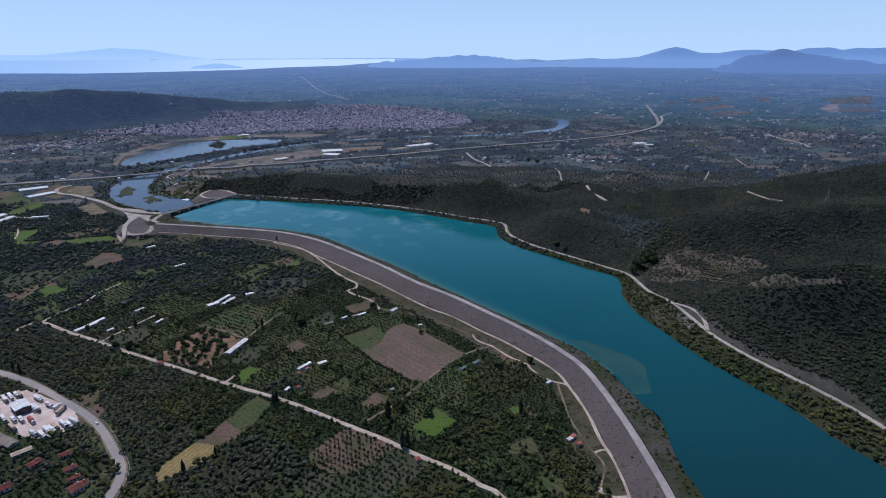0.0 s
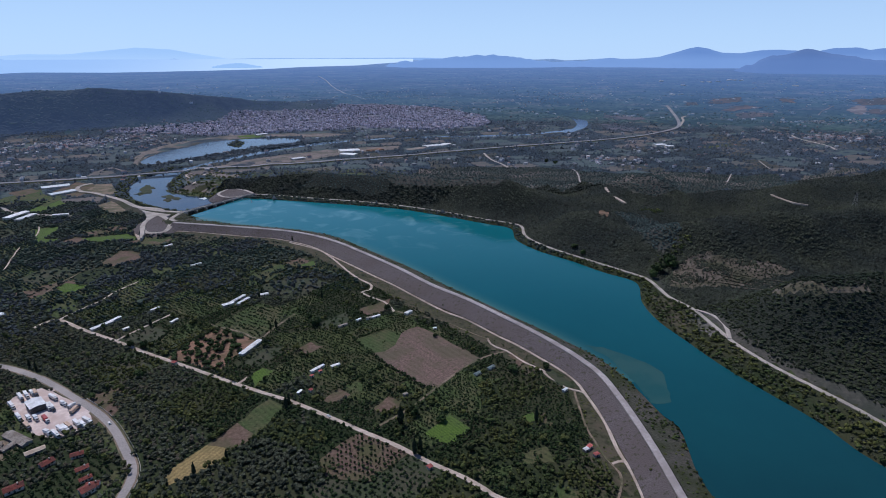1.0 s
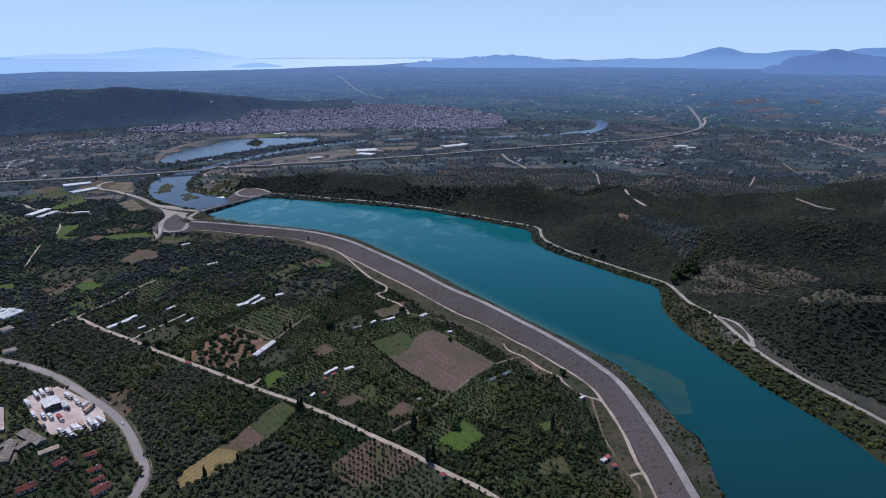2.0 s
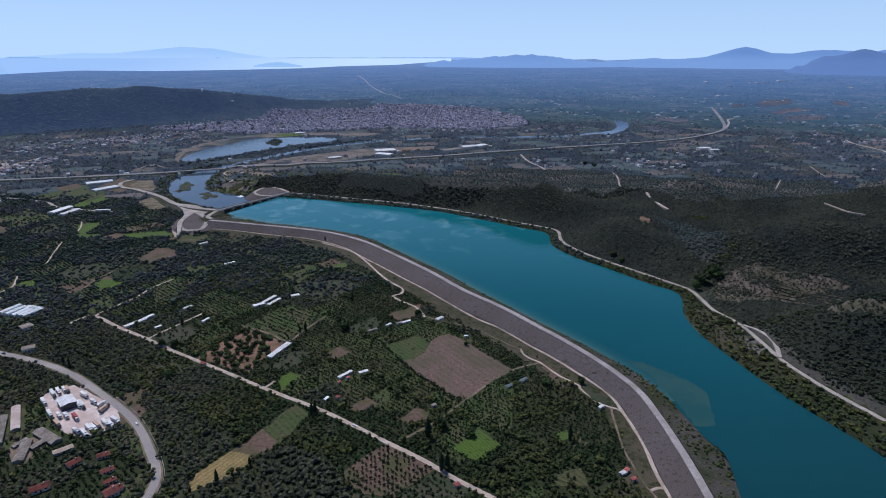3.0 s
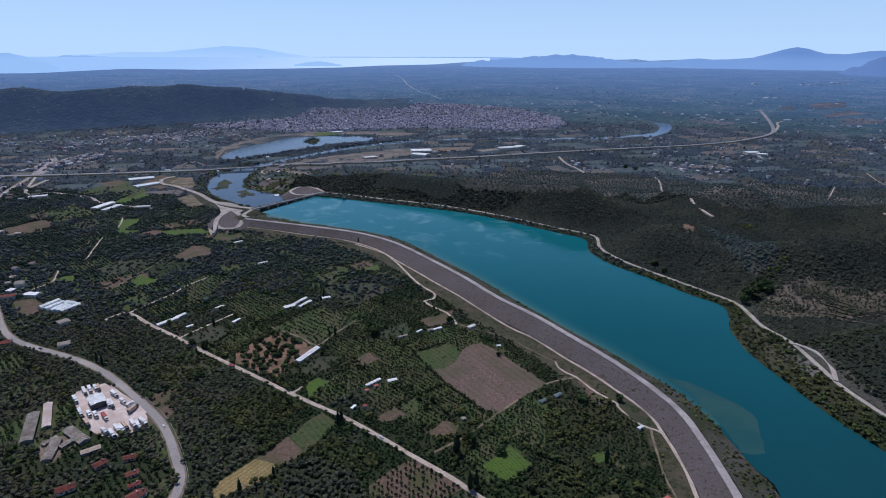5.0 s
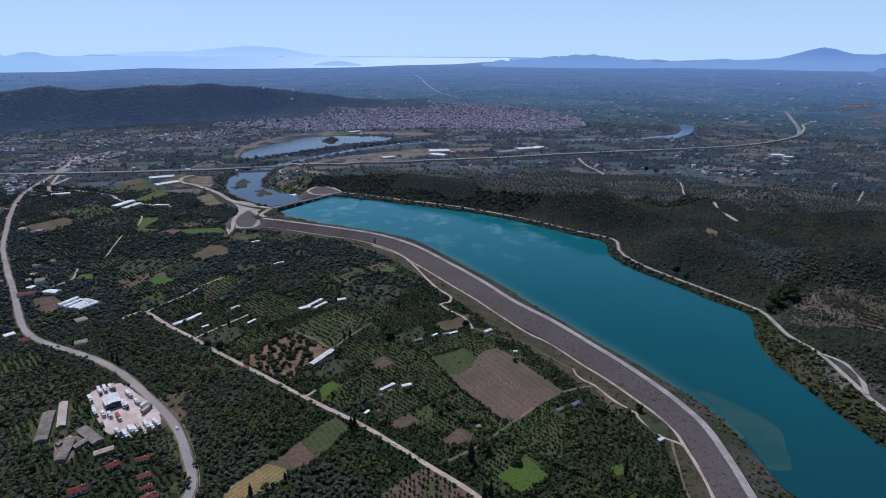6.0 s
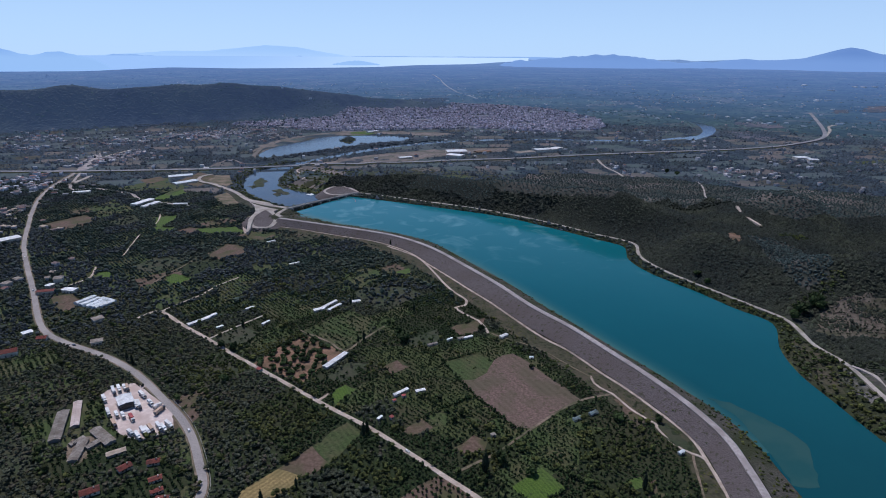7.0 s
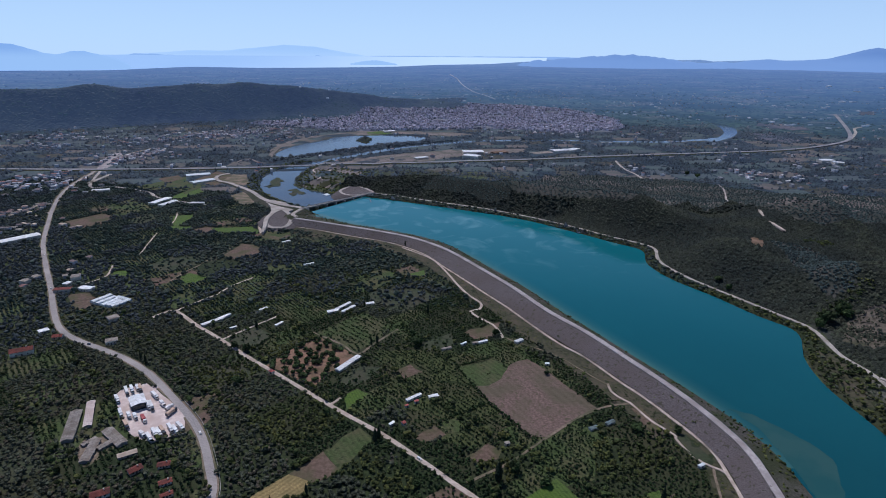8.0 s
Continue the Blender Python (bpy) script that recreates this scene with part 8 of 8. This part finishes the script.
def highway_bridge():
    d, _ = away(highway[:, 0], highway[:, 1], np.array(RIVER_LEFT[6:9], float))
    k = int(np.argmin(away(highway[:, 0], highway[:, 1], np.array([(-735, 1420), (-737, 1440)], float))[0]))
    (ax, ay), (bx, by) = highway[k - 3], highway[k + 3]
    m = at_spot(*highway[k], math.degrees(math.atan2(by - ay, bx - ax)), 0)
    t = thing("highway_bridge", m, "grey concrete highway bridge on paired piers over the river", "bridge")
    part("deck", boxes((-75, -8.2, 1.4, 75, 8.2, 2.9)), M["concrete"], t)
    for s in (-1, 1):
        part("railing", boxes((-75, s * 8.0 - 0.2, 3.0, 75, s * 8.0 + 0.2, 4.1)), M["concrete"], t)
    for u in (-50, -17, 17, 50):
        part("pier_cap", boxes((u - 1.4, -7.5, 0.4, u + 1.4, 7.5, 1.4)), M["concrete"], t)
        for s in (-5, 5):
            c = tube(1.3, -8, 0.4, "z", 12)
            bmesh.ops.translate(c, verts=c.verts, vec=(u, s, 0))
            part("pier", c, M["concrete"], t)
    return t


highway_bridge()

# river islets, foam below the gates, and the island in the pond
for k, poly in enumerate(ISLETS):
    sheet("river_islet", poly, M["dull"], "low grassy islet in the shallow river", "ground", 0.5, TAIL, 2.5, 6, depth=1.2)
sheet("pond_isle", POND_ISLE, M["ground"], "small wooded island in the pond", "ground", 1.2, TAIL + 1.0, 3, 12, depth=2)
sheet("foam", FOAM, M["foam"], "white foam where water leaves the gates", "water", 0.06, TAIL, 1.0, 4, depth=0.1)
p = np.array(POND_ISLE)
x, y = lattice(*np.array([p.min(0), p.max(0)]).T.ravel(), 9, 9, 10, 3)
m = inside(x, y, POND_ISLE)
isle = grove("isle_trees", np.column_stack([x[m], y[m], rng.uniform(2.5, 4.5, m.sum()), rng.uniform(2.5, 5, m.sum())]), M["mid_leaf"], "dark trees crowding the pond island", "trees", 2, 6, 31)
isle.location.z = 5.2
x, y = lattice(-800, -480, 1060, 1520, 7, 7, 10, 3)
dr, _ = away(x, y, np.vstack([river_poly, river_poly[:1]]))
m = (~inside(x, y, river_poly) & (dr < 26) & free(x, y, 3)) | (np.any([inside(x, y, q) for q in ISLETS], axis=0) & (rng.uniform(size=len(x)) < 0.6)) | ((inside(x, y, SAND_BAR) | (x > -690) & (y > 1190) & (y < 1400) & (x < -500)) & ~inside(x, y, river_poly) & free(x, y, 3) & (rng.uniform(size=len(x)) < 0.4))
grove("riverside_bushes", np.column_stack([x[m], y[m], rng.uniform(1.5, 3.6, m.sum()), rng.uniform(2.0, 5, m.sum())]), M["scrub"], "reeds and bushes along the river banks", "bushes", 1, 4, 32)


# ---- the town and its outskirts ----
def houses_stuff(name, spots, wall, roof, label, seed, flat=0.55):
    """Many small distant houses: blocks with flat or hipped roofs, in one mesh. Spots: x, y, length, width, height."""
    g = np.random.default_rng(seed)
    v, f, mats, n = [], [], [], 0
    zs = height(spots[:, 0], spots[:, 1])
    for (x, y, ln, wd, h), z in zip(spots, zs):
        a = g.choice((0.5, 0.5 + math.pi / 2)) + g.normal() * 0.12
        c, s = math.cos(a), math.sin(a)
        fl = g.random() < flat
        pts = [(-ln / 2, -wd / 2), (ln / 2, -wd / 2), (ln / 2, wd / 2), (-ln / 2, wd / 2)]
        ring = [(x + u * c - w * s, y + u * s + w * c) for u, w in pts]
        v += [(*q, z - 2) for q in ring] + [(*q, z + h) for q in ring]
        f += [(n + i, n + (i + 1) % 4, n + 4 + (i + 1) % 4, n + 4 + i) for i in range(4)]
        mats += [0] * 4
        if fl:
            f.append((n + 4, n + 5, n + 6, n + 7))
            mats.append(0)
            n += 8
        else:
            v += [(x - ln * 0.22 * c, y - ln * 0.22 * s, z + h + wd * 0.22), (x + ln * 0.22 * c, y + ln * 0.22 * s, z + h + wd * 0.22)]
            f += [(n + 4, n + 5, n + 9, n + 8), (n + 6, n + 7, n + 8, n + 9), (n + 5, n + 6, n + 9), (n + 7, n + 4, n + 8)]
            mats += [1] * 4
            n += 10
    me = mesh_of(name, v, f, M[wall])
    me.materials.append(M[roof])
    me.polygons.foreach_set("material_index", mats)
    return tagged(new(name, me), label, "houses", kind="stuff")


g = np.random.default_rng(15)
t = np.array(TOWN, float)
x, y = g.uniform(t[:, 0].min(), t[:, 0].max(), 42000), g.uniform(t[:, 1].min(), t[:, 1].max(), 42000)
m = inside(x, y, TOWN)
lane_u, lane_v = x * 0.88 + y * 0.48 + 9 * np.sin(y / 80), y * 0.88 - x * 0.48 + 9 * np.sin(x / 90)
m &= (abs(lane_u % 58 - 4) > 4.5) & (abs(lane_v % 46 - 4) > 4.5) & (np.sin(x / 75 + 1) * np.sin(y / 62) < 0.82)
x, y = x[m][:10500], y[m][:10500]
houses_stuff("town_houses", np.column_stack([x, y, g.uniform(5, 9.5, len(x)), g.uniform(4.5, 7.5, len(x)), g.choice((3, 4, 6, 8), len(x))]), "town", "town_roof", "dense hillside town of pale blocks and tiled roofs", 16, 0.38)
m = g.uniform(size=len(x)) < np.where(x < -1000, 0.45, 0.2)
grove("town_trees", np.column_stack([x[m] + 14, y[m] + 9, 3.2 * g.uniform(0.6, 1.5, m.sum()), 6 * g.uniform(0.6, 1.5, m.sum())]), M["far_leaf"], "dark trees between the town houses", "trees", 1, 0, 33)
spots = []
for cx, cy, rx, ry, count in VILLAGES:
    k = g.normal(size=(count, 2)) * (rx, ry) + (cx, cy)
    spots.append(k)
a = np.radians(g.uniform(-54, 42, 900))
r = np.sqrt(g.uniform(1500 ** 2, 3900 ** 2, 900))
spots.append(np.column_stack([r * np.sin(a), r * np.cos(a)]))
s = np.vstack(spots)
on_hill = sum(tp * bump(s[:, 0], s[:, 1], cx, cy, rx, ry, tn) for cx, cy, rx, ry, tn, tp in FAR_HILLS) > 20
s = s[free(s[:, 0], s[:, 1], 5.0) & ~on_hill]
near = np.hypot(s[:, 0], s[:, 1]) < 1450
far_size = np.clip(1.0 - (np.hypot(s[~near, 0], s[~near, 1]) - 2600) / 1600, 0.28, 1.0)
houses_stuff("plain_houses", np.column_stack([s[~near], g.uniform(6, 13, (~near).sum()) * far_size, g.uniform(5, 9, (~near).sum()) * far_size, g.choice((4, 5, 7), (~near).sum()) * far_size]), "village", "village_roof", "scattered pale houses and sheds on the plain", 17, 0.6)
for k, (x, y) in enumerate(s[near][:190]):
    c = k % 4
    shed("village_house", (float(x), float(y), float(g.uniform(6, 10.5)), float(g.uniform(0, 180)), float(g.uniform(5.5, 8)), float(g.choice((2.8, 3.2, 3.8, 5.4)))), "village", ("village_roof", "grey_roof", "beige_roof", "village_roof")[c], ("small village house with a red tile roof", "plain grey-roofed village house", "low beige-roofed building in the village", "tiled house beside the main road")[c], "house", "village houses", 0.3 if c in (0, 3) else 0.12, 1)


g = np.random.default_rng(41)
a, r = np.radians(g.uniform(-50, 42, 700)), np.sqrt(g.uniform(2900 ** 2, 4100 ** 2, 700))
x, y = r * np.sin(a), r * np.cos(a)
m = free(x, y, 5.0) & ~inside(x, y, TOWN) & (np.sin(x / 170 + 1) * np.sin(y / 120) > -0.2)
x, y, size = x[m], y[m], np.clip(1.15 - (np.hypot(x, y)[m] - 2900) / 1700, 0.4, 1.2)
row = np.array(PLAIN_SHEDS, float)
halls = np.column_stack([row, g.uniform(24, 38, len(row)), g.uniform(10, 14, len(row)), g.uniform(4, 6, len(row))])
houses_stuff("plain_sheds", np.vstack([np.column_stack([x, y, g.uniform(10, 26, len(x)) * size, g.uniform(6, 10, len(x)) * size, g.uniform(2.5, 4.5, len(x)) * size]), halls]), "shed_haze", "shed_haze", "tiny pale sheds and greenhouses far across the plain", 42, 0.8)


# ---- masts ----
def pylon(spot):
    """A lattice power pylon: four leaning legs, braces and three cross-arms."""
    t = thing("power_pylon", at_spot(*spot, 35), "grey steel lattice pylon on the wooded hill", "pylon")

    def strut(a, b, r=0.16):
        d = Vector(b) - Vector(a)
        bm = bmesh.new()
        bmesh.ops.create_cone(bm, cap_ends=True, segments=5, radius1=r, radius2=r, depth=d.length)
        bmesh.ops.transform(bm, matrix=Matrix.Translation((Vector(a) + Vector(b)) / 2) @ d.to_track_quat("Z", "Y").to_matrix().to_4x4(), verts=bm.verts)
        return bm

    def wide(z):
        return 2.6 * (1 - z / 26) + 0.5

    for sx in (-1, 1):
        for sy in (-1, 1):
            part("leg", strut((sx * wide(0), sy * wide(0), -0.5), (sx * wide(24), sy * wide(24), 24)), M["concrete"], t)
    for z in (3, 8, 13, 18):
        a, b = wide(z), wide(z + 5)
        for s in (-1, 1):
            part("brace", strut((-a, s * a, z), (b, s * b, z + 5), 0.1), M["concrete"], t)
            part("brace", strut((s * a, a, z), (s * b, -b, z + 5), 0.1), M["concrete"], t)
    for z, w in ((17, 5.5), (20, 4.5), (23, 3.5)):
        part("cross_arm", boxes((-w, -0.25, z, w, 0.25, z + 0.4)), M["concrete"], t)
    return t


for spot in PYLON:
    pylon(spot)
pole = thing("utility_pole", at_spot(*POLE, 0, 4.6), "thin grey pole standing on the embankment slope", "pole")
part("shaft", tube(0.14, -0.8, 8.5, "z", 8, 0.09), M["bark"], pole)
part("cross_arm", boxes((-0.9, -0.07, 7.6, 0.9, 0.07, 7.75)), M["bark"], pole)


def car(paint, label):
    """A small car: body, cabin with glass, and four wheels; it looks along x."""
    t = thing("car", Matrix(), label, "car", "cars on the roads")
    bm = prism([(-0.85, 0.35), (0.85, 0.35), (0.85, 0.85), (0.75, 0.95), (-0.75, 0.95), (-0.85, 0.85)], -2.1, 2.1)
    part("body", bm, M[paint], t)
    c = part("cabin", prism([(-0.75, 0.95), (0.75, 0.95), (0.6, 1.48), (-0.6, 1.48)], -1.5, 0.7), M[paint], t)
    part("windscreen", boxes((0.7, -0.6, 1.0, 0.76, 0.6, 1.4)), M["glass"], c)
    part("rear_window", boxes((-1.56, -0.6, 1.0, -1.5, 0.6, 1.4)), M["glass"], c)
    for u in (-1.3, 1.3):
        for s in (-1, 1):
            w = tube(0.32, -0.1, 0.1, "y", 10)
            bmesh.ops.translate(w, verts=w.verts, vec=(u, s * 0.8, 0.32))
            part("wheel", w, M["rubber"], t)
    return t


for k, ((x, y), line, lift) in enumerate(zip(CARS, (main_line, main_line, main_line, main_line, curve(DIRT_ROAD)), (0.3, 0.3, 0.3, 0.3, 0.3))):
    near = np.hypot(line[:, 0] - x, line[:, 1] - y).argmin()
    d = line[min(near + 1, len(line) - 1)] - line[max(near - 1, 0)]
    c = car("car_dark" if k == 1 else "car_white", "dark blue car on the asphalt road" if k == 1 else ("white pickup-like car on the dirt road" if k == 4 else "small white car on the asphalt road"))
    c.matrix_world = at_spot(float(line[near][0]), float(line[near][1]), math.degrees(math.atan2(d[1], d[0])), 0.31)
